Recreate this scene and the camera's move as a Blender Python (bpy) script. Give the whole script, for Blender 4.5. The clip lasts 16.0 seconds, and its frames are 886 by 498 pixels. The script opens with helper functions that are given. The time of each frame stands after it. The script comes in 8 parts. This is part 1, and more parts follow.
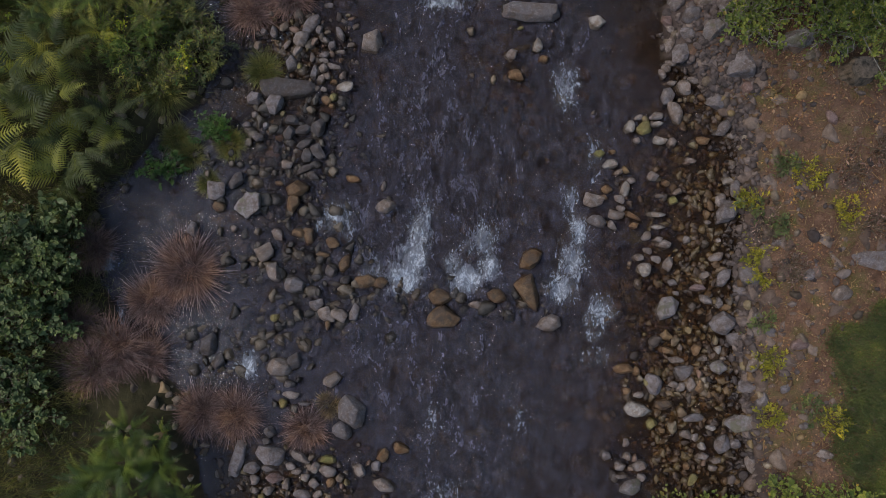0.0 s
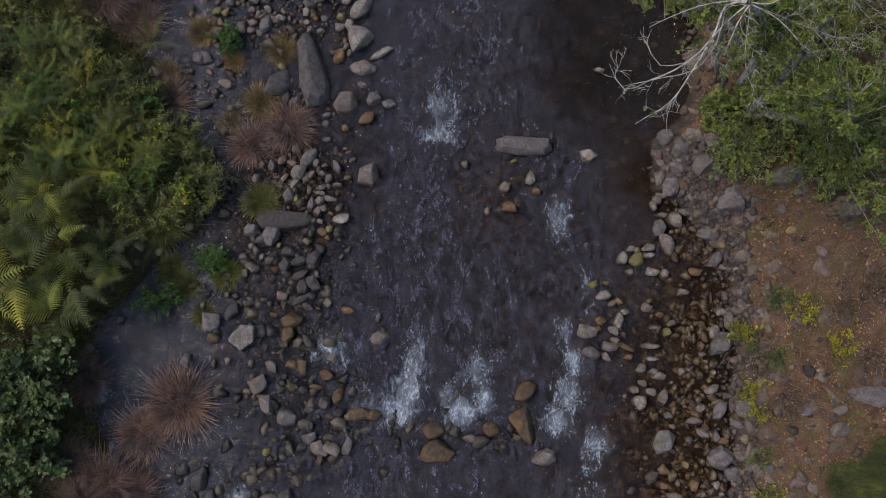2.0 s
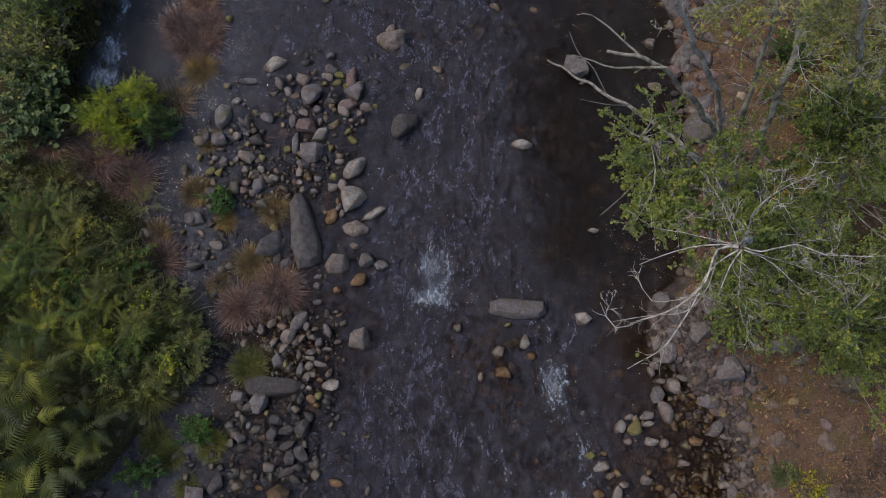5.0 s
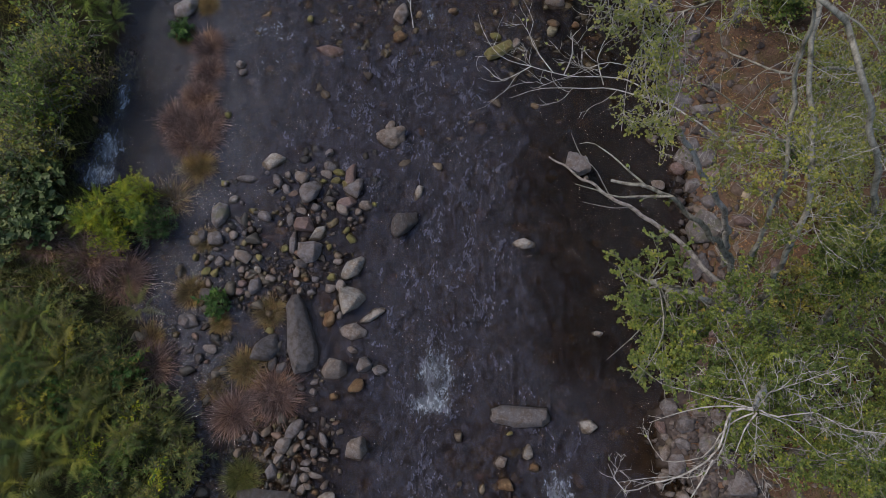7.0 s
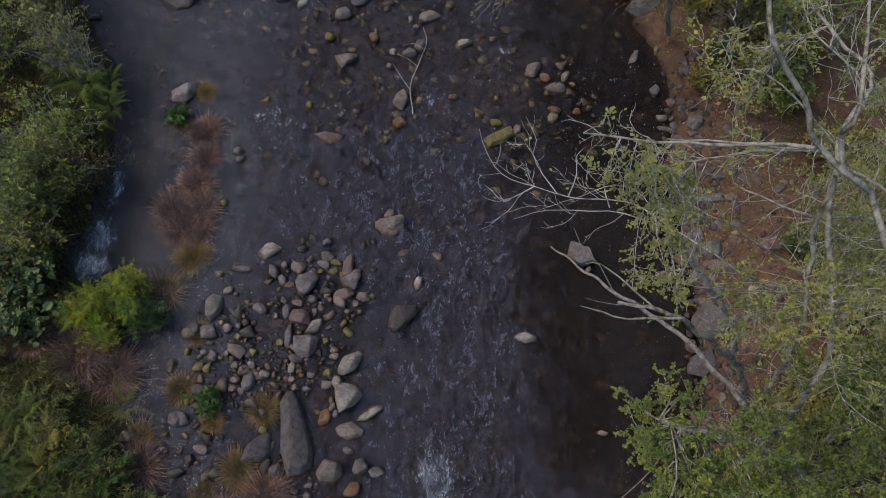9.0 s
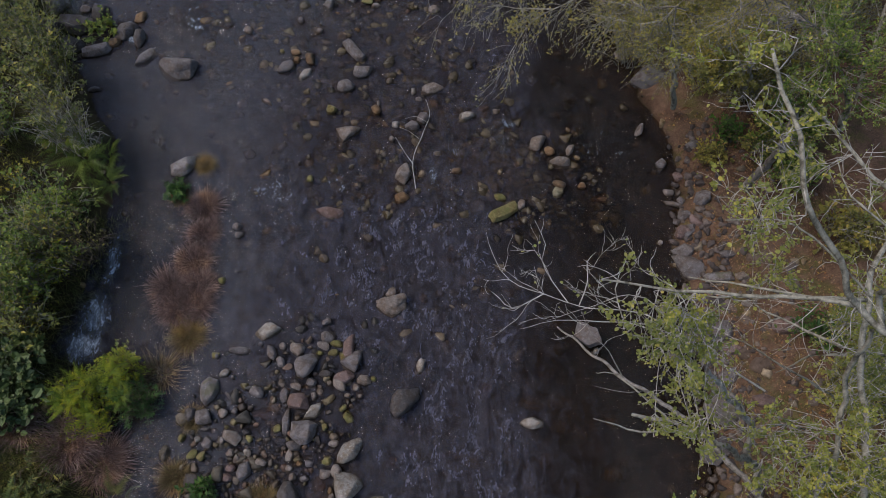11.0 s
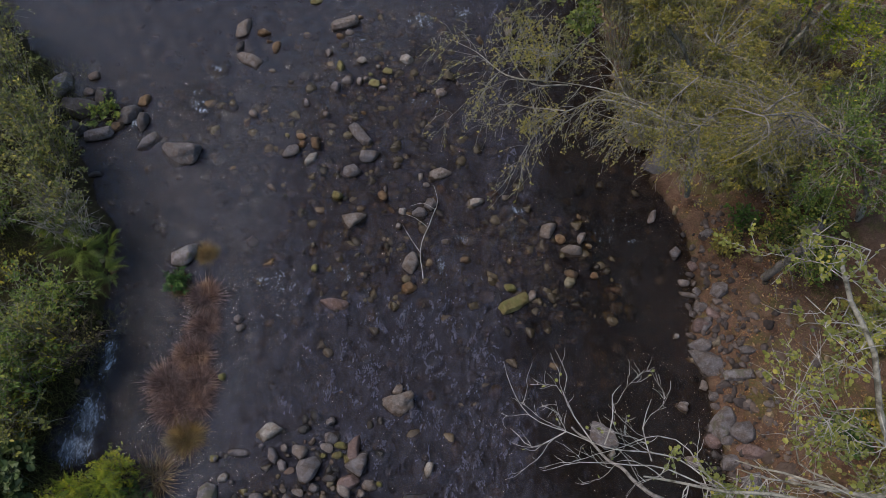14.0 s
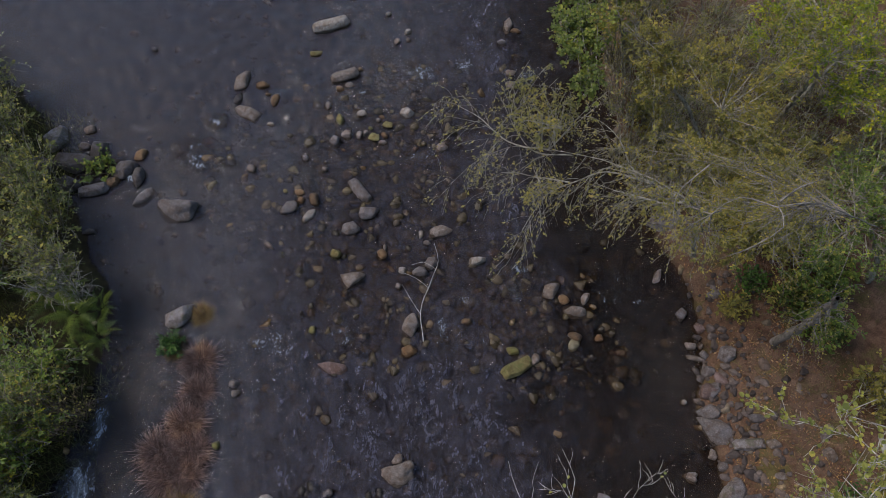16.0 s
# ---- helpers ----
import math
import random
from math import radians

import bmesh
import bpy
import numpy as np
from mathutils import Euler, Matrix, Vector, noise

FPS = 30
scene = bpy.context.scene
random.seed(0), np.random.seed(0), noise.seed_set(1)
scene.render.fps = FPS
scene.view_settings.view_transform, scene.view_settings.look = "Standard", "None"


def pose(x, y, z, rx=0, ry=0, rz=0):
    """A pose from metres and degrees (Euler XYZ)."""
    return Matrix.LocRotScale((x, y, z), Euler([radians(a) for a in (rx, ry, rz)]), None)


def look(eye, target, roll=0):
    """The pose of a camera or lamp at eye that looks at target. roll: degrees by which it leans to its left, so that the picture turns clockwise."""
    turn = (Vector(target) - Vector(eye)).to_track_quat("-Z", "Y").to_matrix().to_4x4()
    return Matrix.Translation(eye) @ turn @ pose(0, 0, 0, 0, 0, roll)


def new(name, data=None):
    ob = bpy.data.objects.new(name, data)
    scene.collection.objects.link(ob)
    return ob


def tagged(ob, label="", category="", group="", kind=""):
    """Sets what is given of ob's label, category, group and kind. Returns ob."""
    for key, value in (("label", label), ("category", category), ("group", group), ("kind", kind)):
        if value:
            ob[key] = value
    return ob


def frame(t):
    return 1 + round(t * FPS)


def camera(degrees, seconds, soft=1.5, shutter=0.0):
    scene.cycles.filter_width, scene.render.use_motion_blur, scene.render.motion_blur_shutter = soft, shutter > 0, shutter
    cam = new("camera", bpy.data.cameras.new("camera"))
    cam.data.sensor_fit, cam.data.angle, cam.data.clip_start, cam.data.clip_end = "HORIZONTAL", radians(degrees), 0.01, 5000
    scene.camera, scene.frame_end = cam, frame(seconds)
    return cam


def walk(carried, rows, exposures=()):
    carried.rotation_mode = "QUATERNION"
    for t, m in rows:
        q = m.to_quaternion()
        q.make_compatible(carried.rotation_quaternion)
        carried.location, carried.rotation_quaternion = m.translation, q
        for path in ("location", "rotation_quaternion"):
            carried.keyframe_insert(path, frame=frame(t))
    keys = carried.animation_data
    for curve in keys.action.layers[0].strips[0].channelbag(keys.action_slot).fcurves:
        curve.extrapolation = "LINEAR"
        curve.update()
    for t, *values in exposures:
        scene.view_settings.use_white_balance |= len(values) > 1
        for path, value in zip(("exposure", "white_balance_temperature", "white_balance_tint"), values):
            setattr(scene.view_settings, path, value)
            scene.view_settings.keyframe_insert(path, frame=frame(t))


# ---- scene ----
cam = camera(64.4, 16.0, soft=0.85)
METRES, EYE, TILT, LEAN, TURN = 8.5, 12.79, -87.68, -0.63, 0.0
ROWS = [
    (0.0, 0.0, 0.0, 0.0, 0.0, 0.0, -0.0),
    (0.5, 0.0019, -0.0023, 0.0328, 0.01, 0.97, -0.01),
    (1.0, 0.0045, -0.0051, 0.0687, 0.03, 2.24, -0.02),
    (1.5, 0.0089, -0.0082, 0.1118, 0.04, 3.47, -0.04),
    (2.0, 0.0134, -0.0113, 0.1571, 0.04, 4.71, -0.06),
    (2.5, 0.0188, -0.0137, 0.1995, 0.06, 5.57, -0.08),
    (3.0, 0.0244, -0.0141, 0.2386, 0.12, 6.3, -0.08),
    (3.5, 0.0294, -0.0141, 0.2755, 0.15, 7.1, -0.1),
    (4.0, 0.0316, -0.0134, 0.3117, 0.15, 7.91, -0.1),
    (6.5, 0.033, -0.0047, 0.4992, 0.19, 11.87, -0.2),
    (7.0, 0.0341, -0.0011, 0.5328, 0.24, 12.63, -0.21),
    (7.5, 0.0324, 0.0003, 0.5649, 0.16, 13.44, -0.21),
    (8.0, 0.0318, 0.0021, 0.5969, 0.12, 14.22, -0.24),
    (8.5, 0.0311, 0.0042, 0.6285, 0.07, 14.97, -0.26),
    (9.0, 0.0299, 0.0065, 0.6599, 0.05, 15.71, -0.29),
    (11.5, 0.0181, 0.0165, 0.7913, 0.02, 19.1, -0.32),
    (12.0, 0.0142, 0.0167, 0.8132, -0.0, 19.69, -0.32),
    (12.5, 0.0118, 0.0185, 0.8347, -0.03, 20.29, -0.34),
    (13.0, 0.0079, 0.0207, 0.8547, -0.04, 20.87, -0.34),
    (13.5, 0.0037, 0.0219, 0.874, -0.04, 21.4, -0.35),
    (14.0, 0.0005, 0.0234, 0.8945, -0.03, 21.83, -0.37),
    (14.5, -0.0012, 0.0229, 0.9171, -0.02, 22.26, -0.38),
    (15.0, -0.0017, 0.0224, 0.941, -0.05, 22.67, -0.39),
    (15.5, -0.0026, 0.0212, 0.9675, -0.09, 23.07, -0.4),
    (16.0, -0.0036, 0.0211, 0.994, -0.1, 23.51, -0.4),
]
walk(cam, [(t, pose(0, 0, EYE, TILT, LEAN, TURN) @ pose(METRES * x, METRES * y, METRES * z, 90 + pitch, roll, yaw)) for t, x, y, z, yaw, pitch, roll in ROWS])
SKY, SUN, EXPOSURE = 0.152, 1.15, 0.77
scene.view_settings.exposure = EXPOSURE


# ---------------- world, sun and exposure ----------------
world = bpy.data.worlds.new("overcast_sky")
scene.world = world
world.use_nodes = True
wn = world.node_tree.nodes
sky = wn.new("ShaderNodeTexSky")
sky.sky_type, sky.sun_disc = "NISHITA", False
sky.sun_elevation, sky.sun_rotation = radians(52), radians(-80)
sky.air_density, sky.dust_density, sky.ozone_density = 1.0, 1.6, 1.0
world.node_tree.links.new(sky.outputs[0], wn["Background"].inputs[0])
wn["Background"].inputs[1].default_value = SKY
sun = new("sun", bpy.data.lights.new("sun", "SUN"))
sun.data.energy, sun.data.angle, sun.data.color = SUN, radians(18), (1.0, 0.915, 0.885)
sun.matrix_world = look((-6.0, 1.0, 8.0), (0, 0, 0))

# ---------------- materials ----------------


def material(name, rough=0.8, spec=0.3):
    m = bpy.data.materials.new(name)
    m.use_nodes = True
    nt = m.node_tree
    b = nt.nodes["Principled BSDF"]
    b.inputs["Roughness"].default_value = rough
    b.inputs["Specular IOR Level"].default_value = spec
    return m, nt, b


def node(nt, kind, **sockets):
    n = nt.nodes.new(kind)
    for k, v in sockets.items():
        n.inputs[k].default_value = v
    return n


def ramp(nt, fac, stops):
    r = nt.nodes.new("ShaderNodeValToRGB")
    e = r.color_ramp.elements
    while len(e) < len(stops):
        e.new(0.5)
    for el, (p, c) in zip(e, stops):
        el.position, el.color = p, (*c, 1)
    nt.links.new(fac, r.inputs[0])
    return r.outputs[0]


def mix(nt, fac, a, b, mode="MIX"):
    n = nt.nodes.new("ShaderNodeMix")
    n.data_type, n.blend_type = "RGBA", mode
    for sock, v in ((n.inputs[0], fac), (n.inputs[6], a), (n.inputs[7], b)):
        if isinstance(v, bpy.types.NodeSocket):
            nt.links.new(v, sock)
        else:
            sock.default_value = v if isinstance(v, float) else (*v, 1)
    return n.outputs[2]


def maths(nt, op, a, b=0.0, clamp=False):
    n = nt.nodes.new("ShaderNodeMath")
    n.operation, n.use_clamp = op, clamp
    for sock, v in zip(n.inputs, (a, b)):
        if isinstance(v, bpy.types.NodeSocket):
            nt.links.new(v, sock)
        else:
            sock.default_value = v
    return n.outputs[0]


def position(nt):
    return nt.nodes.new("ShaderNodeNewGeometry").outputs["Position"]


def world_noise(nt, scale, detail=4.0, rough=0.55, stretch=None):
    n = node(nt, "ShaderNodeTexNoise", Scale=scale, Detail=detail, Roughness=rough)
    out = position(nt)
    if stretch:
        mp = nt.nodes.new("ShaderNodeMapping")
        mp.inputs["Scale"].default_value = stretch
        nt.links.new(out, mp.inputs[0])
        out = mp.outputs[0]
    nt.links.new(out, n.inputs["Vector"])
    return n.outputs[0]


def bump(nt, bsdf, height, strength, distance):
    b = node(nt, "ShaderNodeBump", Strength=strength, Distance=distance)
    nt.links.new(height, b.inputs["Height"])
    nt.links.new(b.outputs[0], bsdf.inputs["Normal"])
    return b


def shade(c, k):
    return tuple(min(1.0, v * k) for v in c)


def wet_shadow_edge(nt, b, col, rough):
    """Stone that the water laps at is wet: darker and glossier, with an uneven edge. The dark also paints contact
    shadow.
    """
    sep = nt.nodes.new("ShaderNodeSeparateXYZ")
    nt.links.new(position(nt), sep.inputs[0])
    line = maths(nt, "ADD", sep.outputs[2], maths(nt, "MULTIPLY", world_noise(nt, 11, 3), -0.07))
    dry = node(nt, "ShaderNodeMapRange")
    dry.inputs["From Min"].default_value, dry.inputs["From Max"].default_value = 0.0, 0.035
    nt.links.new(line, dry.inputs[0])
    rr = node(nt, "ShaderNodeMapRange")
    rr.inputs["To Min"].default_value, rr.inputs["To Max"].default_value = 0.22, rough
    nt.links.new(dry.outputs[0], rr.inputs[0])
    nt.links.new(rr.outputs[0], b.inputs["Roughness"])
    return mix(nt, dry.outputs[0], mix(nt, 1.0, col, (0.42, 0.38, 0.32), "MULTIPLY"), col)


def stone_material(name, base, lichen=None, rough=0.8, wide=0.24):
    """River stone: tone by piece, mottling, veins, grain, pale crusts or moss, and a wet edge with painted contact
    shadow.
    """
    m, nt, b = material(name, rough, 0.3)
    rnd = nt.nodes.new("ShaderNodeObjectInfo").outputs["Random"]
    tone = ramp(nt, rnd, [(0, shade(base, 1 - wide)), (0.5, base), (1, shade(base, 1 + wide))])
    big = world_noise(nt, 8, 6, 0.65)
    warm = (base[0] * 0.70, base[1] * 0.60, base[2] * 0.50)
    col = mix(nt, ramp(nt, big, [(0.42, (0, 0, 0)), (0.60, (1, 1, 1))]), tone, warm)
    pale = ramp(nt, world_noise(nt, 17, 6, 0.75), [(0.52, (0, 0, 0)), (0.64, (0.8, 0.8, 0.8))])
    col = mix(nt, pale, col, shade(base, 1.5))
    fine = world_noise(nt, 75, 5, 0.75)
    col = mix(nt, 0.8, col, ramp(nt, fine, [(0.3, (0.4, 0.39, 0.37)), (0.5, (0.95, 0.95, 0.95)), (0.7, (1.6, 1.57, 1.5))]), "MULTIPLY")
    if lichen:
        spots = ramp(nt, world_noise(nt, 5, 6, 0.65), [(0.50, (0, 0, 0)), (0.60, (0.75, 0.75, 0.75))])
        col = mix(nt, spots, col, lichen)
    nt.links.new(wet_shadow_edge(nt, b, col, rough), b.inputs["Base Color"])
    h = maths(nt, "ADD", maths(nt, "MULTIPLY", big, 1.3), maths(nt, "MULTIPLY", fine, 1.2))
    bump(nt, b, h, 0.8, 0.025)
    return m


def leaf_material(name, stops, rough=0.55, glow=0.35):
    """Leaves: a colour for each leaf, and some light let through."""
    m, nt, b = material(name, rough, 0.3)
    rnd = nt.nodes.new("ShaderNodeNewGeometry").outputs["Random Per Island"]
    col = ramp(nt, rnd, stops)
    patch = ramp(nt, world_noise(nt, 2.3, 4, 0.6), [(0.34, (0.58, 0.64, 0.70)), (0.5, (0.95, 0.97, 1.0)), (0.68, (1.5, 1.38, 1.05))])
    col = mix(nt, 1.0, col, patch, "MULTIPLY")
    nt.links.new(col, b.inputs["Base Color"])
    tr = nt.nodes.new("ShaderNodeBsdfTranslucent")
    nt.links.new(col, tr.inputs[0])
    ms = node(nt, "ShaderNodeMixShader")
    ms.inputs[0].default_value = glow
    nt.links.new(b.outputs[0], ms.inputs[1])
    nt.links.new(tr.outputs[0], ms.inputs[2])
    nt.links.new(ms.outputs[0], nt.nodes["Material Output"].inputs[0])
    return m


def bark_material(name, base, dark):
    m, nt, b = material(name, 0.85, 0.2)
    n1 = world_noise(nt, 14, 5, 0.65, (1, 1, 0.35))
    n2 = world_noise(nt, 80, 3, 0.6)
    col = ramp(nt, n1, [(0.36, dark), (0.5, base), (0.66, shade(base, 1.45))])
    col = mix(nt, 0.5, col, ramp(nt, n2, [(0.3, (0.5, 0.5, 0.5)), (0.7, (1.3, 1.3, 1.3))]), "MULTIPLY")
    nt.links.new(col, b.inputs["Base Color"])
    bump(nt, b, n1, 0.8, 0.02)
    return m


STONE = {
    "g": stone_material("grey_stone", (0.140, 0.124, 0.120)),
    "d": stone_material("dark_stone", (0.080, 0.071, 0.068), wide=0.3),
    "t": stone_material("buff_stone", (0.178, 0.148, 0.127)),
    "w": stone_material("pale_stone", (0.245, 0.220, 0.192)),
    "o": stone_material("ochre_stone", (0.160, 0.098, 0.048), rough=0.55),
    "y": stone_material("algae_stone", (0.17, 0.145, 0.056), lichen=(0.11, 0.11, 0.03)),
    "r": stone_material("reddish_stone", (0.162, 0.113, 0.100)),
    "b": stone_material("brown_stone", (0.125, 0.080, 0.042), lichen=(0.045, 0.034, 0.026), rough=0.45),
}
for k in "gd":
    STONE[k + "moss"] = stone_material("mossy_stone", (0.172, 0.153, 0.146), lichen=(0.10, 0.094, 0.05))


def piece_stone_material(name, stops, rough=0.7):
    """Gravel, where every pebble of the sheet has its own tone."""
    m, nt, b = material(name, rough, 0.35)
    rnd = nt.nodes.new("ShaderNodeNewGeometry").outputs["Random Per Island"]
    col = ramp(nt, rnd, stops)
    fine = world_noise(nt, 60, 4, 0.7)
    col = mix(nt, 0.6, col, ramp(nt, fine, [(0.3, (0.5, 0.5, 0.5)), (0.7, (1.4, 1.4, 1.35))]), "MULTIPLY")
    col = mix(nt, ramp(nt, world_noise(nt, 10, 5, 0.65), [(0.38, (0, 0, 0)), (0.62, (0.7, 0.7, 0.7))]), col, mix(nt, 1.0, col, (0.5, 0.44, 0.36), "MULTIPLY"))
    nt.links.new(wet_shadow_edge(nt, b, col, rough), b.inputs["Base Color"])
    bump(nt, b, fine, 0.8, 0.015)
    return m


BED_GRAVEL = piece_stone_material("bed_gravel", [(0, (0.05, 0.038, 0.025)), (0.4, (0.13, 0.10, 0.07)), (0.75, (0.20, 0.16, 0.11)), (0.92, (0.27, 0.18, 0.08)), (1, (0.36, 0.30, 0.22))])
AMBER_GRAVEL = piece_stone_material("amber_gravel", [(0, (0.05, 0.03, 0.014)), (0.35, (0.12, 0.070, 0.030)), (0.6, (0.18, 0.115, 0.050)), (0.8, (0.20, 0.155, 0.072)), (0.92, (0.23, 0.185, 0.12)), (1, (0.29, 0.24, 0.18))])
RIFFLE_GRAVEL = piece_stone_material("riffle_gravel", [(0, (0.06, 0.045, 0.025)), (0.5, (0.13, 0.105, 0.058)), (0.8, (0.18, 0.14, 0.075)), (0.95, (0.22, 0.19, 0.12)), (1, (0.24, 0.14, 0.05))])
SHALLOW_GRAVEL = piece_stone_material("shallows_gravel", [(0, (0.03, 0.026, 0.021)), (0.45, (0.06, 0.052, 0.042)), (0.8, (0.10, 0.083, 0.06)), (1, (0.15, 0.12, 0.085))], 0.5)
BAR_GRAVEL = piece_stone_material("bar_gravel", [(0, (0.054, 0.040, 0.031)), (0.35, (0.108, 0.084, 0.065)), (0.6, (0.171, 0.128, 0.090)), (0.75, (0.171, 0.104, 0.076)), (0.88, (0.160, 0.135, 0.055)), (1, (0.270, 0.212, 0.158))])
SOIL_SLAB = piece_stone_material("soil_slab", [(0, (0.085, 0.058, 0.042)), (0.4, (0.118, 0.083, 0.062)), (0.75, (0.142, 0.106, 0.085)), (1, (0.175, 0.134, 0.104))], 0.9)
BANK_GRAVEL = piece_stone_material("bank_gravel", [(0, (0.042, 0.032, 0.028)), (0.4, (0.082, 0.064, 0.057)), (0.75, (0.116, 0.091, 0.081)), (1, (0.16, 0.126, 0.106))], 0.85)

ALDER = leaf_material("alder_leaf", [(0, (0.088, 0.122, 0.027)), (0.4, (0.156, 0.198, 0.041)), (0.9, (0.238, 0.268, 0.054)), (0.985, (0.310, 0.300, 0.056)), (1, (0.42, 0.29, 0.054))], glow=0.45)
ALDER_PALE = leaf_material("alder_leaf_autumn", [(0, (0.150, 0.170, 0.040)), (0.45, (0.230, 0.245, 0.056)), (0.9, (0.310, 0.305, 0.072)), (1, (0.40, 0.34, 0.085))], glow=0.45)
OLIVE_LEAF = leaf_material("olive_leaf", [(0, (0.140, 0.129, 0.030)), (0.5, (0.230, 0.206, 0.044)), (0.85, (0.312, 0.270, 0.060)), (1, (0.38, 0.275, 0.065))], glow=0.4)
DARK_LEAF = leaf_material("dark_green_leaf", [(0, (0.061, 0.097, 0.019)), (0.5, (0.129, 0.183, 0.032)), (0.85, (0.201, 0.248, 0.042)), (1, (0.321, 0.300, 0.053))])


def frond_material(name, stops):
    """Fern: one tone for each frond, darker and paler leaflets, light let through."""
    m = leaf_material(name, stops, glow=0.35)
    nt = m.node_tree
    info = nt.nodes.new("ShaderNodeObjectInfo")
    for n in nt.nodes:
        if n.bl_idname == "ShaderNodeValToRGB" and n.inputs[0].links and n.inputs[0].links[0].from_socket.name == "Random Per Island":
            nt.links.new(info.outputs["Random"], n.inputs[0])
    return m


FERN_GREEN = frond_material("fern_green", [(0, (0.030, 0.056, 0.014)), (0.5, (0.070, 0.105, 0.020)), (0.8, (0.125, 0.165, 0.026)), (1, (0.19, 0.215, 0.034))])
FERN_OLIVE = frond_material("olive_fern", [(0, (0.050, 0.056, 0.017)), (0.5, (0.10, 0.103, 0.026)), (1, (0.18, 0.165, 0.040))])
FERN_FRESH = frond_material("fresh_fern", [(0, (0.040, 0.064, 0.011)), (0.5, (0.080, 0.119, 0.016)), (1, (0.160, 0.196, 0.027))])
FERN_LIME = frond_material("lime_fern", [(0, (0.080, 0.121, 0.010)), (0.5, (0.150, 0.195, 0.013)), (1, (0.299, 0.297, 0.025))])
FERN_LEAF = frond_material("bracken_frond", [(0, (0.034, 0.046, 0.010)), (0.5, (0.080, 0.094, 0.016)), (0.75, (0.172, 0.178, 0.024)), (1, (0.25, 0.235, 0.032))])
HERB_LEAF = leaf_material("herb_leaf", [(0, (0.042, 0.056, 0.017)), (0.4, (0.088, 0.104, 0.026)), (0.75, (0.145, 0.152, 0.034)), (0.92, (0.235, 0.205, 0.043)), (1, (0.055, 0.145, 0.052))], glow=0.35)
FRESH_LEAF = leaf_material("fresh_green_leaf", [(0, (0.027, 0.068, 0.013)), (0.5, (0.050, 0.108, 0.018)), (1, (0.090, 0.144, 0.027))], glow=0.4)
LIME_LEAF = leaf_material("lime_leaf", [(0, (0.127, 0.187, 0.013)), (0.5, (0.238, 0.286, 0.017)), (1, (0.476, 0.428, 0.027))], glow=0.4)
IVY_LEAF = leaf_material("grey_green_leaf", [(0, (0.032, 0.052, 0.014)), (0.5, (0.067, 0.098, 0.029)), (0.85, (0.112, 0.142, 0.048)), (1, (0.151, 0.169, 0.063))], glow=0.25)
DRY_RUSH = leaf_material("dry_rush", [(0, (0.040, 0.021, 0.017)), (0.45, (0.150, 0.086, 0.066)), (0.8, (0.235, 0.148, 0.118)), (1, (0.36, 0.265, 0.215))], 0.8, 0.2)
STRAW_RUSH = leaf_material("straw_rush", [(0, (0.104, 0.065, 0.024)), (0.45, (0.184, 0.118, 0.048)), (0.8, (0.240, 0.160, 0.072)), (1, (0.160, 0.152, 0.040))], 0.8, 0.2)
GREEN_SEDGE = leaf_material("green_sedge", [(0, (0.060, 0.072, 0.016)), (0.5, (0.111, 0.120, 0.024)), (1, (0.204, 0.168, 0.056))], 0.7, 0.3)
GRASS = leaf_material("meadow_grass", [(0, (0.055, 0.08, 0.024)), (0.45, (0.092, 0.118, 0.034)), (0.8, (0.125, 0.14, 0.045)), (1, (0.18, 0.155, 0.075))], 0.7, 0.3)
LITTER = leaf_material("fallen_leaves", [(0, (0.077, 0.037, 0.018)), (0.4, (0.154, 0.074, 0.035)), (0.75, (0.231, 0.126, 0.065)), (0.95, (0.308, 0.210, 0.120)), (1, (0.308, 0.189, 0.030))], 0.8, 0.15)
WILLOW_LEAF = leaf_material("willow_leaf", [(0, (0.086, 0.103, 0.029)), (0.5, (0.171, 0.187, 0.049)), (0.85, (0.269, 0.266, 0.064)), (1, (0.399, 0.337, 0.075))], glow=0.4)
YELLOW_HERB = leaf_material("yellow_herb", [(0, (0.14, 0.14, 0.015)), (0.5, (0.25, 0.23, 0.02)), (1, (0.38, 0.33, 0.035))], glow=0.4)
PALE_BARK = bark_material("pale_bark", (0.34, 0.31, 0.265), (0.15, 0.13, 0.10))
GREY_BARK = bark_material("lichen_bark", (0.235, 0.215, 0.165), (0.085, 0.075, 0.052))
BROWN_BARK = bark_material("grey_brown_bark", (0.19, 0.168, 0.142), (0.08, 0.07, 0.055))
STEM = bark_material("brown_stem", (0.12, 0.09, 0.06), (0.05, 0.04, 0.025))

# ---------------- the lie of the land ----------------
EAST_Y = [-6, -4, -1, 1, 2.5, 3.0, 3.6, 4.1, 5, 5.5, 6.2, 8, 9, 10.4, 11.7, 13.2, 14, 15, 17.2, 19.6, 21, 30]
EAST_X = [5.7, 5.65, 5.45, 5.48, 5.5, 5.25, 4.7, 4.15, 4.15, 4.8, 5.0, 5.12, 5.15, 5.1, 4.9, 5.08, 4.86, 4.5, 4.0, 3.8, 3.9, 4.2]
WEST_Y = [-6, -4, -3.1, -2, -1.1, -0.1, 1.55, 2, 3, 3.2, 4.5, 5.2, 5.7, 6.3, 7.1, 7.7, 8.3, 8.8, 9.3, 10, 11.3, 12.3, 13.6, 15.5, 16.5, 18.7, 19.6, 25, 30]
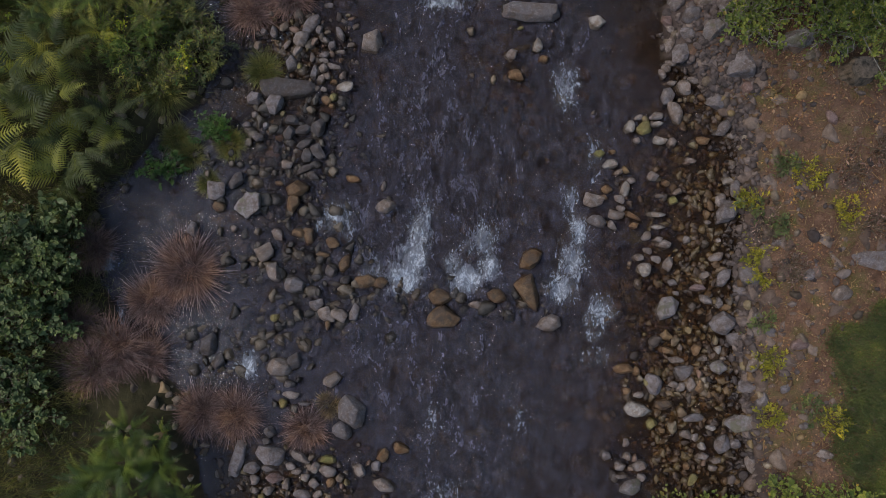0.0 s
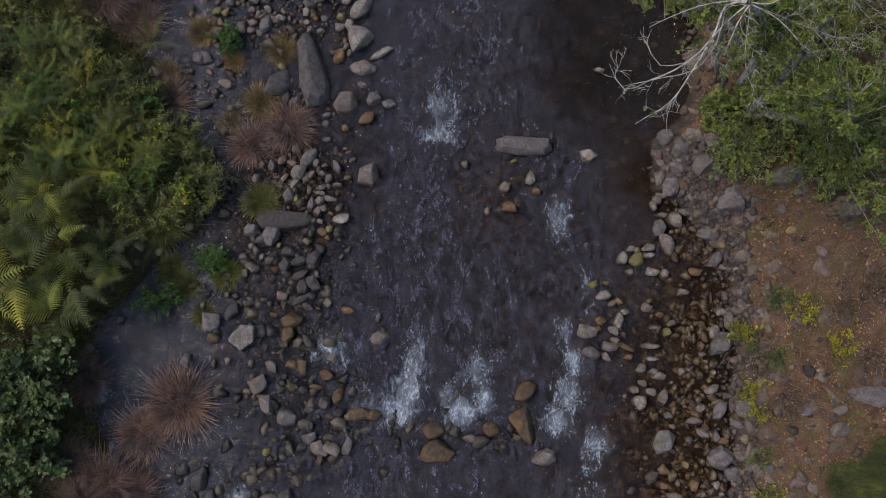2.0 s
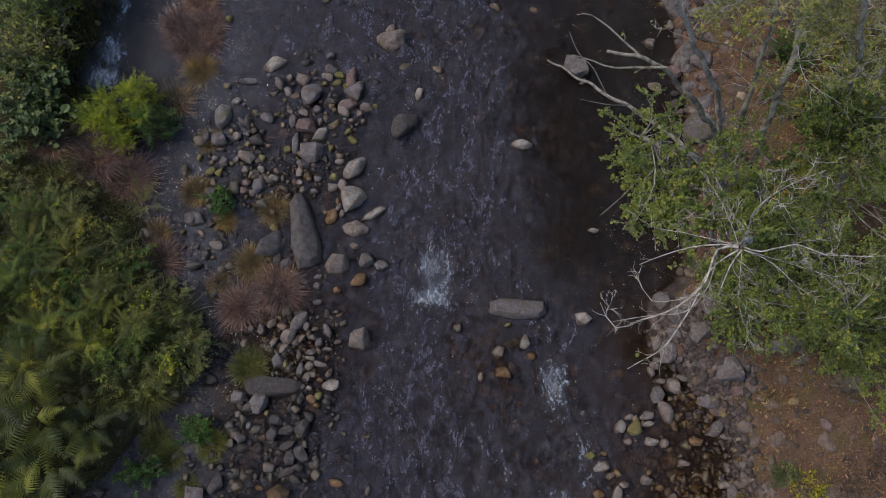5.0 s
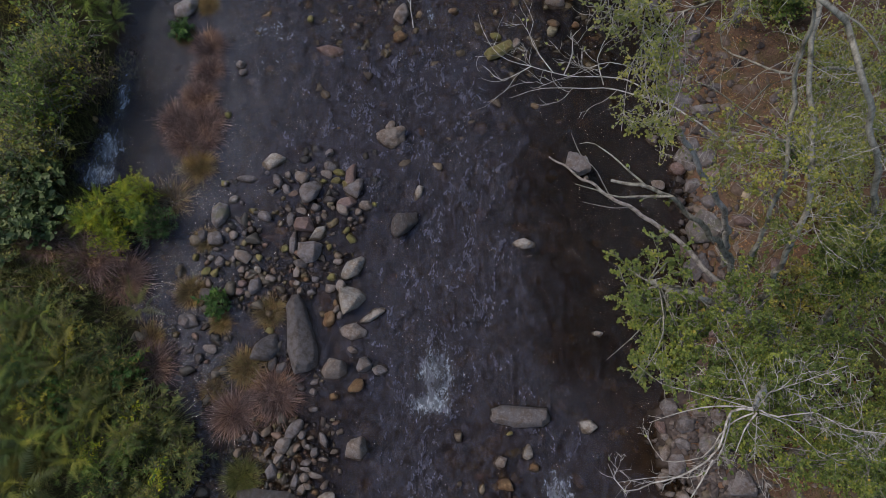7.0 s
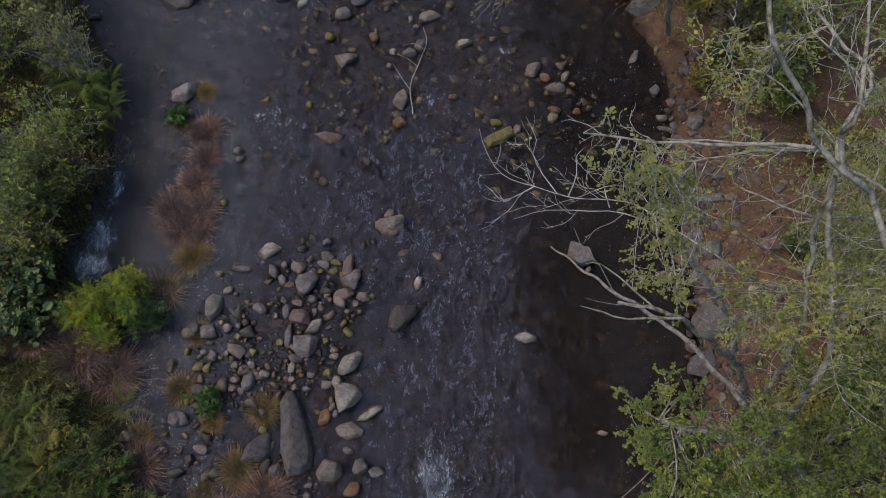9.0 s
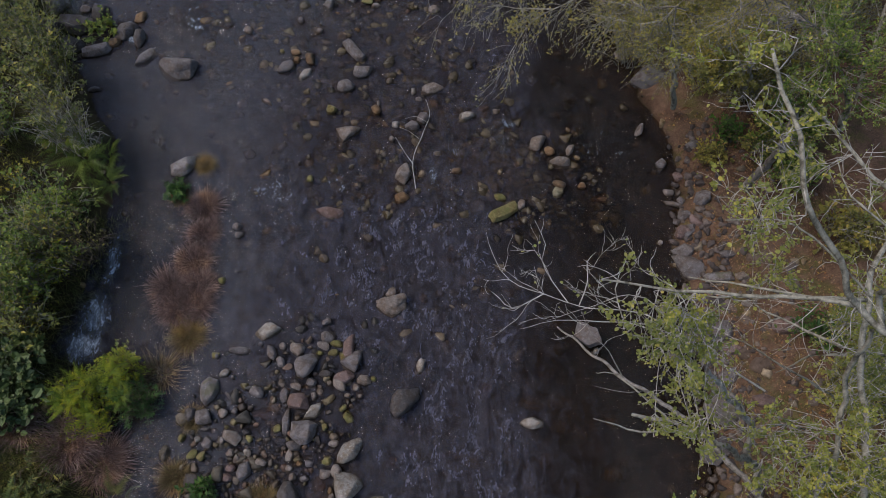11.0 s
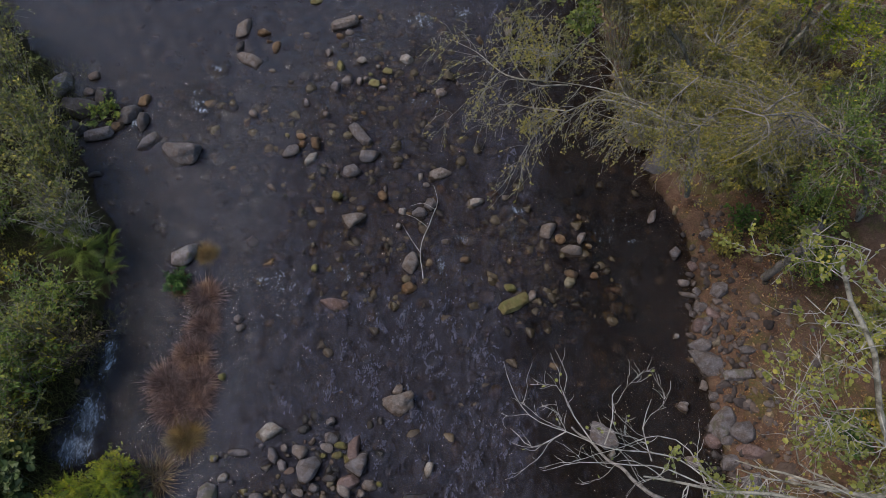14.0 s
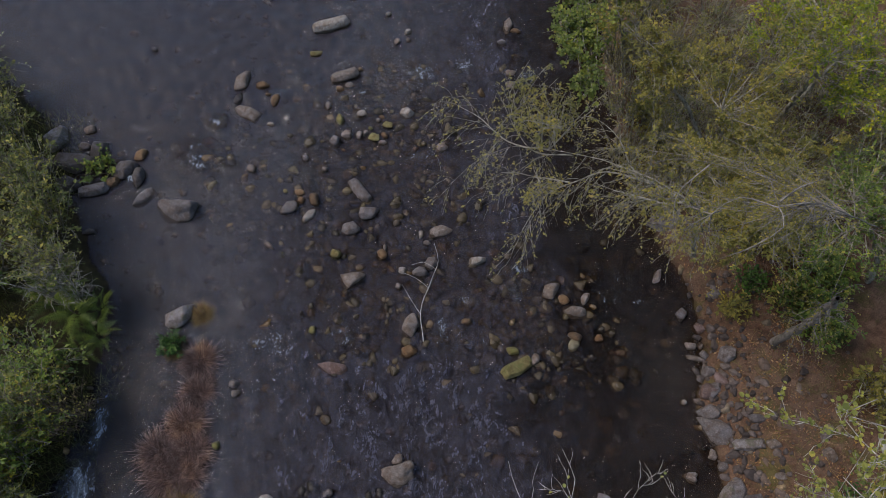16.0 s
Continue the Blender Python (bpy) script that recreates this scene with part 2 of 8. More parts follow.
WEST_X = [-4.2, -4, -4.35, -4.6, -5.5, -6, -6.1, -5.6, -4.7, -4.3, -4.4, -4.5, -5, -5.2, -5.8, -5.6, -5.5, -6.2, -6.9, -6.8, -6.4, -6.35, -6.4, -7.6, -7.85, -9.6, -13, -18, -21]
# shallow places: x, y, reach along x, reach along y, height gained
SHALLOWS = [(-2.4, 4.3, 1.2, 1.2, 0.30), (-2.4, 7.6, 1.4, 1.6, 0.26), (-2.9, 2.3, 1.4, 1.4, 0.22), (4.3, 0.5, 1.3, 2.8, 0.24), (4.2, -3.2, 1.3, 2.2, 0.26),
            (-2.4, -3.8, 1.6, 1.0, 0.28), (-4.6, 11.4, 0.5, 2.0, 0.25), (-0.6, 14.0, 2.4, 1.6, 0.27), (-1.0, 17.6, 1.9, 1.8, 0.29), (1.9, 13.2, 0.9, 0.7, 0.2), (1.2, 3.9, 0.8, 0.9, 0.2), (-2.5, 0.0, 1.2, 1.2, 0.16), (-6.2, 16.3, 1.5, 1.2, 0.25)]


def wobble(x, y, seed=0.0):
    """A smooth unevenness between about -1 and 1."""
    return (np.sin(1.7 * x + 0.6 * y + seed) + np.sin(-0.9 * x + 1.9 * y + 1.3 + seed) + np.sin(3.1 * x - 2.3 * y + 2.1 + seed) * 0.6
            + np.sin(4.7 * x + 5.3 * y + seed) * 0.35 + np.sin(-8.1 * x + 6.7 * y + 0.7) * 0.2) / 2.6


def land(x, y):
    """Height of the ground: stream bed, both banks, and added unseen slopes that block low sky light."""
    x, y = np.asarray(x, float), np.asarray(y, float)
    de = x - np.interp(y, EAST_Y, EAST_X) - 0.10 * wobble(x * 2, y * 2)
    dw = np.interp(y, WEST_Y, WEST_X) - x - 0.12 * wobble(x * 2, y * 2, 2.0)
    inside = np.minimum(-de, -dw)
    bed = -0.40 * (1 - np.exp(-np.clip(inside, 0, None) / 0.7)) + 0.04 * wobble(x * 1.5, y * 1.5)
    for sx, sy, rx, ry, h in SHALLOWS:
        bed = bed + h * np.exp(-((x - sx) / rx) ** 2 - ((y - sy) / ry) ** 2)
    bed = np.minimum(bed, -0.03 + 0.02 * wobble(x * 3, y * 3))
    out = np.maximum(de, dw)
    east = de > dw
    top = np.where(east, 0.62, 0.45)
    bank = top * (1 - np.exp(-np.clip(out, 0, None) / 0.75)) + 0.05 * wobble(x * 2.3, y * 2.3) * np.clip(out, 0, 1) + 0.02 * np.clip(out - 1.5, 0, 60)
    # added slopes, out of view, to darken low reflections and light from the sides
    bank = bank + 0.75 * np.clip(np.abs(x) - 15, 0, 55) * np.clip((np.abs(x) - 15) / 6, 0, 1)
    return np.where(inside > 0, bed, np.maximum(bank, -0.03) + 0.0)


def lines(lo, hi, step, far, grow=1.35):
    """Grid lines, even between lo and hi and ever wider out to far."""
    v = list(np.arange(lo, hi + step / 2, step))
    s = step
    while v[-1] < far:
        s *= grow
        v.append(v[-1] + s)
    s = step
    while v[0] > -far:
        s *= grow
        v.insert(0, v[0] - s)
    return np.array(v)


def grid_mesh(name, xs, ys, height):
    gx, gy = np.meshgrid(xs, ys)
    gz = height(gx, gy)
    nx, ny = len(xs), len(ys)
    verts = np.stack([gx, gy, gz], -1).reshape(-1, 3)
    i = (np.arange(ny - 1)[:, None] * nx + np.arange(nx - 1)[None]).ravel()
    faces = np.stack([i, i + 1, i + nx + 1, i + nx], -1)
    return poly_mesh(name, verts, faces)


def poly_mesh(name, verts, faces, smooth=True):
    """A mesh from arrays, all faces with the same number of corners."""
    me = bpy.data.meshes.new(name)
    n, k = faces.shape
    me.vertices.add(len(verts))
    me.vertices.foreach_set("co", np.ascontiguousarray(verts, np.float32).ravel())
    me.loops.add(n * k)
    me.loops.foreach_set("vertex_index", np.ascontiguousarray(faces, np.int32).ravel())
    me.polygons.add(n)
    me.polygons.foreach_set("loop_start", np.arange(0, n * k, k, dtype=np.int32))
    me.polygons.foreach_set("use_smooth", np.full(n, smooth))
    me.update(calc_edges=True)
    return me


def thing(name, me, mat, label="", category="", group="", kind="", parent=None):
    ob = new(name, me)
    if mat and not me.materials:
        me.materials.append(mat)
    if parent:
        ob.parent = parent
    return tagged(ob, label, category, group, kind)


def empty(name, place, label, category, group=""):
    ob = new(name)
    ob.location = place
    return tagged(ob, label, category, group)


# ground material: dark silt in the stream, soil with leaf mould on the east bank, damp earth in the west
m, nt, b = material("earth", 0.95, 0.1)
big = world_noise(nt, 0.9, 6, 0.7)
mid = world_noise(nt, 5, 6, 0.65)
fine = world_noise(nt, 45, 5, 0.7)
soil = ramp(nt, mid, [(0.25, (0.044, 0.026, 0.018)), (0.45, (0.090, 0.054, 0.036)), (0.6, (0.130, 0.083, 0.057)), (0.8, (0.182, 0.128, 0.094))])
soil = mix(nt, ramp(nt, big, [(0.44, (0, 0, 0)), (0.56, (1, 1, 1))]), soil, ramp(nt, mid, [(0.3, (0.085, 0.058, 0.043)), (0.55, (0.125, 0.083, 0.058)), (0.75, (0.176, 0.123, 0.090)), (0.9, (0.1, 0.08, 0.04))]))
roots = node(nt, "ShaderNodeTexVoronoi", Scale=3.2)
roots.feature = "DISTANCE_TO_EDGE"
bent = nt.nodes.new("ShaderNodeVectorMath")
bent.operation = "MULTIPLY_ADD"
warp = node(nt, "ShaderNodeTexNoise", Scale=3.0, Detail=4.0)
nt.links.new(position(nt), warp.inputs["Vector"])
nt.links.new(warp.outputs[1], bent.inputs[0])
bent.inputs[1].default_value = (0.5, 0.5, 0.5)
nt.links.new(position(nt), bent.inputs[2])
nt.links.new(bent.outputs[0], roots.inputs["Vector"])
soil = mix(nt, ramp(nt, roots.outputs[0], [(0.0, (0.3, 0.3, 0.3)), (0.05, (0, 0, 0))]), soil, (0.045, 0.03, 0.02))
moss = ramp(nt, world_noise(nt, 1.6, 5, 0.7), [(0.50, (0, 0, 0)), (0.62, (0.6, 0.6, 0.6))])
soil = mix(nt, moss, soil, (0.075, 0.08, 0.022))
soil = mix(nt, 0.85, soil, ramp(nt, fine, [(0.28, (0.40, 0.34, 0.29)), (0.5, (0.96, 0.88, 0.80)), (0.75, (1.6, 1.45, 1.33))]), "MULTIPLY")
silt = ramp(nt, mid, [(0.3, (0.010, 0.007, 0.005)), (0.6, (0.028, 0.019, 0.011)), (0.85, (0.06, 0.038, 0.02))])
west = ramp(nt, mid, [(0.3, (0.018, 0.016, 0.008)), (0.6, (0.04, 0.035, 0.016)), (0.85, (0.06, 0.06, 0.02))])
sep = nt.nodes.new("ShaderNodeSeparateXYZ")
nt.links.new(position(nt), sep.inputs[0])
col = mix(nt, maths(nt, "GREATER_THAN", sep.outputs[0], 0.0), west, soil)
washed = ramp(nt, mid, [(0.3, (0.027, 0.020, 0.016)), (0.55, (0.064, 0.049, 0.042)), (0.8, (0.112, 0.088, 0.075))])
shelf = node(nt, "ShaderNodeMapRange")
shelf.inputs["From Min"].default_value, shelf.inputs["From Max"].default_value = 0.30, 0.21
nt.links.new(maths(nt, "ADD", sep.outputs[2], maths(nt, "MULTIPLY", maths(nt, "SUBTRACT", mid, 0.5), 0.3)), shelf.inputs[0])
col = mix(nt, maths(nt, "MULTIPLY", maths(nt, "MULTIPLY", shelf.outputs[0], maths(nt, "GREATER_THAN", sep.outputs[0], 0.0)), maths(nt, "SUBTRACT", 6.5, sep.outputs[1], True)), col, washed)
# dark green for the added unseen slopes
wood = ramp(nt, world_noise(nt, 0.5, 5, 0.7), [(0.35, (0.012, 0.018, 0.007)), (0.65, (0.05, 0.06, 0.02))])
col = mix(nt, maths(nt, "GREATER_THAN", maths(nt, "ABSOLUTE", sep.outputs[0]), 12.5), col, wood)
wet = node(nt, "ShaderNodeMapRange")
wet.inputs["From Min"].default_value, wet.inputs["From Max"].default_value = -0.02, 0.10
nt.links.new(sep.outputs[2], wet.inputs[0])
col = mix(nt, wet.outputs[0], silt, col)
nt.links.new(col, b.inputs["Base Color"])
bump(nt, b, maths(nt, "ADD", mid, maths(nt, "MULTIPLY", fine, 0.5)), 0.8, 0.04)
EARTH = m

# ---------------- ground ----------------
thing("ground", grid_mesh("ground", lines(-11, 11, 0.09, 900), lines(-6, 24, 0.09, 900), land), EARTH,
      "brown earth and silt of stream bed and banks", "ground", kind="structure")

# ---------------- water ----------------
# white water: x, y, half width, half length, strength
FOAM = [(-1.78, 1.08, 0.34, 0.34, 0.85), (-1.55, 0.75, 0.16, 0.3, 0.55), (-2.05, 0.95, 0.2, 0.16, 0.6), (-0.55, -0.02, 0.36, 0.30, 1.15), (-0.38, 0.35, 0.3, 0.4, 1.05), (-0.28, 0.8, 0.28, 0.5, 0.85), (-0.15, 1.2, 0.25, 0.4, 0.55), (0.58, -0.02, 0.33, 0.28, 1.2), (0.32, 0.25, 0.25, 0.3, 0.8), (0.98, 0.2, 0.24, 0.3, 0.95), (0.88, 0.7, 0.28, 0.45, 0.8), (0.6, 0.55, 0.25, 0.3, 0.55), (-1.13, 0.12, 0.34, 0.35, 0.6),
        (2.48, 1.4, 0.2, 0.4, 0.75), (2.62, 0.85, 0.24, 0.4, 0.9), (2.5, 0.3, 0.3, 0.4, 0.95), (2.3, -0.2, 0.34, 0.35, 0.9), (3.0, -0.62, 0.34, 0.4, 0.85), (2.85, -1.05, 0.25, 0.2, 0.6), (2.4, 3.45, 0.3, 0.6, 0.75), (-3.36, -1.56, 0.24, 0.3, 1.0),
        (-5.93, 0.32, 0.24, 0.24, 0.95), (-5.66, -0.7, 0.12, 0.4, 0.8), (-0.05, -2.6, 0.2, 0.5, 0.45), (1.55, -2.6, 0.3, 0.5, 0.4), (2.95, -1.42, 0.5, 0.25, 0.45), (0.2, -3.9, 0.5, 0.4, 0.45),
        (0.25, 5.6, 0.48, 0.7, 0.65), (0.18, 5.1, 0.45, 0.25, 0.85), (-6.25, 10.0, 0.3, 0.5, 0.9), (-6.1, 11.1, 0.16, 0.5, 0.8), (-6.35, 9.45, 0.4, 0.35, 1.0), (-5.36, 16.88, 0.35, 0.5, 0.4),
        (-3.2, 12.7, 0.6, 0.25, 0.38), (3.55, 13.9, 0.3, 0.4, 0.25), (-6.8, 16.4, 0.3, 0.5, 0.3), (2.0, 19.25, 0.5, 0.4, 0.4), (-0.45, 19.3, 0.5, 0.4, 0.45), (0.55, 19.5, 0.35, 0.35, 0.45),
        (0.25, 13.0, 0.4, 0.5, 0.35), (1.5, 13.9, 0.45, 0.4, 0.35), (-1.9, 12.9, 0.4, 0.2, 0.3), (2.9, 2.2, 0.3, 0.5, 0.5),
        (-6.57, 16.34, 0.16, 0.22, 0.75), (-6.78, 16.67, 0.1, 0.14, 0.6), (-4.95, 17.81, 0.2, 0.16, 0.6), (-5.40, 17.10, 0.12, 0.14, 0.5), (-5.17, 16.64, 0.13, 0.12, 0.8), (-4.53, 16.71, 0.1, 0.08, 0.55), (-0.54, 19.29, 0.35, 0.2, 0.6), (-0.99, 18.86, 0.1, 0.1, 0.45), (-0.43, 16.95, 0.35, 0.15, 0.5), (-1.77, 18.65, 0.15, 0.08, 0.45), (-3.01, 12.59, 0.4, 0.18, 0.5), (-3.36, 12.71, 0.2, 0.12, 0.5), (-1.74, 12.73, 0.2, 0.1, 0.45), (1.62, 14.28, 0.2, 0.14, 0.6), (1.54, 13.70, 0.12, 0.35, 0.55), (0.10, 13.05, 0.15, 0.4, 0.55), (0.50, 13.62, 0.2, 0.12, 0.45), (3.52, 13.85, 0.35, 0.45, 0.37), (4.01, 13.60, 0.25, 0.12, 0.43), (-1.34, 12.49, 0.25, 0.1, 0.35), (0.89, 12.75, 0.15, 0.12, 0.4), (3.78, 14.04, 0.3, 0.4, 0.31)]


def foam_at(x, y):
    f = np.zeros_like(x)
    for fx, fy, rx, ry, s in FOAM:
        f = np.maximum(f, s ** 0.7 * np.exp(-(((x - fx) / rx) ** 2 + ((y - fy) / ry) ** 2) * 0.75))
    return f


def ripples(x, y):
    lively = 0.35 + 1.2 * np.exp(-((x - 0.9) / 2.6) ** 2)
    f = foam_at(x, y)
    chop = np.zeros_like(x)
    r = np.random.default_rng(5)
    bx, by = x + 0.22 * np.sin(1.9 * y + 0.7 * x), y + 0.25 * np.sin(2.3 * x - 0.8 * y)
    for k in range(16):
        wave, a = 0.20 + 0.5 * r.random(), r.normal() * 0.9 + math.pi / 2
        kx, ky = math.cos(a) * 6.283 / wave, math.sin(a) * 6.283 / wave
        chop = chop + 0.011 * wave * np.sin(kx * bx + ky * by + r.random() * 6.28 + 1.5 * np.sin(0.8 * kx * by / 6 + k))
    w = chop * (0.45 + 0.75 * np.clip((x + 5.5) / 3.5, 0, 1)) + 0.012 * lively * (np.sin(9 * x + 2.2 * np.sin(2.3 * y)) * np.sin(4.3 * y + 1.7 * np.sin(3.1 * x)) + 0.6 * np.sin(17 * x + 5 * y + 2 * np.sin(2.7 * y + x)))
    return w + f * 0.06 * (0.6 + 0.8 * np.sin(13 * x + 3 * np.sin(5 * y)) * np.sin(9 * y + 2 * np.sin(7 * x)))


m, nt, b = material("stream_water", 0.07, 0.5)
b.inputs["IOR"].default_value = 1.33
b.inputs["Transmission Weight"].default_value = 1.0
b.inputs["Base Color"].default_value = (0.56, 0.41, 0.25, 1)
# opaque layer: cloudy water, with sky and tree reflections painted into its colour
murk_and_sky = node(nt, "ShaderNodeBsdfPrincipled", Roughness=0.07, IOR=1.33)


def swirl(scale, detail, rough_, twist, stretch):
    n = node(nt, "ShaderNodeTexNoise", Scale=scale, Detail=detail, Roughness=rough_, Distortion=twist)
    mp = nt.nodes.new("ShaderNodeMapping")
    mp.inputs["Scale"].default_value = stretch
    nt.links.new(position(nt), mp.inputs[0])
    nt.links.new(mp.outputs[0], n.inputs["Vector"])
    return n.outputs[0]


n1 = swirl(3.4, 3, 0.55, 1.5, (1.5, 0.85, 1))
n2 = swirl(9, 3, 0.56, 1.9, (1.5, 0.8, 1))
place = nt.nodes.new("ShaderNodeSeparateXYZ")
nt.links.new(position(nt), place.inputs[0])
h = maths(nt, "ADD", n1, maths(nt, "MULTIPLY", n2, 0.62))
live = nt.nodes.new("ShaderNodeAttribute")
live.attribute_name = "lively"
# near-black painted where trees reflect in the east pool and shade lies west
dim = nt.nodes.new("ShaderNodeAttribute")
dim.attribute_name = "painted_dark"
painted_tone = nt.nodes.new("ShaderNodeMix")
painted_tone.data_type = "RGBA"
nt.links.new(maths(nt, "MULTIPLY", dim.outputs["Fac"], maths(nt, "SUBTRACT", 1.75, maths(nt, "MULTIPLY", n1, 1.5)), True), painted_tone.inputs[0])
painted_tone.inputs[7].default_value = (0.005, 0.0038, 0.0034, 1)
nt.links.new(painted_tone.outputs[2], murk_and_sky.inputs["Base Color"])
# light and dark of the ripples, and sky blue, painted into the water colour
ripple_paint = maths(nt, "ADD", maths(nt, "MULTIPLY", n1, 0.60), maths(nt, "MULTIPLY", n2, 0.40))
n3 = swirl(5.0, 4, 0.6, 1.6, (1.6, 0.7, 1))
# thin dark lines painted in to draw the ripple crests
ridge = maths(nt, "SUBTRACT", 1.0, maths(nt, "MULTIPLY", maths(nt, "ABSOLUTE", maths(nt, "SUBTRACT", n3, 0.5)), 14.0), True)
ripple_paint = maths(nt, "SUBTRACT", ripple_paint, maths(nt, "MULTIPLY", ridge, 0.07))
ripple_paint = maths(nt, "ADD", maths(nt, "MULTIPLY", maths(nt, "SUBTRACT", ripple_paint, 0.5), live.outputs["Fac"]), maths(nt, "ADD", maths(nt, "MULTIPLY", live.outputs["Fac"], 0.125), 0.38))
nt.links.new(ramp(nt, ripple_paint, [(0.33, (0.024, 0.022, 0.025)), (0.43, (0.050, 0.048, 0.059)), (0.53, (0.089, 0.086, 0.110)), (0.66, (0.158, 0.155, 0.190))]), painted_tone.inputs[6])
bp = bump(nt, b, maths(nt, "MULTIPLY", h, live.outputs["Fac"]), 1.0, 0.24)
nt.links.new(bp.outputs[0], murk_and_sky.inputs["Normal"])
murk_sky_fac = nt.nodes.new("ShaderNodeAttribute")
murk_sky_fac.attribute_name = "murk_and_sky"
wet = nt.nodes.new("ShaderNodeMixShader")
clear = node(nt, "ShaderNodeMapRange")
clear.inputs["From Min"].default_value, clear.inputs["From Max"].default_value = 0.36, 0.58
clear.inputs["To Min"].default_value = 0.62
nt.links.new(swirl(2.3, 5, 0.62, 0.8, (1.3, 0.8, 1)), clear.inputs[0])
nt.links.new(maths(nt, "MULTIPLY", murk_sky_fac.outputs["Fac"], clear.outputs[0]), wet.inputs[0])
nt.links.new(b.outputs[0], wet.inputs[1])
nt.links.new(murk_and_sky.outputs[0], wet.inputs[2])
foam = nt.nodes.new("ShaderNodeAttribute")
foam.attribute_name = "foam"
def step_up(value, lo, hi, most):
    n = node(nt, "ShaderNodeMapRange")
    n.interpolation_type = "SMOOTHSTEP"
    n.inputs["From Min"].default_value, n.inputs["From Max"].default_value, n.inputs["To Max"].default_value = lo, hi, most
    nt.links.new(value, n.inputs[0])
    return n.outputs[0]


fa = foam.outputs["Fac"]
f1 = swirl(3.0, 6, 0.66, 1.4, (1.9, 0.9, 1))
f2 = swirl(7.0, 5, 0.62, 1.7, (1.5, 0.8, 1))
lace = maths(nt, "SUBTRACT", 1.0, maths(nt, "MULTIPLY", maths(nt, "ABSOLUTE", maths(nt, "SUBTRACT", swirl(5.0, 4, 0.6, 1.8, (1.4, 0.8, 1)), 0.5)), 9.0), True)
body = maths(nt, "ADD", maths(nt, "MULTIPLY", fa, 1.25), maths(nt, "ADD", maths(nt, "MULTIPLY", f1, 2.6), maths(nt, "ADD", maths(nt, "MULTIPLY", f2, 1.7), maths(nt, "MULTIPLY", lace, 0.75))))
dense = step_up(body, 3.3, 4.5, 0.80)
milk = step_up(maths(nt, "ADD", fa, maths(nt, "MULTIPLY", f1, 0.8)), 0.8, 1.65, 0.32)
sheet = maths(nt, "MAXIMUM", dense, milk)
has = maths(nt, "MINIMUM", maths(nt, "MULTIPLY", fa, 4.0), 1.0)
white = node(nt, "ShaderNodeBsdfPrincipled", Roughness=0.6)
white.inputs["Base Color"].default_value = (0.45, 0.50, 0.54, 1)
bw = node(nt, "ShaderNodeBump", Strength=0.8, Distance=0.05)
nt.links.new(f2, bw.inputs["Height"])
nt.links.new(bw.outputs[0], white.inputs["Normal"])
ms = nt.nodes.new("ShaderNodeMixShader")
nt.links.new(maths(nt, "MULTIPLY", sheet, has), ms.inputs[0])
nt.links.new(wet.outputs[0], ms.inputs[1])
nt.links.new(white.outputs[0], ms.inputs[2])
nt.links.new(ms.outputs[0], nt.nodes["Material Output"].inputs[0])
WATER = m
me = grid_mesh("water", lines(-10.5, 5.9, 0.045, 30), lines(-6, 23, 0.05, 300), ripples)
co = np.empty(len(me.vertices) * 3, np.float32)
me.vertices.foreach_get("co", co)
wx, wy = co[0::3].astype(float), co[1::3].astype(float)
# besides the white water, stray threads of froth drift over the riffles
threads = 0.21 * np.clip(0.25 + wobble(wx * 1.1, wy * 1.0, 0.4), 0, 1) * np.clip((wx + 5.2) / 1.5, 0, 1) * np.clip((4.4 - wx) / 1.0, 0, 1)
me.attributes.new("foam", "FLOAT", "POINT").data.foreach_set("value", np.maximum(foam_at(wx, wy), threads).astype(np.float32))
lively = np.clip((wx + 4.6) / 3.2, 0.22, 1.0) * (1 - 0.8 * np.clip((wy - 14.5) / 4, 0, 1) * np.clip((1.5 - wx) / 2.5, 0, 1))
lively *= 1 - 0.66 * np.clip((wx - 1.4 - 0.35 * wobble(wx * 1.6, wy * 1.6)) / 2.4, 0, 1) * np.clip((wy - 4.2) / 1.5, 0, 1)
lively = np.maximum(lively, np.minimum(0.45, foam_at(wx, wy)))
lively *= 1 - 0.22 * np.clip((-0.5 - wy) / 0.5, 0, 1)
lively *= 1 - 0.35 * np.exp(-((wx + 1.2) / 1.6) ** 2 - ((wy - 7.4) / 2.6) ** 2)
# how cloudy the water looks: more with depth and in the riffles; the east trees' dark reflection is painted over the
# deep pool below them
shore = np.interp(wy, EAST_Y, EAST_X)
painted_dark = np.clip((wx - 0.95 - 0.6 * wobble(wx * 1.3, wy * 1.1)) / 2.3, 0, 1) * np.clip((wy - 4.0) / 2.2, 0, 1)
painted_dark = painted_dark * painted_dark * (3 - 2 * painted_dark)
murk_sky_share = 0.04 + 0.72 * np.clip((-land(wx, wy) - 0.05) / 0.31, 0, 1)
murk_sky_share = murk_sky_share * (1 - 0.2 * np.clip((wx - 0.2) / 2.0, 0, 1) * np.clip((4.6 - wy) / 1.2, 0, 1))
murk_sky_share = np.maximum(murk_sky_share, 0.52 * np.clip((wy - 9) / 2, 0, 1))
# layer thickened in the west to paint the sky's reflection on calm water
murk_sky_share = np.maximum(murk_sky_share, 0.66 * np.clip((-3.4 - wx) / 0.8, 0, 1))
murk_sky_share = np.maximum(murk_sky_share, 0.45 * np.exp(-((wx + 2.6) / 1.7) ** 4 - ((wy - 7.6) / 2.6) ** 4))
murk_sky_share = murk_sky_share * (1 - 0.2 * np.clip((-1.5 - wx) / 2, 0, 1) * np.clip((wy - 14) / 2, 0, 1))
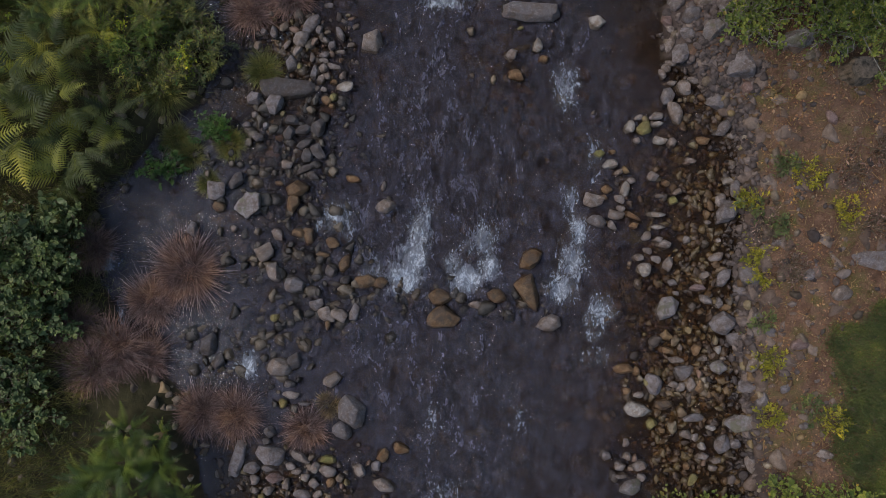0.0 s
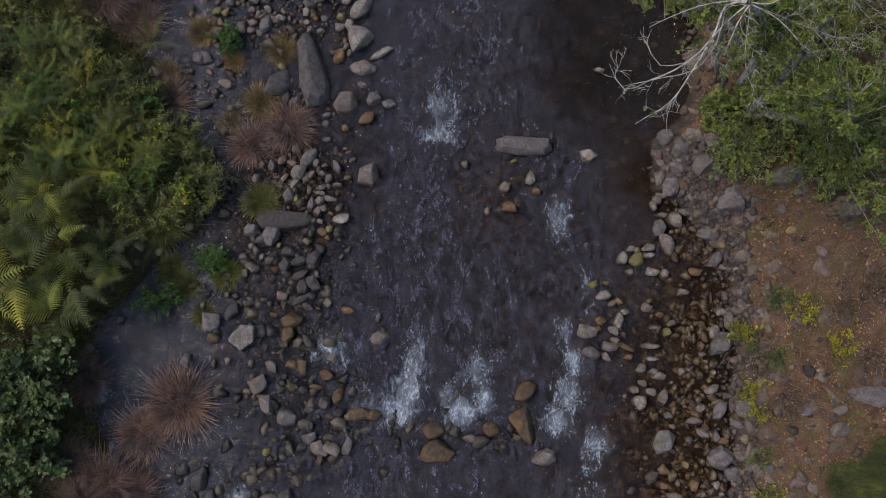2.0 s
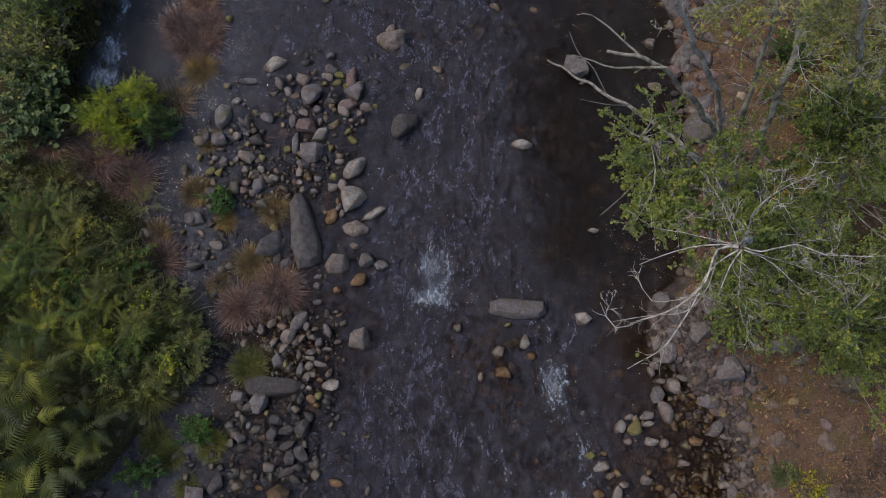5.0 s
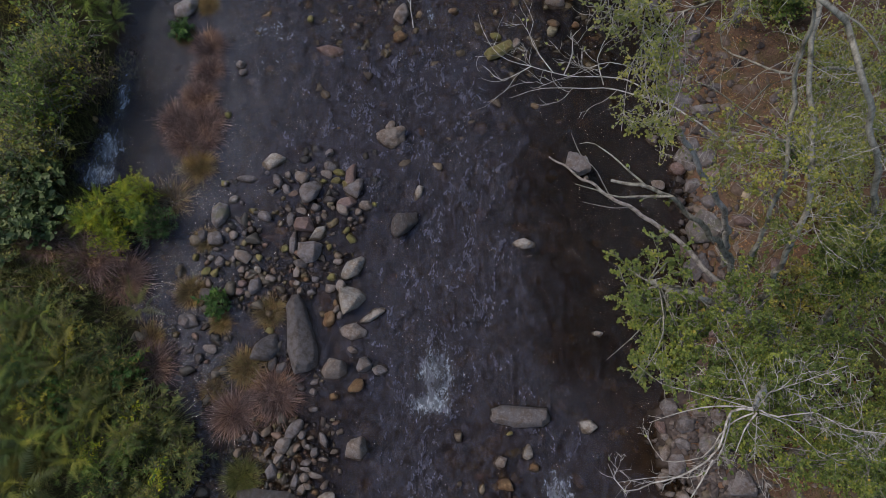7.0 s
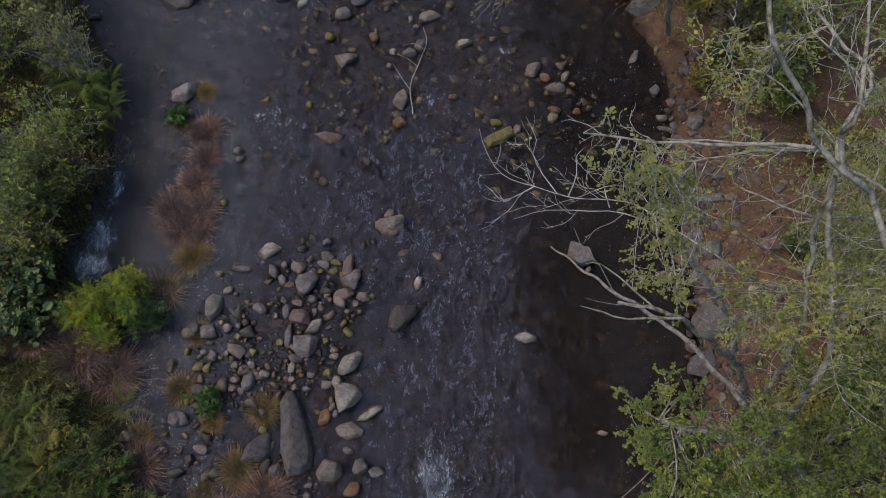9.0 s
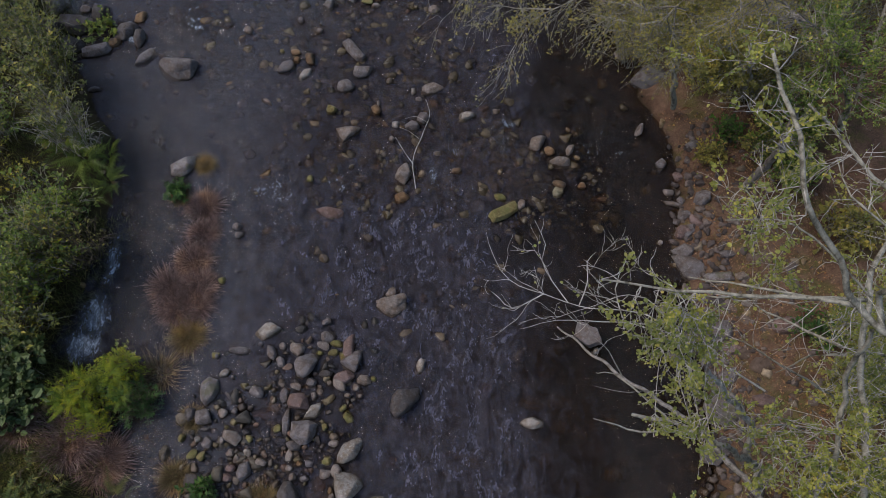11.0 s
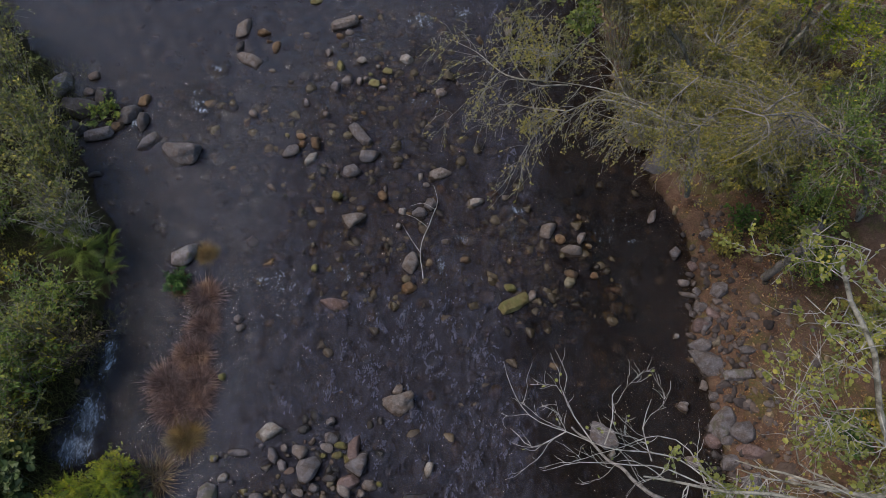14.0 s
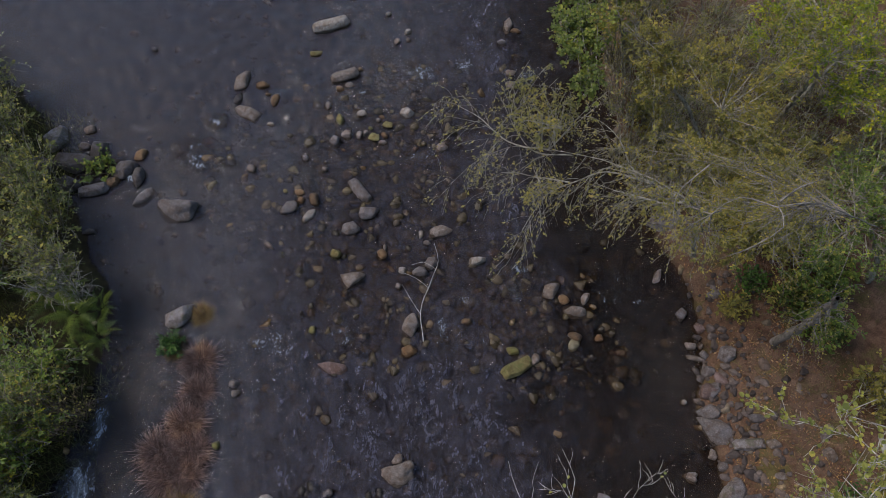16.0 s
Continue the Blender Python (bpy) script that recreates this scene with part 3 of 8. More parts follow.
murk_sky_share = np.minimum(murk_sky_share, 0.66 + 0.3 * np.clip((wx + 5.2) / 1.8, 0, 1))
# shade painted on the west side channel, plus a dark deep patch upstream
channel_shade = 0.7 * np.exp(-((wx + 5.7) / 0.55) ** 2 - ((wy - 11.2) / 1.9) ** 2) + 0.5 * np.exp(-((wx + 5.9) / 0.6) ** 2 - ((wy - 13.6) / 0.9) ** 2)
painted_dark = np.maximum(painted_dark, np.minimum(channel_shade, 0.8))
murk_sky_share = murk_sky_share * (1 - painted_dark) + painted_dark * (0.62 - 0.25 * np.exp(-((wx - shore) / 0.5) ** 2))
me.attributes.new("painted_dark", "FLOAT", "POINT").data.foreach_set("value", painted_dark.astype(np.float32))
me.attributes.new("murk_and_sky", "FLOAT", "POINT").data.foreach_set("value", murk_sky_share.astype(np.float32))
me.attributes.new("lively", "FLOAT", "POINT").data.foreach_set("value", lively.astype(np.float32))
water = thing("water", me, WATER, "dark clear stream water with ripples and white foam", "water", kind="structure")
water.visible_shadow = False

# ---------------- stones ----------------
rng = np.random.default_rng(7)


def stone_shape(name, seed, angular, cuts=3, rough=0.12, boxy=1.0, faces=()):
    """A stone of unit reach: a ball or blunt block, cut flat on several sides and worn."""
    r = np.random.default_rng(seed)
    bm = bmesh.new()
    bmesh.ops.create_icosphere(bm, subdivisions=cuts, radius=1.0)
    planes = [(Vector(r.normal(size=3) * np.array([1, 1, 0.8])).normalized(), 0.42 + 0.42 * r.random()) for _ in range(angular)]
    planes += [(Vector(n).normalized(), d) for n, d in faces]
    off = Vector(r.random(3) * 40)
    for v in bm.verts:
        p = Vector([math.copysign(abs(c) ** boxy, c) for c in v.co])
        for n, d in planes:
            s = p.dot(n) - d
            if s > 0:
                p -= n * s * 0.97
        k = noise.noise(p * 1.1 + off) * rough * 2 + noise.noise(p * 2.7 + off) * rough + noise.noise(p * 7 + off) * rough * 0.4
        v.co = p * (1 + k)
    lo = [min(v.co[i] for v in bm.verts) for i in range(3)]
    hi = [max(v.co[i] for v in bm.verts) for i in range(3)]
    for v in bm.verts:
        v.co = Vector([2 * (v.co[i] - lo[i]) / (hi[i] - lo[i]) - 1 for i in range(3)])
    me = bpy.data.meshes.new(name)
    bm.to_mesh(me)
    bm.free()
    me.polygons.foreach_set("use_smooth", [True] * len(me.polygons))
    return me


def hull_stone(name, seed, outline=None, ridge=0.0, rough=0.03, chamfer=0.035):
    """A broken river stone: flat facets meeting in worn edges, the top uneven and tilted."""
    r = np.random.default_rng(seed)
    bm = bmesh.new()
    k = 4 + seed % 3
    tx, ty = r.normal() * 0.28, r.normal() * 0.28
    for z, reach, m in ((-0.9, 1.12, k + 1), (0.0, 0.98, k + 2), (0.8, 0.62, k)):
        if outline:
            ring = [(px * (0.92 if z < 0 else 1.0 if z < 0.5 else 0.80), py * (0.92 if z < 0 else 1.0 if z < 0.5 else 0.62)) for px, py in outline]
        else:
            ang = (np.arange(m) + 0.75 * r.random(m)) * 2 * math.pi / m
            far = reach * (0.76 + 0.36 * r.random(m))
            ring = [(math.cos(a) * q, math.sin(a) * q) for a, q in zip(ang, far)]
        for px, py in ring:
            bm.verts.new((px, py, z + (tx * px + ty * py + 0.10 * r.normal()) * (z > -0.5)))
    if ridge:
        for px in (-0.75, -0.1, 0.5):
            bm.verts.new((px, -0.15 + 0.08 * r.normal(), 0.9 + ridge))
    got = bmesh.ops.convex_hull(bm, input=bm.verts[:])
    loose = [g for g in set(got["geom_interior"]) | set(got["geom_unused"]) if isinstance(g, bmesh.types.BMVert) and g.is_valid]
    bmesh.ops.delete(bm, geom=loose, context="VERTS")
    bmesh.ops.dissolve_limit(bm, angle_limit=radians(9), verts=bm.verts[:], edges=bm.edges[:])
    bmesh.ops.bevel(bm, geom=bm.edges[:], offset=chamfer, segments=1, affect="EDGES", clamp_overlap=True)
    bmesh.ops.triangulate(bm, faces=bm.faces[:])
    bmesh.ops.subdivide_edges(bm, edges=bm.edges[:], cuts=2, use_grid_fill=True)
    off = Vector(r.random(3) * 40)
    for v in bm.verts:
        c = v.co.copy()
        v.co = c * (1 + rough * (1.6 * noise.noise(c * 1.3 + off) + noise.noise(c * 3.5 + off) + 0.5 * noise.noise(c * 9 + off)))
    lo = [min(v.co[i] for v in bm.verts) for i in range(3)]
    hi = [max(v.co[i] for v in bm.verts) for i in range(3)]
    for v in bm.verts:
        v.co = Vector([2 * (v.co[i] - lo[i]) / (hi[i] - lo[i]) - 1 for i in range(3)])
    bmesh.ops.recalc_face_normals(bm, faces=bm.faces[:])
    me = bpy.data.meshes.new(name)
    bm.to_mesh(me)
    bm.free()
    me.polygons.foreach_set("use_smooth", [True] * len(me.polygons))
    me.set_sharp_from_angle(angle=radians(24))
    return me


ROUND = [stone_shape("round_stone", i, 6, 3, 0.10) for i in range(10)]
ANGULAR = [hull_stone("angular_stone", 20 + i) for i in range(14)] + [stone_shape("worn_stone", 20 + i, 10, 3, 0.09, 0.8) for i in range(6)]
LARGE = [hull_stone("large_stone", 240 + i, chamfer=0.03) for i in range(13)] + [stone_shape("worn_large_stone", 40 + i, 9, 4, 0.10, 0.7) for i in range(3)]
GRIT = [stone_shape("grit", 70 + i, 9, 2, 0.10, 0.85) for i in range(6)]
SLAB = hull_stone("slab_stone", 301, [(-1, -0.6), (-0.97, -0.1), (-0.85, 0.2), (-0.45, 0.55), (0.45, 1.0), (0.9, 0.85), (1.0, 0.1), (0.97, -0.7), (0.4, -1.0), (-0.7, -0.9)], 0.35, 0.025, 0.03)
BLOCK = hull_stone("long_block", 302, [(-1, -0.7), (-1.02, 0.5), (-0.7, 0.95), (-0.1, 0.7), (0.5, 0.8), (1.0, 0.95), (1.05, -0.3), (0.8, -0.9), (-0.2, -1.0)], 0.0, 0.07, 0.03)
PLACED = []
MADE = {}
TONES = {"g": "grey", "d": "dark grey", "t": "buff", "w": "pale", "o": "ochre", "y": "yellow-green algae-covered", "r": "reddish", "b": "brown"}


def mesh_in(me, key):
    """The mesh with that stone material on it; made once for each pair."""
    if (me.name, key) not in MADE:
        c = me.copy()
        c.materials.clear()
        c.materials.append(STONE[key])
        MADE[me.name, key] = c
    return MADE[me.name, key]


def stones(where, rows):
    """Rows of x, y, length, width, turn, tone. Tone: a letter, then s sunk under water, L large, S the great slab, F a flat slab."""
    for x, y, l, w, turn, tone in rows:
        key, flag = tone[0], tone[1:]
        ground = float(land(x, y))
        dry = ground > 0.05
        big = flag in ("L", "S", "F")
        PLACED.append((x, y, max(l, w) / 2))
        if flag in ("S", "F"):
            shape = SLAB
        elif big and l > 2.2 * w:
            shape = BLOCK
        elif big:
            shape = LARGE[int(rng.integers(len(LARGE)))]
        elif key in "gdr" or max(l, w) > 0.3 or rng.random() < 0.65:
            shape = ANGULAR[int(rng.integers(len(ANGULAR)))]
        else:
            shape = ROUND[int(rng.integers(len(ROUND)))]
        h = min(l, w) * (0.6 + 0.3 * rng.random()) * (0.45 if flag == "F" else 1)
        if flag == "s":
            z = min(-0.045 - h * 0.5, -0.05) if not dry else ground
            place = "lying under the water"
        elif dry:
            z, place = ground + h * 0.10, "on the earth bank"
        else:
            z, place = h * 0.08 + 0.015, "standing out of the water"
            h = max(h, 0.10)
        name = "boulder" if max(l, w) > 0.42 else "stone" if max(l, w) > 0.2 else "pebble"
        mk = key + "moss" if big and key in "gd" and rng.random() < 0.3 else key
        ob = thing(name, mesh_in(shape, mk), None, f"{TONES[key]} {'worn angular' if shape not in ROUND else 'rounded'} river {name} {place}", "stone", where)
        k = 1.06 if shape in ROUND else 1.14
        ob.scale = (l / 2 * k, w / 2 * k, max(h, 0.05) * 0.62)
        ob.location = (x, y, z)
        ob.rotation_euler = (radians(rng.normal() * 6), radians(rng.normal() * 6), radians(turn))


def scatter(where, seed, n, spots, sizes, tones, small):
    """More stones in the gaps between those that stand already. spots: x, y, reach x, reach y, weight. Those under 27 cm are one sheet of the material small."""
    r = np.random.default_rng(seed)
    wts = np.array([q[4] for q in spots], float)
    rows, tries = [], 0
    while len(rows) < n and tries < n * 40:
        tries += 1
        q = spots[int(r.choice(len(spots), p=wts / wts.sum()))]
        x, y = q[0] + q[2] * r.uniform(-1, 1), q[1] + q[3] * r.uniform(-1, 1)
        l = sizes[0] + (sizes[1] - sizes[0]) * r.random() ** 2.2
        w = l * r.uniform(0.55, 0.92)
        if any(abs(x - a) < 1.2 and math.hypot(x - a, y - b_) < 0.78 * (c + l / 2) for a, b_, c in PLACED):
            continue
        rows.append((x, y, l, w, r.uniform(-90, 90), tones[int(r.integers(len(tones)))]))
        PLACED.append((x, y, l / 2))
    stones(where, [q for q in rows if q[2] >= 0.27])
    vs, fs, at = [], [], 0
    for x, y, l, w, turn, tone in rows:
        if l >= 0.27:
            continue
        me = (ANGULAR + ANGULAR + ROUND)[int(r.integers(50))]
        v = np.empty(len(me.vertices) * 3, np.float32)
        me.vertices.foreach_get("co", v)
        v = v.reshape(-1, 3) * np.array([l / 2, w / 2, max(w * 0.42, 0.035)])
        f = np.empty(len(me.loops), np.int32)
        me.loops.foreach_get("vertex_index", f)
        a, g = radians(turn), float(land(x, y))
        z = g + 0.015 if g > 0.05 else (-0.075 if tone[-1] == "s" else 0.01)
        vs.append(np.stack([v[:, 0] * math.cos(a) - v[:, 1] * math.sin(a) + x, v[:, 0] * math.sin(a) + v[:, 1] * math.cos(a) + y, v[:, 2] + z], -1))
        fs.append(f.reshape(-1, 3) + at)
        at += len(v)
    if not vs:
        return
    thing("pebbles", poly_mesh("pebbles", np.concatenate(vs), np.concatenate(fs)), small, "loose river pebbles filling the gaps between stones", "pebbles", kind="stuff")



stones("gravel bar below the large slab", [
    (-1.95, 4.98, 0.15, 0.08, 0, "g"), (-3.15, 4.49, 0.14, 0.14, 0, "g"), (-2.96, 4.49, 0.23, 0.16, -89, "g"), (-2.28, 4.62, 0.42, 0.21, 61, "g"),
    (-1.75, 4.47, 0.29, 0.15, -70, "g"), (-1.20, 4.28, 0.48, 0.37, 31, "t"), (-0.89, 4.84, 0.29, 0.17, 0, "ds"), (-2.46, 4.38, 0.33, 0.25, 46, "t"),
    (-2.52, 4.15, 0.23, 0.14, 46, "t"), (-2.72, 4.25, 0.19, 0.10, 61, "t"), (-2.14, 4.55, 0.19, 0.15, -90, "g"), (-2.02, 4.34, 0.14, 0.10, 0, "t"),
    (-1.89, 4.24, 0.19, 0.17, 61, "g"), (-1.75, 4.13, 0.21, 0.10, 0, "t"), (-2.02, 4.07, 0.27, 0.12, 10, "g"), (-2.25, 4.04, 0.19, 0.10, 81, "t")])
stones("gravel bar below the large slab", [
    (-2.64, 3.89, 0.29, 0.23, 61, "g"), (-2.49, 3.86, 0.12, 0.12, 0, "y"), (-2.04, 3.96, 0.17, 0.08, 0, "t"), (-1.86, 3.86, 0.27, 0.12, -20, "t"),
    (-2.04, 3.82, 0.21, 0.17, 0, "t"), (-1.98, 3.68, 0.14, 0.12, 0, "t"), (-2.09, 3.63, 0.21, 0.17, 61, "t"), (-2.22, 3.75, 0.29, 0.14, 81, "g"),
    (-1.65, 3.50, 0.29, 0.21, -15, "w"), (-1.68, 3.71, 0.19, 0.12, 46, "t"), (-1.86, 3.58, 0.14, 0.12, 0, "o"), (-2.04, 3.44, 0.12, 0.10, 0, "t"),
    (-1.86, 3.29, 0.19, 0.14, 20, "y"), (-1.99, 3.23, 0.19, 0.17, 0, "o"), (-1.91, 3.13, 0.14, 0.12, 0, "o"), (-2.03, 3.03, 0.31, 0.25, 30, "os")])
stones("gravel bar below the large slab", [
    (-1.85, 3.01, 0.19, 0.15, 80, "os"), (-1.72, 3.97, 0.10, 0.10, 0, "o")])
stones("shallow water beside the gravel bar", [
    (-2.69, 3.42, 0.93, 0.38, 176, "dF"), (-3.32, 3.26, 0.31, 0.25, 20, "g"), (-2.91, 3.16, 0.37, 0.33, 61, "g"), (-3.30, 2.97, 0.14, 0.12, 0, "t"),
    (-2.63, 2.88, 0.31, 0.19, -20, "d"), (-2.40, 2.69, 0.31, 0.19, 10, "d"), (-2.15, 2.71, 0.37, 0.31, 61, "d"), (-2.66, 2.61, 0.31, 0.21, 81, "d"),
    (-3.22, 2.58, 0.23, 0.19, 0, "g"), (-3.09, 2.77, 0.14, 0.14, 0, "g"), (-3.43, 2.77, 0.16, 0.14, 0, "g"), (-3.22, 2.38, 0.19, 0.17, 0, "ys"),
    (-3.06, 2.21, 0.46, 0.23, 10, "rs"), (-2.68, 2.07, 0.21, 0.18, 0, "t"), (-2.37, 2.43, 0.37, 0.16, 20, "d"), (-2.32, 2.22, 0.31, 0.21, 61, "d")])
stones("shallow water beside the gravel bar", [
    (-2.14, 2.28, 0.27, 0.19, -60, "d"), (-2.37, 1.97, 0.41, 0.14, 30, "d"), (-2.21, 1.84, 0.27, 0.16, -20, "d"), (-2.52, 1.60, 0.41, 0.29, 10, "b"),
    (-2.83, 1.71, 0.16, 0.10, 0, "b"), (-3.64, 1.76, 0.31, 0.29, 0, "d"), (-3.38, 1.30, 0.45, 0.41, 0, "gL"), (-3.95, 1.57, 0.31, 0.31, 0, "g"),
    (-3.91, 1.29, 0.22, 0.20, 10, "b"), (-3.65, 0.88, 0.14, 0.12, 0, "t"), (-4.40, 0.85, 0.29, 0.25, 81, "g"), (-5.61, 1.60, 0.18, 0.16, 0, "d"),
    (-1.49, 1.79, 0.27, 0.14, -5, "o"), (-1.51, 2.32, 0.27, 0.17, 70, "os"), (-1.43, 2.14, 0.19, 0.12, 0, "bs"), (-1.25, 2.14, 0.27, 0.15, 0, "bs")])
stones("shallow water beside the gravel bar", [
    (-1.63, 2.66, 0.15, 0.10, -90, "os"), (-0.90, 1.30, 0.37, 0.26, 10, "tL"), (-0.93, 1.66, 0.19, 0.10, 80, "t"), (-2.51, 0.81, 0.31, 0.20, 0, "b"),
    (-2.31, 0.73, 0.31, 0.25, 60, "b"), (-1.60, 0.69, 0.41, 0.27, 80, "bs"), (-1.85, 0.63, 0.25, 0.20, 0, "b"), (-2.57, 1.35, 0.35, 0.25, 71, "b")])
stones("line of stones above the cascade", [
    (-2.94, 0.10, 0.41, 0.27, -60, "t"), (-2.52, -0.14, 0.41, 0.33, 0, "gL"), (-1.89, 0.10, 0.24, 0.25, 0, "d"), (-2.15, 0.01, 0.22, 0.14, 0, "d"),
    (-1.64, 0.27, 0.35, 0.20, 80, "b"), (-1.62, -0.04, 0.22, 0.16, 45, "d"), (-2.03, 0.42, 0.25, 0.12, 0, "b"), (-2.88, -0.72, 0.18, 0.16, 0, "y"),
    (-2.13, -0.49, 0.24, 0.18, 20, "g"), (-1.97, -0.68, 0.29, 0.22, -60, "t"), (-1.76, -0.65, 0.37, 0.24, -50, "t"), (-1.23, -0.06, 0.45, 0.25, 0, "b"),
    (-0.96, -0.09, 0.31, 0.22, 20, "b"), (-0.83, -0.65, 0.25, 0.16, 0, "bs"), (-1.44, -0.89, 0.41, 0.09, 0, "ys"), (-1.94, -0.85, 0.20, 0.10, -90, "b")])
stones("line of stones above the cascade", [
    (-4.07, -1.20, 0.40, 0.30, 71, "d"), (-3.91, -1.51, 0.26, 0.26, 0, "d"), (-4.71, -1.42, 0.20, 0.20, 0, "ds"), (-4.35, -1.57, 0.31, 0.20, 0, "ds"),
    (-4.24, -1.87, 0.41, 0.22, 0, "ds"), (-4.71, -1.11, 0.27, 0.18, 0, "ys"), (-2.79, -1.66, 0.51, 0.39, 0, "tL"), (-2.56, -1.56, 0.40, 0.28, 45, "d"),
    (-2.64, -1.91, 0.24, 0.16, 0, "d"), (-2.59, -2.11, 0.30, 0.14, 0, "t"), (-2.74, -2.26, 0.18, 0.18, 0, "y"), (-2.33, -2.26, 0.22, 0.08, 0, "g"),
    (-1.88, -1.81, 0.36, 0.28, 30, "t"), (-1.50, -2.42, 0.63, 0.47, -70, "gL"), (-1.67, -2.74, 0.32, 0.30, 0, "g"), (-2.94, -2.77, 0.24, 0.22, 0, "d")])
stones("line of stones above the cascade", [
    (-3.03, -2.92, 0.20, 0.14, 0, "d")])
stones("pebble bar downstream of the tufts", [
    (-3.52, -3.21, 0.62, 0.22, 76, "gL"), (-2.91, -3.17, 0.53, 0.34, -10, "gL"), (-3.28, -3.41, 0.30, 0.24, 0, "g"), (-3.23, -3.61, 0.20, 0.18, 0, "t"),
    (-2.98, -3.41, 0.30, 0.14, 0, "g"), (-2.86, -3.58, 0.34, 0.20, 10, "r"), (-2.43, -3.20, 0.40, 0.16, -30, "t"), (-2.58, -3.37, 0.18, 0.14, 0, "t"),
    (-2.48, -3.47, 0.20, 0.14, 0, "t"), (-2.32, -3.57, 0.16, 0.16, 0, "t"), (-2.15, -3.42, 0.24, 0.18, 80, "t"), (-1.95, -3.25, 0.32, 0.18, 5, "y"),
    (-1.92, -3.47, 0.30, 0.20, 0, "t"), (-2.17, -3.67, 0.20, 0.18, 0, "t"), (-1.87, -3.67, 0.20, 0.18, 0, "o"), (-2.67, -3.71, 0.24, 0.16, 80, "t")])
stones("pebble bar downstream of the tufts", [
    (-2.98, -3.81, 0.22, 0.16, 0, "t"), (-3.23, -3.79, 0.16, 0.14, 0, "t"), (-3.10, -3.91, 0.14, 0.10, 0, "y"), (-2.37, -3.87, 0.30, 0.16, 0, "g"),
    (-2.12, -3.87, 0.20, 0.14, 0, "t"), (-1.53, -3.24, 0.37, 0.24, 0, "ds"), (-1.37, -3.42, 0.28, 0.22, -45, "t"), (-1.23, -3.09, 0.20, 0.18, 0, "os"),
    (-0.91, -3.20, 0.28, 0.22, 70, "o"), (-1.06, -3.37, 0.20, 0.16, 80, "g"), (-0.61, -3.07, 0.30, 0.20, -30, "o"), (-0.91, -3.72, 0.42, 0.24, -10, "t"),
    (-1.32, -3.87, 0.24, 0.16, 0, "ts"), (0.51, -3.88, 0.61, 0.20, 0, "bs"), (-0.41, -3.55, 0.24, 0.18, 0, "bs")])
stones("boulders of the cascade", [
    (0.13, -0.72, 0.53, 0.39, 20, "bL"), (0.10, -0.34, 0.41, 0.37, 0, "b"), (0.74, -0.50, 0.25, 0.14, 0, "t"), (1.12, -0.34, 0.37, 0.27, 0, "b"),
    (1.74, 0.34, 0.51, 0.35, 60, "bL"), (1.69, -0.29, 0.71, 0.35, -70, "bL"), (2.02, -0.85, 0.45, 0.29, 15, "tL"), (2.31, -1.63, 0.35, 0.14, 5, "os"),
    (3.37, -1.64, 0.39, 0.22, -5, "o"), (0.77, -2.80, 0.45, 0.20, 0, "ys"), (1.76, 4.88, 0.96, 0.35, -3, "gL"), (1.55, 4.58, 0.15, 0.08, 0, "y"),
    (1.89, 4.27, 0.27, 0.19, 70, "w"), (1.38, 4.08, 0.23, 0.23, 0, "t"), (1.97, 4.01, 0.19, 0.17, 10, "o"), (1.06, 3.86, 0.23, 0.13, 0, "os")])
stones("boulders of the cascade", [
    (1.47, 3.72, 0.29, 0.19, -10, "o"), (1.62, 4.25, 0.31, 0.17, 0, "ys"), (1.67, 3.46, 0.42, 0.21, -20, "bs"), (1.87, 2.88, 0.25, 0.21, 0, "os"),
    (2.94, 4.72, 0.33, 0.25, -30, "w"), (2.77, 3.78, 0.31, 0.17, -40, "os"), (2.76, 3.35, 0.31, 0.21, -60, "bs"), (1.60, 1.02, 0.19, 0.15, -30, "ys"),
    (2.92, 2.93, 0.31, 0.21, 0, "bs"), (1.39, 0.22, 0.31, 0.23, 0, "bs"), (0.67, 0.38, 0.31, 0.21, 0, "bs"), (2.48, 0.53, 0.31, 0.23, 30, "bs"),
    (-0.52, 0.22, 0.29, 0.21, 0, "bs"), (3.30, -0.55, 0.31, 0.21, 20, "os")])
stones("cobbles along the east shore", [
    (4.27, 4.72, 0.31, 0.19, -71, "r"), (4.30, 4.26, 0.31, 0.17, 74, "t"), (4.49, 4.10, 0.42, 0.27, 74, "g"), (4.30, 4.53, 0.15, 0.14, 0, "t"),
    (4.26, 3.86, 0.23, 0.19, 60, "t"), (4.17, 3.73, 0.19, 0.15, 79, "t"), (4.36, 3.95, 0.25, 0.12, 0, "t"), (4.31, 3.56, 0.23, 0.12, 0, "t"),
    (4.56, 3.49, 0.33, 0.25, -61, "t"), (4.76, 3.62, 0.25, 0.14, -20, "t"), (4.28, 3.33, 0.38, 0.25, 60, "g"), (4.40, 3.02, 0.41, 0.23, -56, "t"),
    (4.04, 2.97, 0.25, 0.15, 0, "t"), (3.57, 2.76, 0.27, 0.19, 60, "w"), (3.83, 2.73, 0.29, 0.25, 40, "y"), (4.06, 2.81, 0.25, 0.12, 5, "w")])
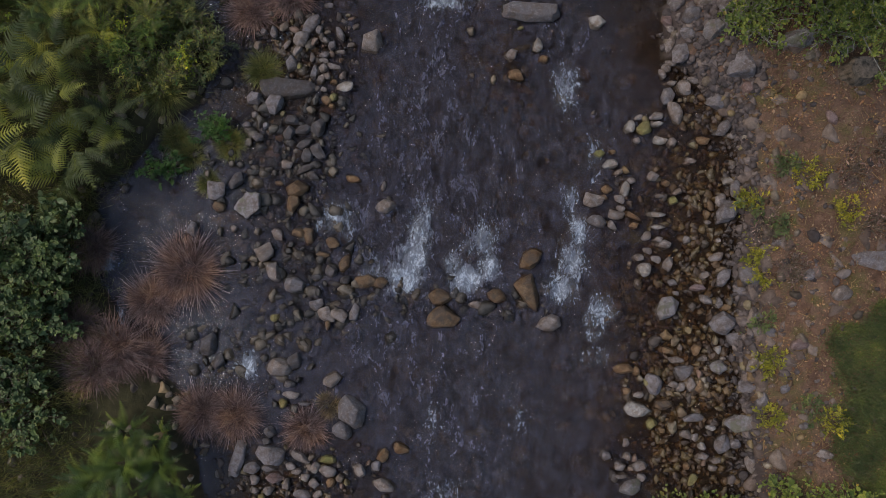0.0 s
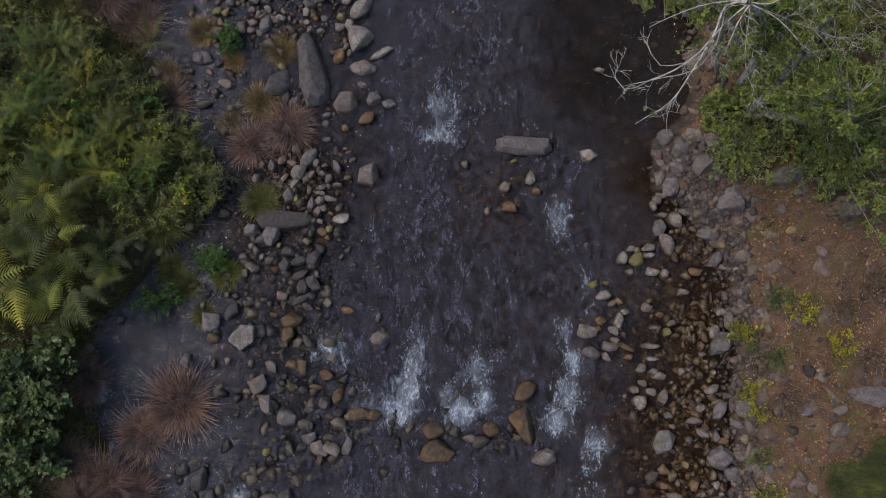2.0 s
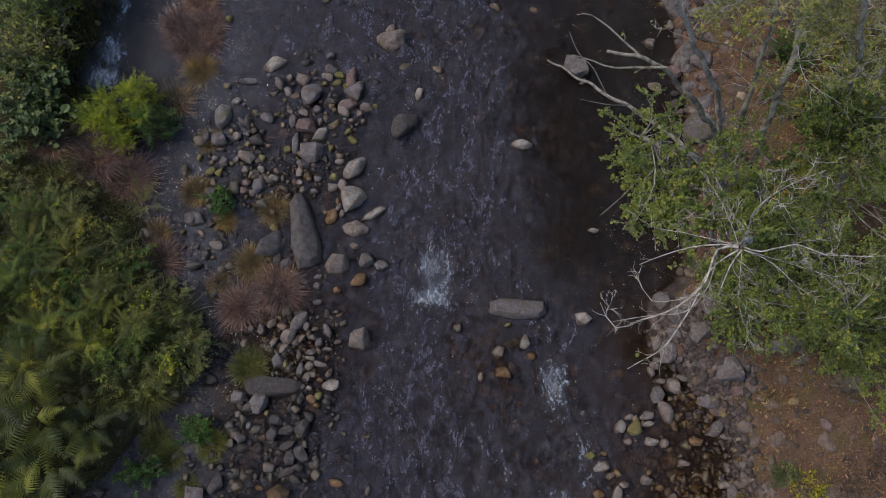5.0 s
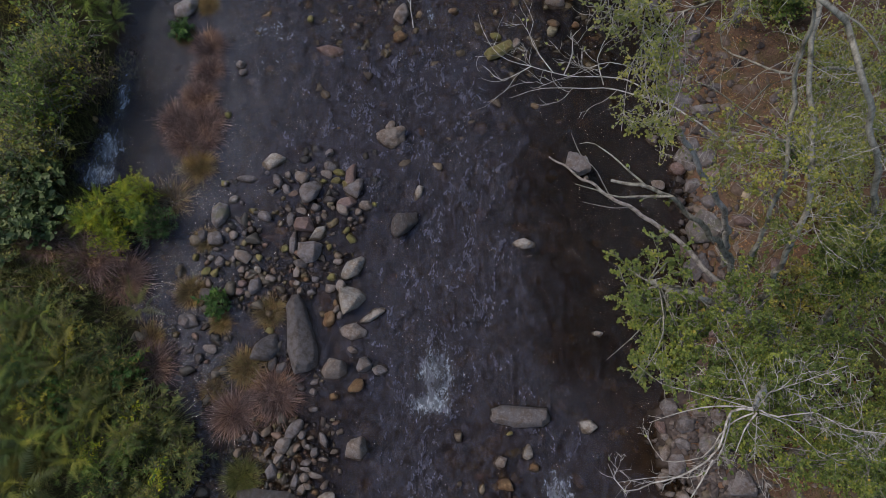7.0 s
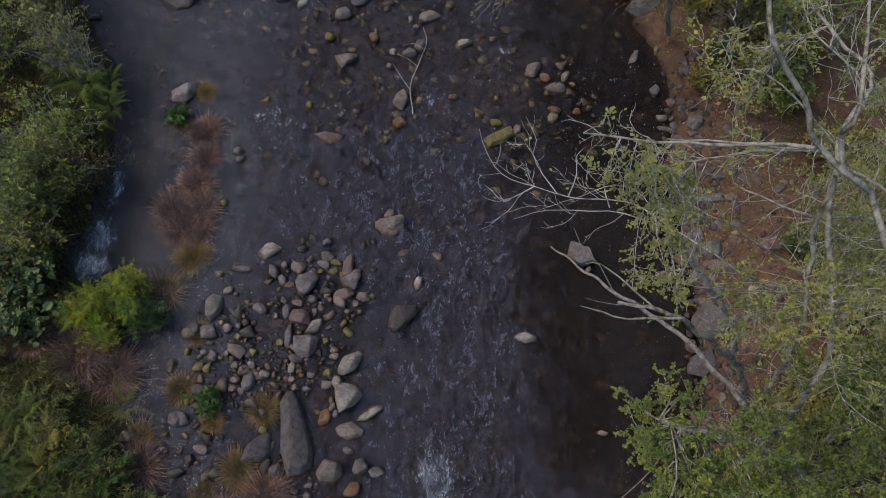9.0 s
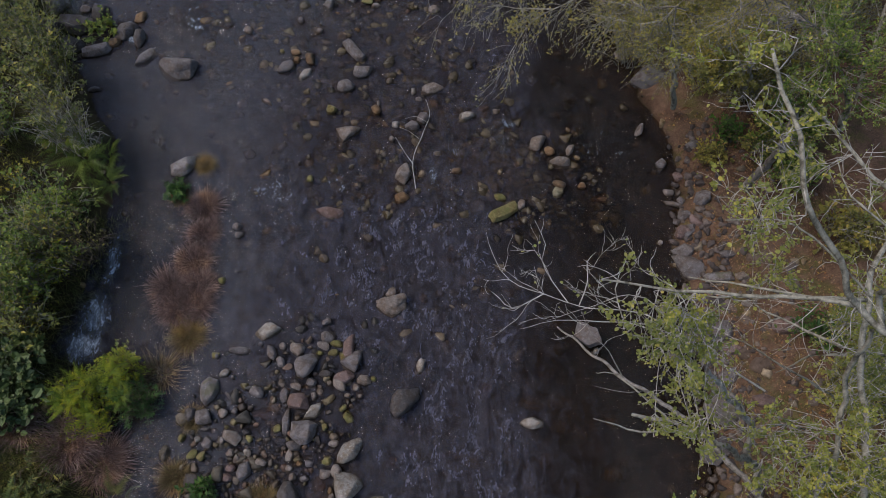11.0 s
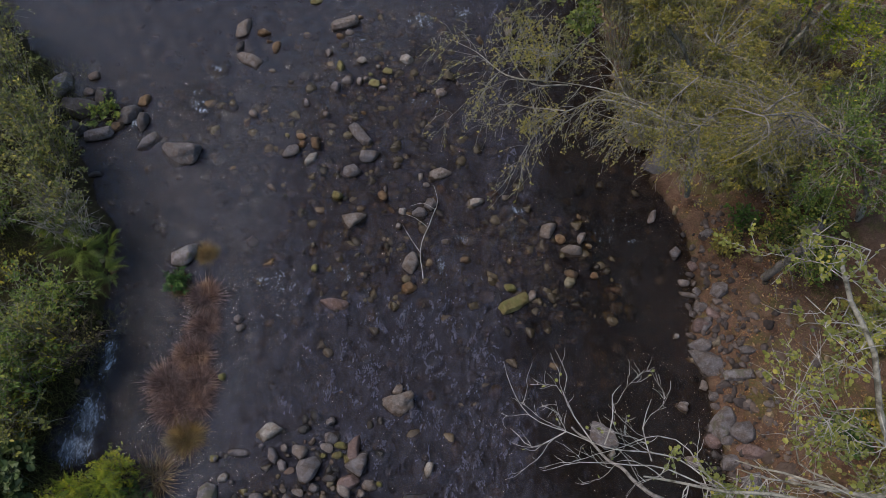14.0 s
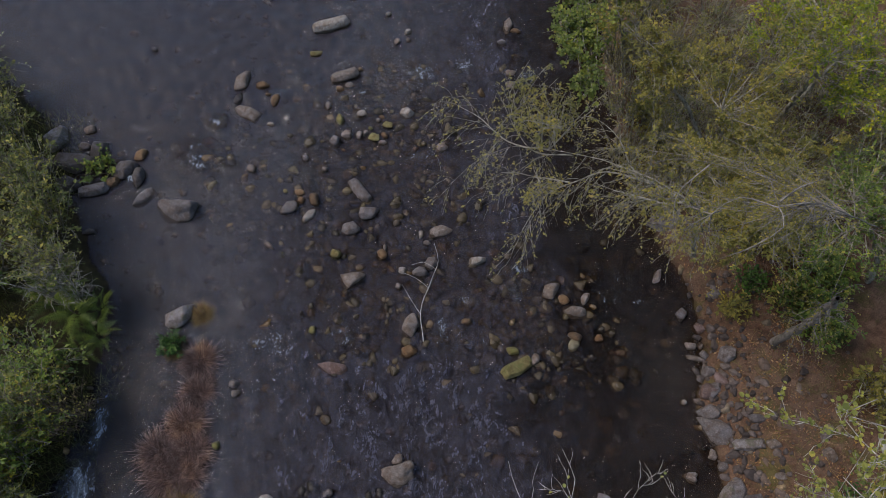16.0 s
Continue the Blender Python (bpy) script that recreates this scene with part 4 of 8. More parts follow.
stones("cobbles along the east shore", [
    (4.11, 2.50, 0.23, 0.14, -10, "w"), (4.34, 2.47, 0.21, 0.17, 0, "t"), (4.92, 2.52, 0.25, 0.17, 0, "o"), (3.69, 2.50, 0.15, 0.14, 0, "t"),
    (2.99, 2.26, 0.21, 0.17, 0, "y"), (4.67, 2.13, 0.23, 0.12, -5, "t"), (3.73, 2.93, 0.19, 0.12, 20, "t"), (3.20, 2.06, 0.29, 0.19, 10, "w"),
    (3.33, 1.92, 0.17, 0.12, 0, "t"), (3.59, 1.79, 0.21, 0.14, 0, "t"), (3.48, 1.61, 0.31, 0.19, 79, "w"), (3.97, 1.85, 0.23, 0.19, 20, "t"),
    (3.14, 1.61, 0.21, 0.19, 0, "o"), (3.07, 1.46, 0.14, 0.10, 0, "o"), (3.35, 1.41, 0.19, 0.16, 0, "t"), (2.88, 1.40, 0.33, 0.23, -10, "t")])
stones("cobbles along the east shore", [
    (2.93, 1.02, 0.31, 0.21, 0, "g"), (3.38, 1.25, 0.17, 0.12, 0, "t"), (3.29, 1.13, 0.27, 0.16, -10, "t"), (3.58, 1.13, 0.37, 0.12, -25, "o"),
    (3.22, 0.94, 0.21, 0.14, -60, "t"), (3.60, 0.94, 0.19, 0.14, 0, "o"), (4.02, 1.15, 0.35, 0.12, 0, "w"), (4.09, 1.49, 0.21, 0.10, 0, "t"),
    (4.06, 0.92, 0.27, 0.10, 0, "w"), (4.33, 1.41, 0.19, 0.17, 0, "y"), (3.89, 1.42, 0.19, 0.19, 0, "ys"), (4.39, 1.56, 0.21, 0.12, 0, "t"),
    (4.21, 1.72, 0.17, 0.12, 0, "o"), (3.71, 0.72, 0.29, 0.27, 0, "ys"), (3.83, 0.76, 0.17, 0.16, 0, "t"), (4.04, 0.68, 0.19, 0.14, 0, "t")])
stones("cobbles along the east shore", [
    (4.16, 0.61, 0.25, 0.19, 0, "t"), (4.58, 0.68, 0.17, 0.14, 89, "t"), (5.35, 1.77, 0.21, 0.14, 0, "w"), (5.43, 2.03, 0.12, 0.12, 0, "t"),
    (4.98, 1.01, 0.14, 0.10, 0, "t"), (5.15, 0.68, 0.12, 0.10, 0, "t")])
stones("cobbles along the east shore", [
    (3.80, 0.14, 0.27, 0.25, 20, "w"), (4.21, 0.22, 0.31, 0.21, 69, "t"), (4.00, 0.32, 0.19, 0.14, 0, "t"), (3.70, 0.37, 0.21, 0.14, 0, "t"),
    (3.85, 0.48, 0.17, 0.12, 0, "t"), (4.20, -0.60, 0.47, 0.35, 59, "gL"), (4.36, -0.29, 0.12, 0.08, 0, "t"), (4.31, -0.09, 0.16, 0.12, 0, "g"),
    (5.12, 0.37, 0.29, 0.16, 20, "t"), (4.88, 0.04, 0.25, 0.14, 20, "t"), (4.77, -0.19, 0.31, 0.14, 0, "r"), (4.92, -0.40, 0.27, 0.18, -30, "t"),
    (4.17, -1.31, 0.23, 0.14, 0, "o"), (4.43, -1.29, 0.18, 0.10, 89, "t"), (4.73, -1.31, 0.21, 0.18, 59, "o"), (4.37, -1.49, 0.27, 0.12, 0, "t")])
stones("cobbles along the east shore", [
    (4.86, -1.47, 0.14, 0.10, 89, "t"), (5.11, -1.31, 0.16, 0.12, 89, "w"), (5.21, -1.47, 0.12, 0.10, 0, "t"), (5.14, -1.62, 0.35, 0.25, -10, "gL"),
    (4.52, -1.69, 0.39, 0.25, 20, "gL"), (3.64, -1.70, 0.20, 0.14, 89, "o"), (3.93, -1.92, 0.36, 0.29, -50, "g"), (3.98, -1.45, 0.21, 0.21, 0, "os"),
    (4.28, -1.92, 0.18, 0.14, 0, "t"), (4.42, -1.97, 0.16, 0.16, 0, "t"), (4.61, -1.92, 0.26, 0.22, 89, "t"), (4.78, -1.97, 0.20, 0.16, 69, "o"),
    (3.67, -2.12, 0.20, 0.14, 0, "t"), (3.44, -2.05, 0.18, 0.14, 0, "o"), (3.67, -2.38, 0.49, 0.26, -10, "wL"), (3.87, -2.63, 0.23, 0.20, 20, "y")])
stones("cobbles along the east shore", [
    (4.13, -2.28, 0.31, 0.20, 0, "b"), (4.26, -2.60, 0.19, 0.14, 0, "os"), (4.69, -2.53, 0.41, 0.16, 10, "g"), (4.51, -2.83, 0.20, 0.16, 0, "t"),
    (4.66, -2.88, 0.16, 0.14, 89, "t"), (4.80, -3.04, 0.14, 0.14, 0, "w"), (4.97, -2.71, 0.20, 0.10, 0, "w"), (3.43, -2.96, 0.14, 0.12, 89, "t"),
    (3.07, -3.20, 0.20, 0.16, 0, "g"), (3.43, -3.21, 0.18, 0.18, 0, "t"), (3.33, -3.38, 0.20, 0.16, 0, "t"), (3.65, -3.38, 0.31, 0.18, 10, "t"),
    (3.33, -3.56, 0.26, 0.10, 0, "t"), (3.70, -3.59, 0.16, 0.14, 0, "t"), (3.53, -3.78, 0.43, 0.30, 10, "gL"), (4.80, -3.22, 0.25, 0.14, 0, "t")])
stones("cobbles along the east shore", [
    (5.03, -3.29, 0.20, 0.12, -20, "t"), (5.00, -3.42, 0.16, 0.12, 0, "t"), (4.52, -3.39, 0.16, 0.14, 59, "o"), (4.62, -3.64, 0.22, 0.14, 69, "y"),
    (4.05, -3.06, 0.19, 0.14, 0, "bs"), (4.20, -3.36, 0.23, 0.16, 0, "bs")])
stones("stones on the east bank", [
    (4.67, 4.77, 0.37, 0.32, 45, "g"), (5.01, 4.48, 0.47, 0.34, 45, "gL"), (5.12, 4.49, 0.26, 0.18, 79, "g"), (5.45, 3.78, 0.52, 0.43, 79, "gL"),
    (5.17, 3.20, 0.39, 0.29, -40, "gL"), (5.26, 2.73, 0.36, 0.23, 20, "g"), (5.44, 2.60, 0.21, 0.15, 0, "t"), (5.31, 1.15, 0.48, 0.35, 49, "gL"),
    (5.21, 1.41, 0.23, 0.19, 89, "t"), (5.24, 0.01, 0.45, 0.25, 69, "gL"), (5.15, -0.45, 0.20, 0.16, 89, "g"), (5.28, -0.55, 0.21, 0.14, 0, "o"),
    (5.23, -0.83, 0.49, 0.41, 0, "gL"), (5.47, -1.11, 0.37, 0.23, 10, "g"), (5.52, -0.24, 0.25, 0.16, 0, "g"), (5.17, -2.99, 0.36, 0.31, 89, "g")])
stones("stones on the east bank", [
    (5.39, -2.99, 0.25, 0.20, 0, "g"), (5.45, -2.63, 0.45, 0.31, -10, "gL"), (5.68, -1.55, 0.30, 0.22, 59, "t"), (5.65, -1.96, 0.37, 0.22, 0, "g"),
    (5.83, -2.24, 0.38, 0.18, 79, "g"), (7.62, 0.36, 0.80, 0.36, -15, "gF"), (7.11, -0.28, 0.33, 0.27, 29, "t"), (6.56, 0.06, 0.25, 0.19, 59, "g"),
    (6.37, 4.18, 0.58, 0.35, 10, "gL"), (6.45, -2.59, 0.19, 0.12, 0, "g"), (5.96, -0.98, 0.20, 0.16, 0, "g"), (6.13, 0.61, 0.24, 0.12, 0, "g"),
    (5.78, -0.69, 0.18, 0.12, 0, "g"), (6.18, -1.95, 0.22, 0.14, 20, "g")])
stones("gravel bar in the middle of the stream", [
    (-2.98, 9.76, 0.43, 0.25, 33, "w"), (-1.84, 9.67, 0.30, 0.25, -31, "g"), (-1.87, 9.95, 0.14, 0.14, 0, "g"), (-3.45, 9.38, 0.40, 0.16, -5, "g"),
    (-3.08, 9.50, 0.11, 0.09, 0, "g"), (-3.69, 8.96, 0.20, 0.16, 22, "w"), (-3.87, 9.27, 0.11, 0.11, 0, "g"), (-3.54, 8.89, 0.09, 0.09, 0, "g"),
    (-2.68, 9.47, 0.17, 0.13, -88, "t"), (-2.39, 9.40, 0.27, 0.25, 0, "t"), (-2.70, 9.18, 0.28, 0.16, -50, "g"), (-2.22, 9.13, 0.48, 0.38, 83, "gL"),
    (-1.92, 9.47, 0.22, 0.16, 0, "t"), (-1.67, 9.52, 0.22, 0.13, 0, "y"), (-1.72, 9.35, 0.20, 0.16, 0, "y"), (-1.98, 9.35, 0.13, 0.11, 0, "y")])
stones("gravel bar in the middle of the stream", [
    (-1.55, 9.29, 0.16, 0.16, 0, "y"), (-1.44, 9.49, 0.43, 0.20, 82, "r"), (-1.34, 9.22, 0.44, 0.31, 48, "gL"), (-1.52, 8.89, 0.38, 0.27, 0, "r"),
    (-2.10, 8.79, 0.20, 0.18, 0, "g"), (-1.85, 8.95, 0.27, 0.16, 0, "d"), (-1.15, 8.86, 0.31, 0.20, -5, "t"), (-0.98, 8.87, 0.13, 0.13, 0, "y"),
    (-1.28, 8.72, 0.16, 0.16, 0, "t"), (-1.43, 8.57, 0.16, 0.09, 0, "t"), (-1.20, 8.56, 0.11, 0.09, 0, "t"), (-1.57, 8.77, 0.30, 0.20, -41, "t"),
    (-0.81, 9.13, 0.29, 0.18, -89, "ds"), (-0.40, 8.48, 0.60, 0.40, 62, "dL"), (-0.12, 9.10, 0.30, 0.16, 57, "w"), (1.13, 8.72, 0.27, 0.27, 0, "os")])
stones("gravel bar in the middle of the stream", [
    (-0.56, 7.44, 0.24, 0.24, 0, "os"), (-2.34, 8.47, 0.47, 0.31, -21, "r"), (-2.56, 8.57, 0.35, 0.16, 83, "g"), (-2.37, 8.71, 0.20, 0.13, 0, "t"),
    (-2.03, 8.28, 0.38, 0.20, 32, "w"), (-2.49, 8.12, 0.47, 0.15, 87, "g"), (-2.13, 7.95, 0.50, 0.42, 22, "gL"), (-2.65, 7.98, 0.18, 0.15, 0, "y"),
    (-2.90, 8.22, 0.55, 0.22, 0, "rs"), (-2.03, 8.57, 0.17, 0.11, -88, "t"), (-1.50, 8.34, 0.15, 0.13, 0, "y"), (-1.39, 8.19, 0.21, 0.18, -89, "y"),
    (-1.80, 8.01, 0.14, 0.11, -88, "y"), (-2.31, 7.70, 0.31, 0.20, -10, "g"), (-2.38, 7.52, 0.21, 0.15, -88, "t"), (-2.21, 7.37, 0.13, 0.11, 0, "o")])
stones("gravel bar in the middle of the stream", [
    (-2.38, 7.29, 0.15, 0.13, 0, "t"), (-2.02, 7.39, 0.15, 0.13, 0, "g"), (-2.32, 7.16, 0.15, 0.15, 0, "t"), (-2.10, 7.13, 0.17, 0.11, 0, "g"),
    (-1.34, 7.60, 0.55, 0.31, 42, "wL"), (-1.62, 7.72, 0.18, 0.13, 21, "t"), (-1.73, 7.41, 0.17, 0.17, 0, "y"), (-1.55, 7.26, 0.25, 0.20, -88, "t"),
    (-1.74, 7.20, 0.17, 0.15, 0, "t"), (-1.35, 6.98, 0.50, 0.48, 0, "wL"), (-0.97, 6.70, 0.50, 0.18, 29, "w"), (-1.29, 6.39, 0.50, 0.30, -10, "tL"),
    (-1.87, 7.06, 0.28, 0.22, 0, "os"), (-1.63, 6.81, 0.15, 0.15, 0, "t"), (-1.73, 6.64, 0.25, 0.19, -88, "o")])
stones("small stones in the shallow water by the tufts", [
    (-3.92, 8.58, 0.52, 0.33, 84, "gL"), (-3.07, 8.61, 0.24, 0.18, 0, "g"), (-3.23, 8.68, 0.18, 0.07, 0, "d"), (-3.98, 8.17, 0.29, 0.26, 0, "g"),
    (-3.55, 8.53, 0.23, 0.09, -50, "d"), (-3.65, 8.23, 0.20, 0.18, 0, "t"), (-3.45, 8.27, 0.13, 0.13, 0, "g"), (-3.96, 7.95, 0.20, 0.07, 0, "g"),
    (-4.03, 7.80, 0.15, 0.13, 0, "w"), (-4.34, 7.80, 0.16, 0.13, -86, "y"), (-3.87, 7.74, 0.25, 0.22, -87, "g"), (-3.44, 7.85, 0.37, 0.26, -59, "t"),
    (-3.60, 7.77, 0.16, 0.09, -87, "g"), (-3.19, 7.91, 0.15, 0.11, 0, "d"), (-3.12, 7.79, 0.13, 0.13, 0, "y"), (-4.10, 7.53, 0.17, 0.17, 0, "y")])
stones("small stones in the shallow water by the tufts", [
    (-3.94, 7.49, 0.18, 0.15, -87, "y"), (-3.43, 7.54, 0.15, 0.15, 0, "t"), (-3.32, 7.45, 0.14, 0.11, -87, "t"), (-3.13, 7.55, 0.13, 0.13, 0, "w"),
    (-2.87, 7.40, 0.20, 0.15, 0, "t"), (-3.41, 7.28, 0.20, 0.15, 0, "r"), (-3.45, 7.14, 0.22, 0.17, 0, "r"), (-3.16, 7.23, 0.33, 0.28, 63, "g"),
    (-4.42, 6.57, 0.32, 0.26, 0, "g"), (-3.15, 6.55, 0.54, 0.50, 0, "gs"), (-2.83, 6.41, 0.15, 0.15, 0, "y")])
stones("big slab and the stones round it", [
    (-2.21, 6.38, 1.32, 0.52, -83, "dS"), (-3.30, 6.49, 0.51, 0.46, 74, "gs"), (-2.85, 6.04, 0.58, 0.45, 31, "dL"), (-2.57, 5.74, 0.25, 0.22, 47, "d"),
    (-2.73, 5.79, 0.24, 0.14, 84, "d"), (-2.35, 5.49, 0.27, 0.14, -33, "d"), (-2.19, 5.40, 0.18, 0.14, -38, "g"), (-1.98, 5.30, 0.18, 0.14, 0, "g"),
    (-1.96, 5.48, 0.14, 0.10, 0, "g"), (-1.94, 5.01, 0.16, 0.08, 0, "g"), (-1.60, 5.68, 0.51, 0.45, 5, "tL"), (-1.20, 5.42, 0.26, 0.24, 0, "o"),
    (-1.04, 5.55, 0.22, 0.20, -88, "os"), (-1.60, 5.22, 0.16, 0.14, 0, "o"), (-1.06, 5.77, 0.28, 0.29, 20, "g"), (-0.76, 5.70, 0.29, 0.22, 0, "g")])
stones("big slab and the stones round it", [
    (-1.29, 6.06, 0.21, 0.14, 0, "t"), (-4.34, 6.60, 0.35, 0.25, 0, "g"), (-4.46, 5.77, 0.20, 0.16, 0, "ds"), (-4.32, 5.91, 0.16, 0.16, 0, "ds"),
    (-4.08, 5.89, 0.20, 0.16, -84, "d"), (-3.89, 6.06, 0.25, 0.16, 0, "t"), (-1.75, 6.61, 0.25, 0.21, -87, "o"), (-1.83, 7.00, 0.32, 0.27, -87, "os"),
    (-1.64, 6.93, 0.15, 0.10, -87, "o"), (-1.54, 6.72, 0.19, 0.15, -87, "g"), (-0.45, 6.69, 0.17, 0.10, 0, "os"), (-3.95, 10.75, 0.17, 0.14, -85, "y"),
    (-0.66, 10.30, 0.52, 0.40, 22, "tL"), (-0.70, 10.54, 0.18, 0.18, 0, "t"), (-1.93, 9.93, 0.13, 0.13, 0, "g"), (-3.89, 9.28, 0.13, 0.11, 0, "y")])
stones("big slab and the stones round it", [
    (2.98, 9.72, 0.51, 0.38, -74, "gL"), (3.14, 9.42, 0.13, 0.13, 0, "w"), (1.92, 8.10, 0.41, 0.21, -5, "wL"), (3.21, 6.38, 0.23, 0.10, 0, "w"),
    (4.56, 9.29, 0.26, 0.18, 0, "t"), (5.26, 8.30, 0.22, 0.15, 0, "g"), (5.23, 9.67, 0.29, 0.20, 0, "g"), (5.00, 9.88, 0.22, 0.18, 0, "g")])
stones("stones of the upper riffle", [
    (-4.54, 18.93, 0.52, 0.29, 81, "t"), (-4.58, 18.43, 0.32, 0.18, 89, "d"), (-4.07, 18.82, 0.29, 0.18, 1, "o"), (-3.91, 18.58, 0.16, 0.10, 1, "o"),
    (-3.73, 18.41, 0.32, 0.18, 88, "o"), (-4.35, 18.06, 0.60, 0.31, -23, "tL"), (-6.19, 18.25, 0.46, 0.36, 1, "rs"), (-5.10, 17.31, 0.43, 0.30, -32, "os"),
    (-6.47, 16.88, 0.28, 0.22, 74, "o"), (-4.05, 16.57, 0.17, 0.17, 1, "t"), (-5.48, 15.53, 0.80, 0.51, -3, "gL"), (-2.21, 19.11, 0.61, 0.26, 20, "tL"),
    (-2.30, 18.77, 0.18, 0.16, 1, "o"), (-2.08, 18.86, 0.21, 0.16, 1, "t"), (-1.87, 19.32, 0.13, 0.11, 1, "o"), (-1.38, 18.54, 0.26, 0.21, 1, "ys")])
stones("stones of the upper riffle", [
    (-2.52, 18.27, 0.20, 0.13, -86, "t"), (-2.24, 17.90, 0.29, 0.18, -86, "y"), (-1.76, 18.07, 0.23, 0.18, 1, "w"), (-1.37, 17.89, 0.10, 0.10, 1, "w"),
    (-1.17, 17.76, 0.23, 0.18, 1, "y"), (-1.45, 17.41, 0.25, 0.23, 1, "y"), (-1.52, 17.68, 0.15, 0.13, 1, "y"), (-2.05, 17.48, 0.23, 0.23, 1, "t"),
    (-1.79, 17.49, 0.22, 0.15, -87, "t"), (-1.32, 18.03, 0.23, 0.21, 1, "os"), (-1.65, 17.55, 0.13, 0.13, 1, "t"), (-2.33, 17.31, 0.25, 0.23, 1, "g"),
    (-1.55, 17.16, 0.33, 0.18, -11, "ts"), (-1.22, 17.48, 0.13, 0.13, 1, "o"), (-1.25, 17.29, 0.20, 0.10, 1, "t"), (-0.77, 18.09, 0.36, 0.26, -11, "w")])
stones("stones of the upper riffle", [
    (0.05, 17.19, 0.25, 0.20, 1, "t"), (-0.07, 16.97, 0.25, 0.25, 1, "os"), (-0.70, 16.72, 0.33, 0.18, 7, "os"), (0.02, 16.55, 0.50, 0.25, 1, "gs"),
    (0.64, 16.60, 0.30, 0.20, 1, "ys"), (-1.69, 16.06, 0.61, 0.24, -52, "gL"), (-1.90, 15.82, 0.49, 0.10, 7, "gs"), (-1.42, 15.54, 0.48, 0.27, 18, "gL"),
    (-1.80, 15.16, 0.36, 0.29, 1, "g"), (-3.15, 15.63, 0.33, 0.27, 13, "g"), (-2.94, 16.00, 0.22, 0.15, 1, "o"), (-2.92, 15.82, 0.17, 0.15, 1, "o"),
    (-2.70, 15.43, 0.35, 0.22, 47, "w"), (-3.25, 16.02, 0.10, 0.10, 1, "y"), (-2.46, 16.59, 0.12, 0.12, 1, "t"), (-2.92, 16.88, 0.20, 0.12, -52, "g")])
stones("stones of the lower riffle", [
    (-0.61, 15.10, 0.26, 0.26, 1, "gs"), (-0.36, 15.03, 0.19, 0.10, -89, "w"), (0.05, 15.12, 0.45, 0.24, 7, "t"), (-0.25, 14.84, 0.17, 0.12, 1, "t"),
    (-0.16, 14.40, 0.32, 0.26, -89, "g"), (-0.36, 14.17, 0.30, 0.23, 1, "g"), (-0.72, 14.21, 0.16, 0.16, 1, "w"), (-0.80, 13.87, 0.14, 0.14, 1, "t"),
    (-1.14, 14.56, 0.21, 0.21, 1, "o"), (-1.09, 14.72, 0.16, 0.09, -88, "t"), (-0.96, 14.28, 0.21, 0.16, 1, "os"), (-2.09, 14.55, 0.23, 0.21, 1, "y"),
    (-1.80, 14.67, 0.21, 0.17, 1, "ys"), (-1.70, 14.02, 0.48, 0.30, 18, "tL"), (0.77, 14.45, 0.36, 0.21, 12, "w"), (-3.22, 14.59, 0.21, 0.17, 1, "ys")])
stones("stones of the lower riffle", [
    (-3.47, 14.76, 0.29, 0.12, -41, "t"), (-2.82, 14.32, 0.24, 0.19, -85, "os"), (-0.52, 13.09, 0.47, 0.34, 82, "tL"), (-0.54, 12.54, 0.29, 0.24, 6, "o"),
    (-0.74, 12.76, 0.22, 0.16, 1, "os"), (-2.42, 12.94, 0.17, 0.13, -85, "y"), (-1.98, 12.17, 0.51, 0.26, -15, "rL"), (-4.98, 13.22, 0.61, 0.38, 42, "gL"),
    (-3.80, 11.86, 0.22, 0.17, 1, "g"), (-3.72, 11.69, 0.17, 0.15, 1, "t"), (1.13, 14.04, 0.32, 0.26, 89, "ys"), (2.23, 13.81, 0.36, 0.25, 60, "t"),
    (2.49, 13.62, 0.21, 0.21, 1, "o"), (2.92, 13.65, 0.28, 0.16, 59, "t"), (2.70, 13.35, 0.47, 0.25, -10, "tL"), (4.41, 14.16, 0.35, 0.14, 66, "t")])
stones("stones of the lower riffle", [
    (4.15, 15.95, 0.27, 0.24, 1, "t"), (1.52, 12.23, 0.60, 0.26, 31, "yL"), (1.44, 12.56, 0.22, 0.16, 1, "y"), (1.00, 12.42, 0.45, 0.38, 1, "gs"),
    (1.86, 12.39, 0.24, 0.16, 78, "t"), (3.11, 12.82, 0.16, 0.16, 1, "o"), (4.58, 11.61, 0.11, 0.11, 1, "w"), (1.04, 11.32, 0.15, 0.13, 1, "ys")])
stones("stones at the foot of the east bank", [
    (4.67, 15.33, 0.73, 0.52, -5, "gL"), (4.78, 13.33, 0.28, 0.21, 74, "g"), (4.87, 12.70, 0.24, 0.18, 21, "t"), (4.92, 12.45, 0.33, 0.10, -10, "t"),
    (5.11, 12.51, 0.20, 0.20, 1, "g"), (5.14, 12.20, 0.18, 0.17, 1, "g"), (4.94, 12.06, 0.17, 0.13, 82, "g"), (5.08, 11.79, 0.30, 0.28, 1, "g"),
    (5.14, 11.04, 0.79, 0.40, -44, "gL"), (4.55, 10.30, 0.19, 0.13, 0, "t")])
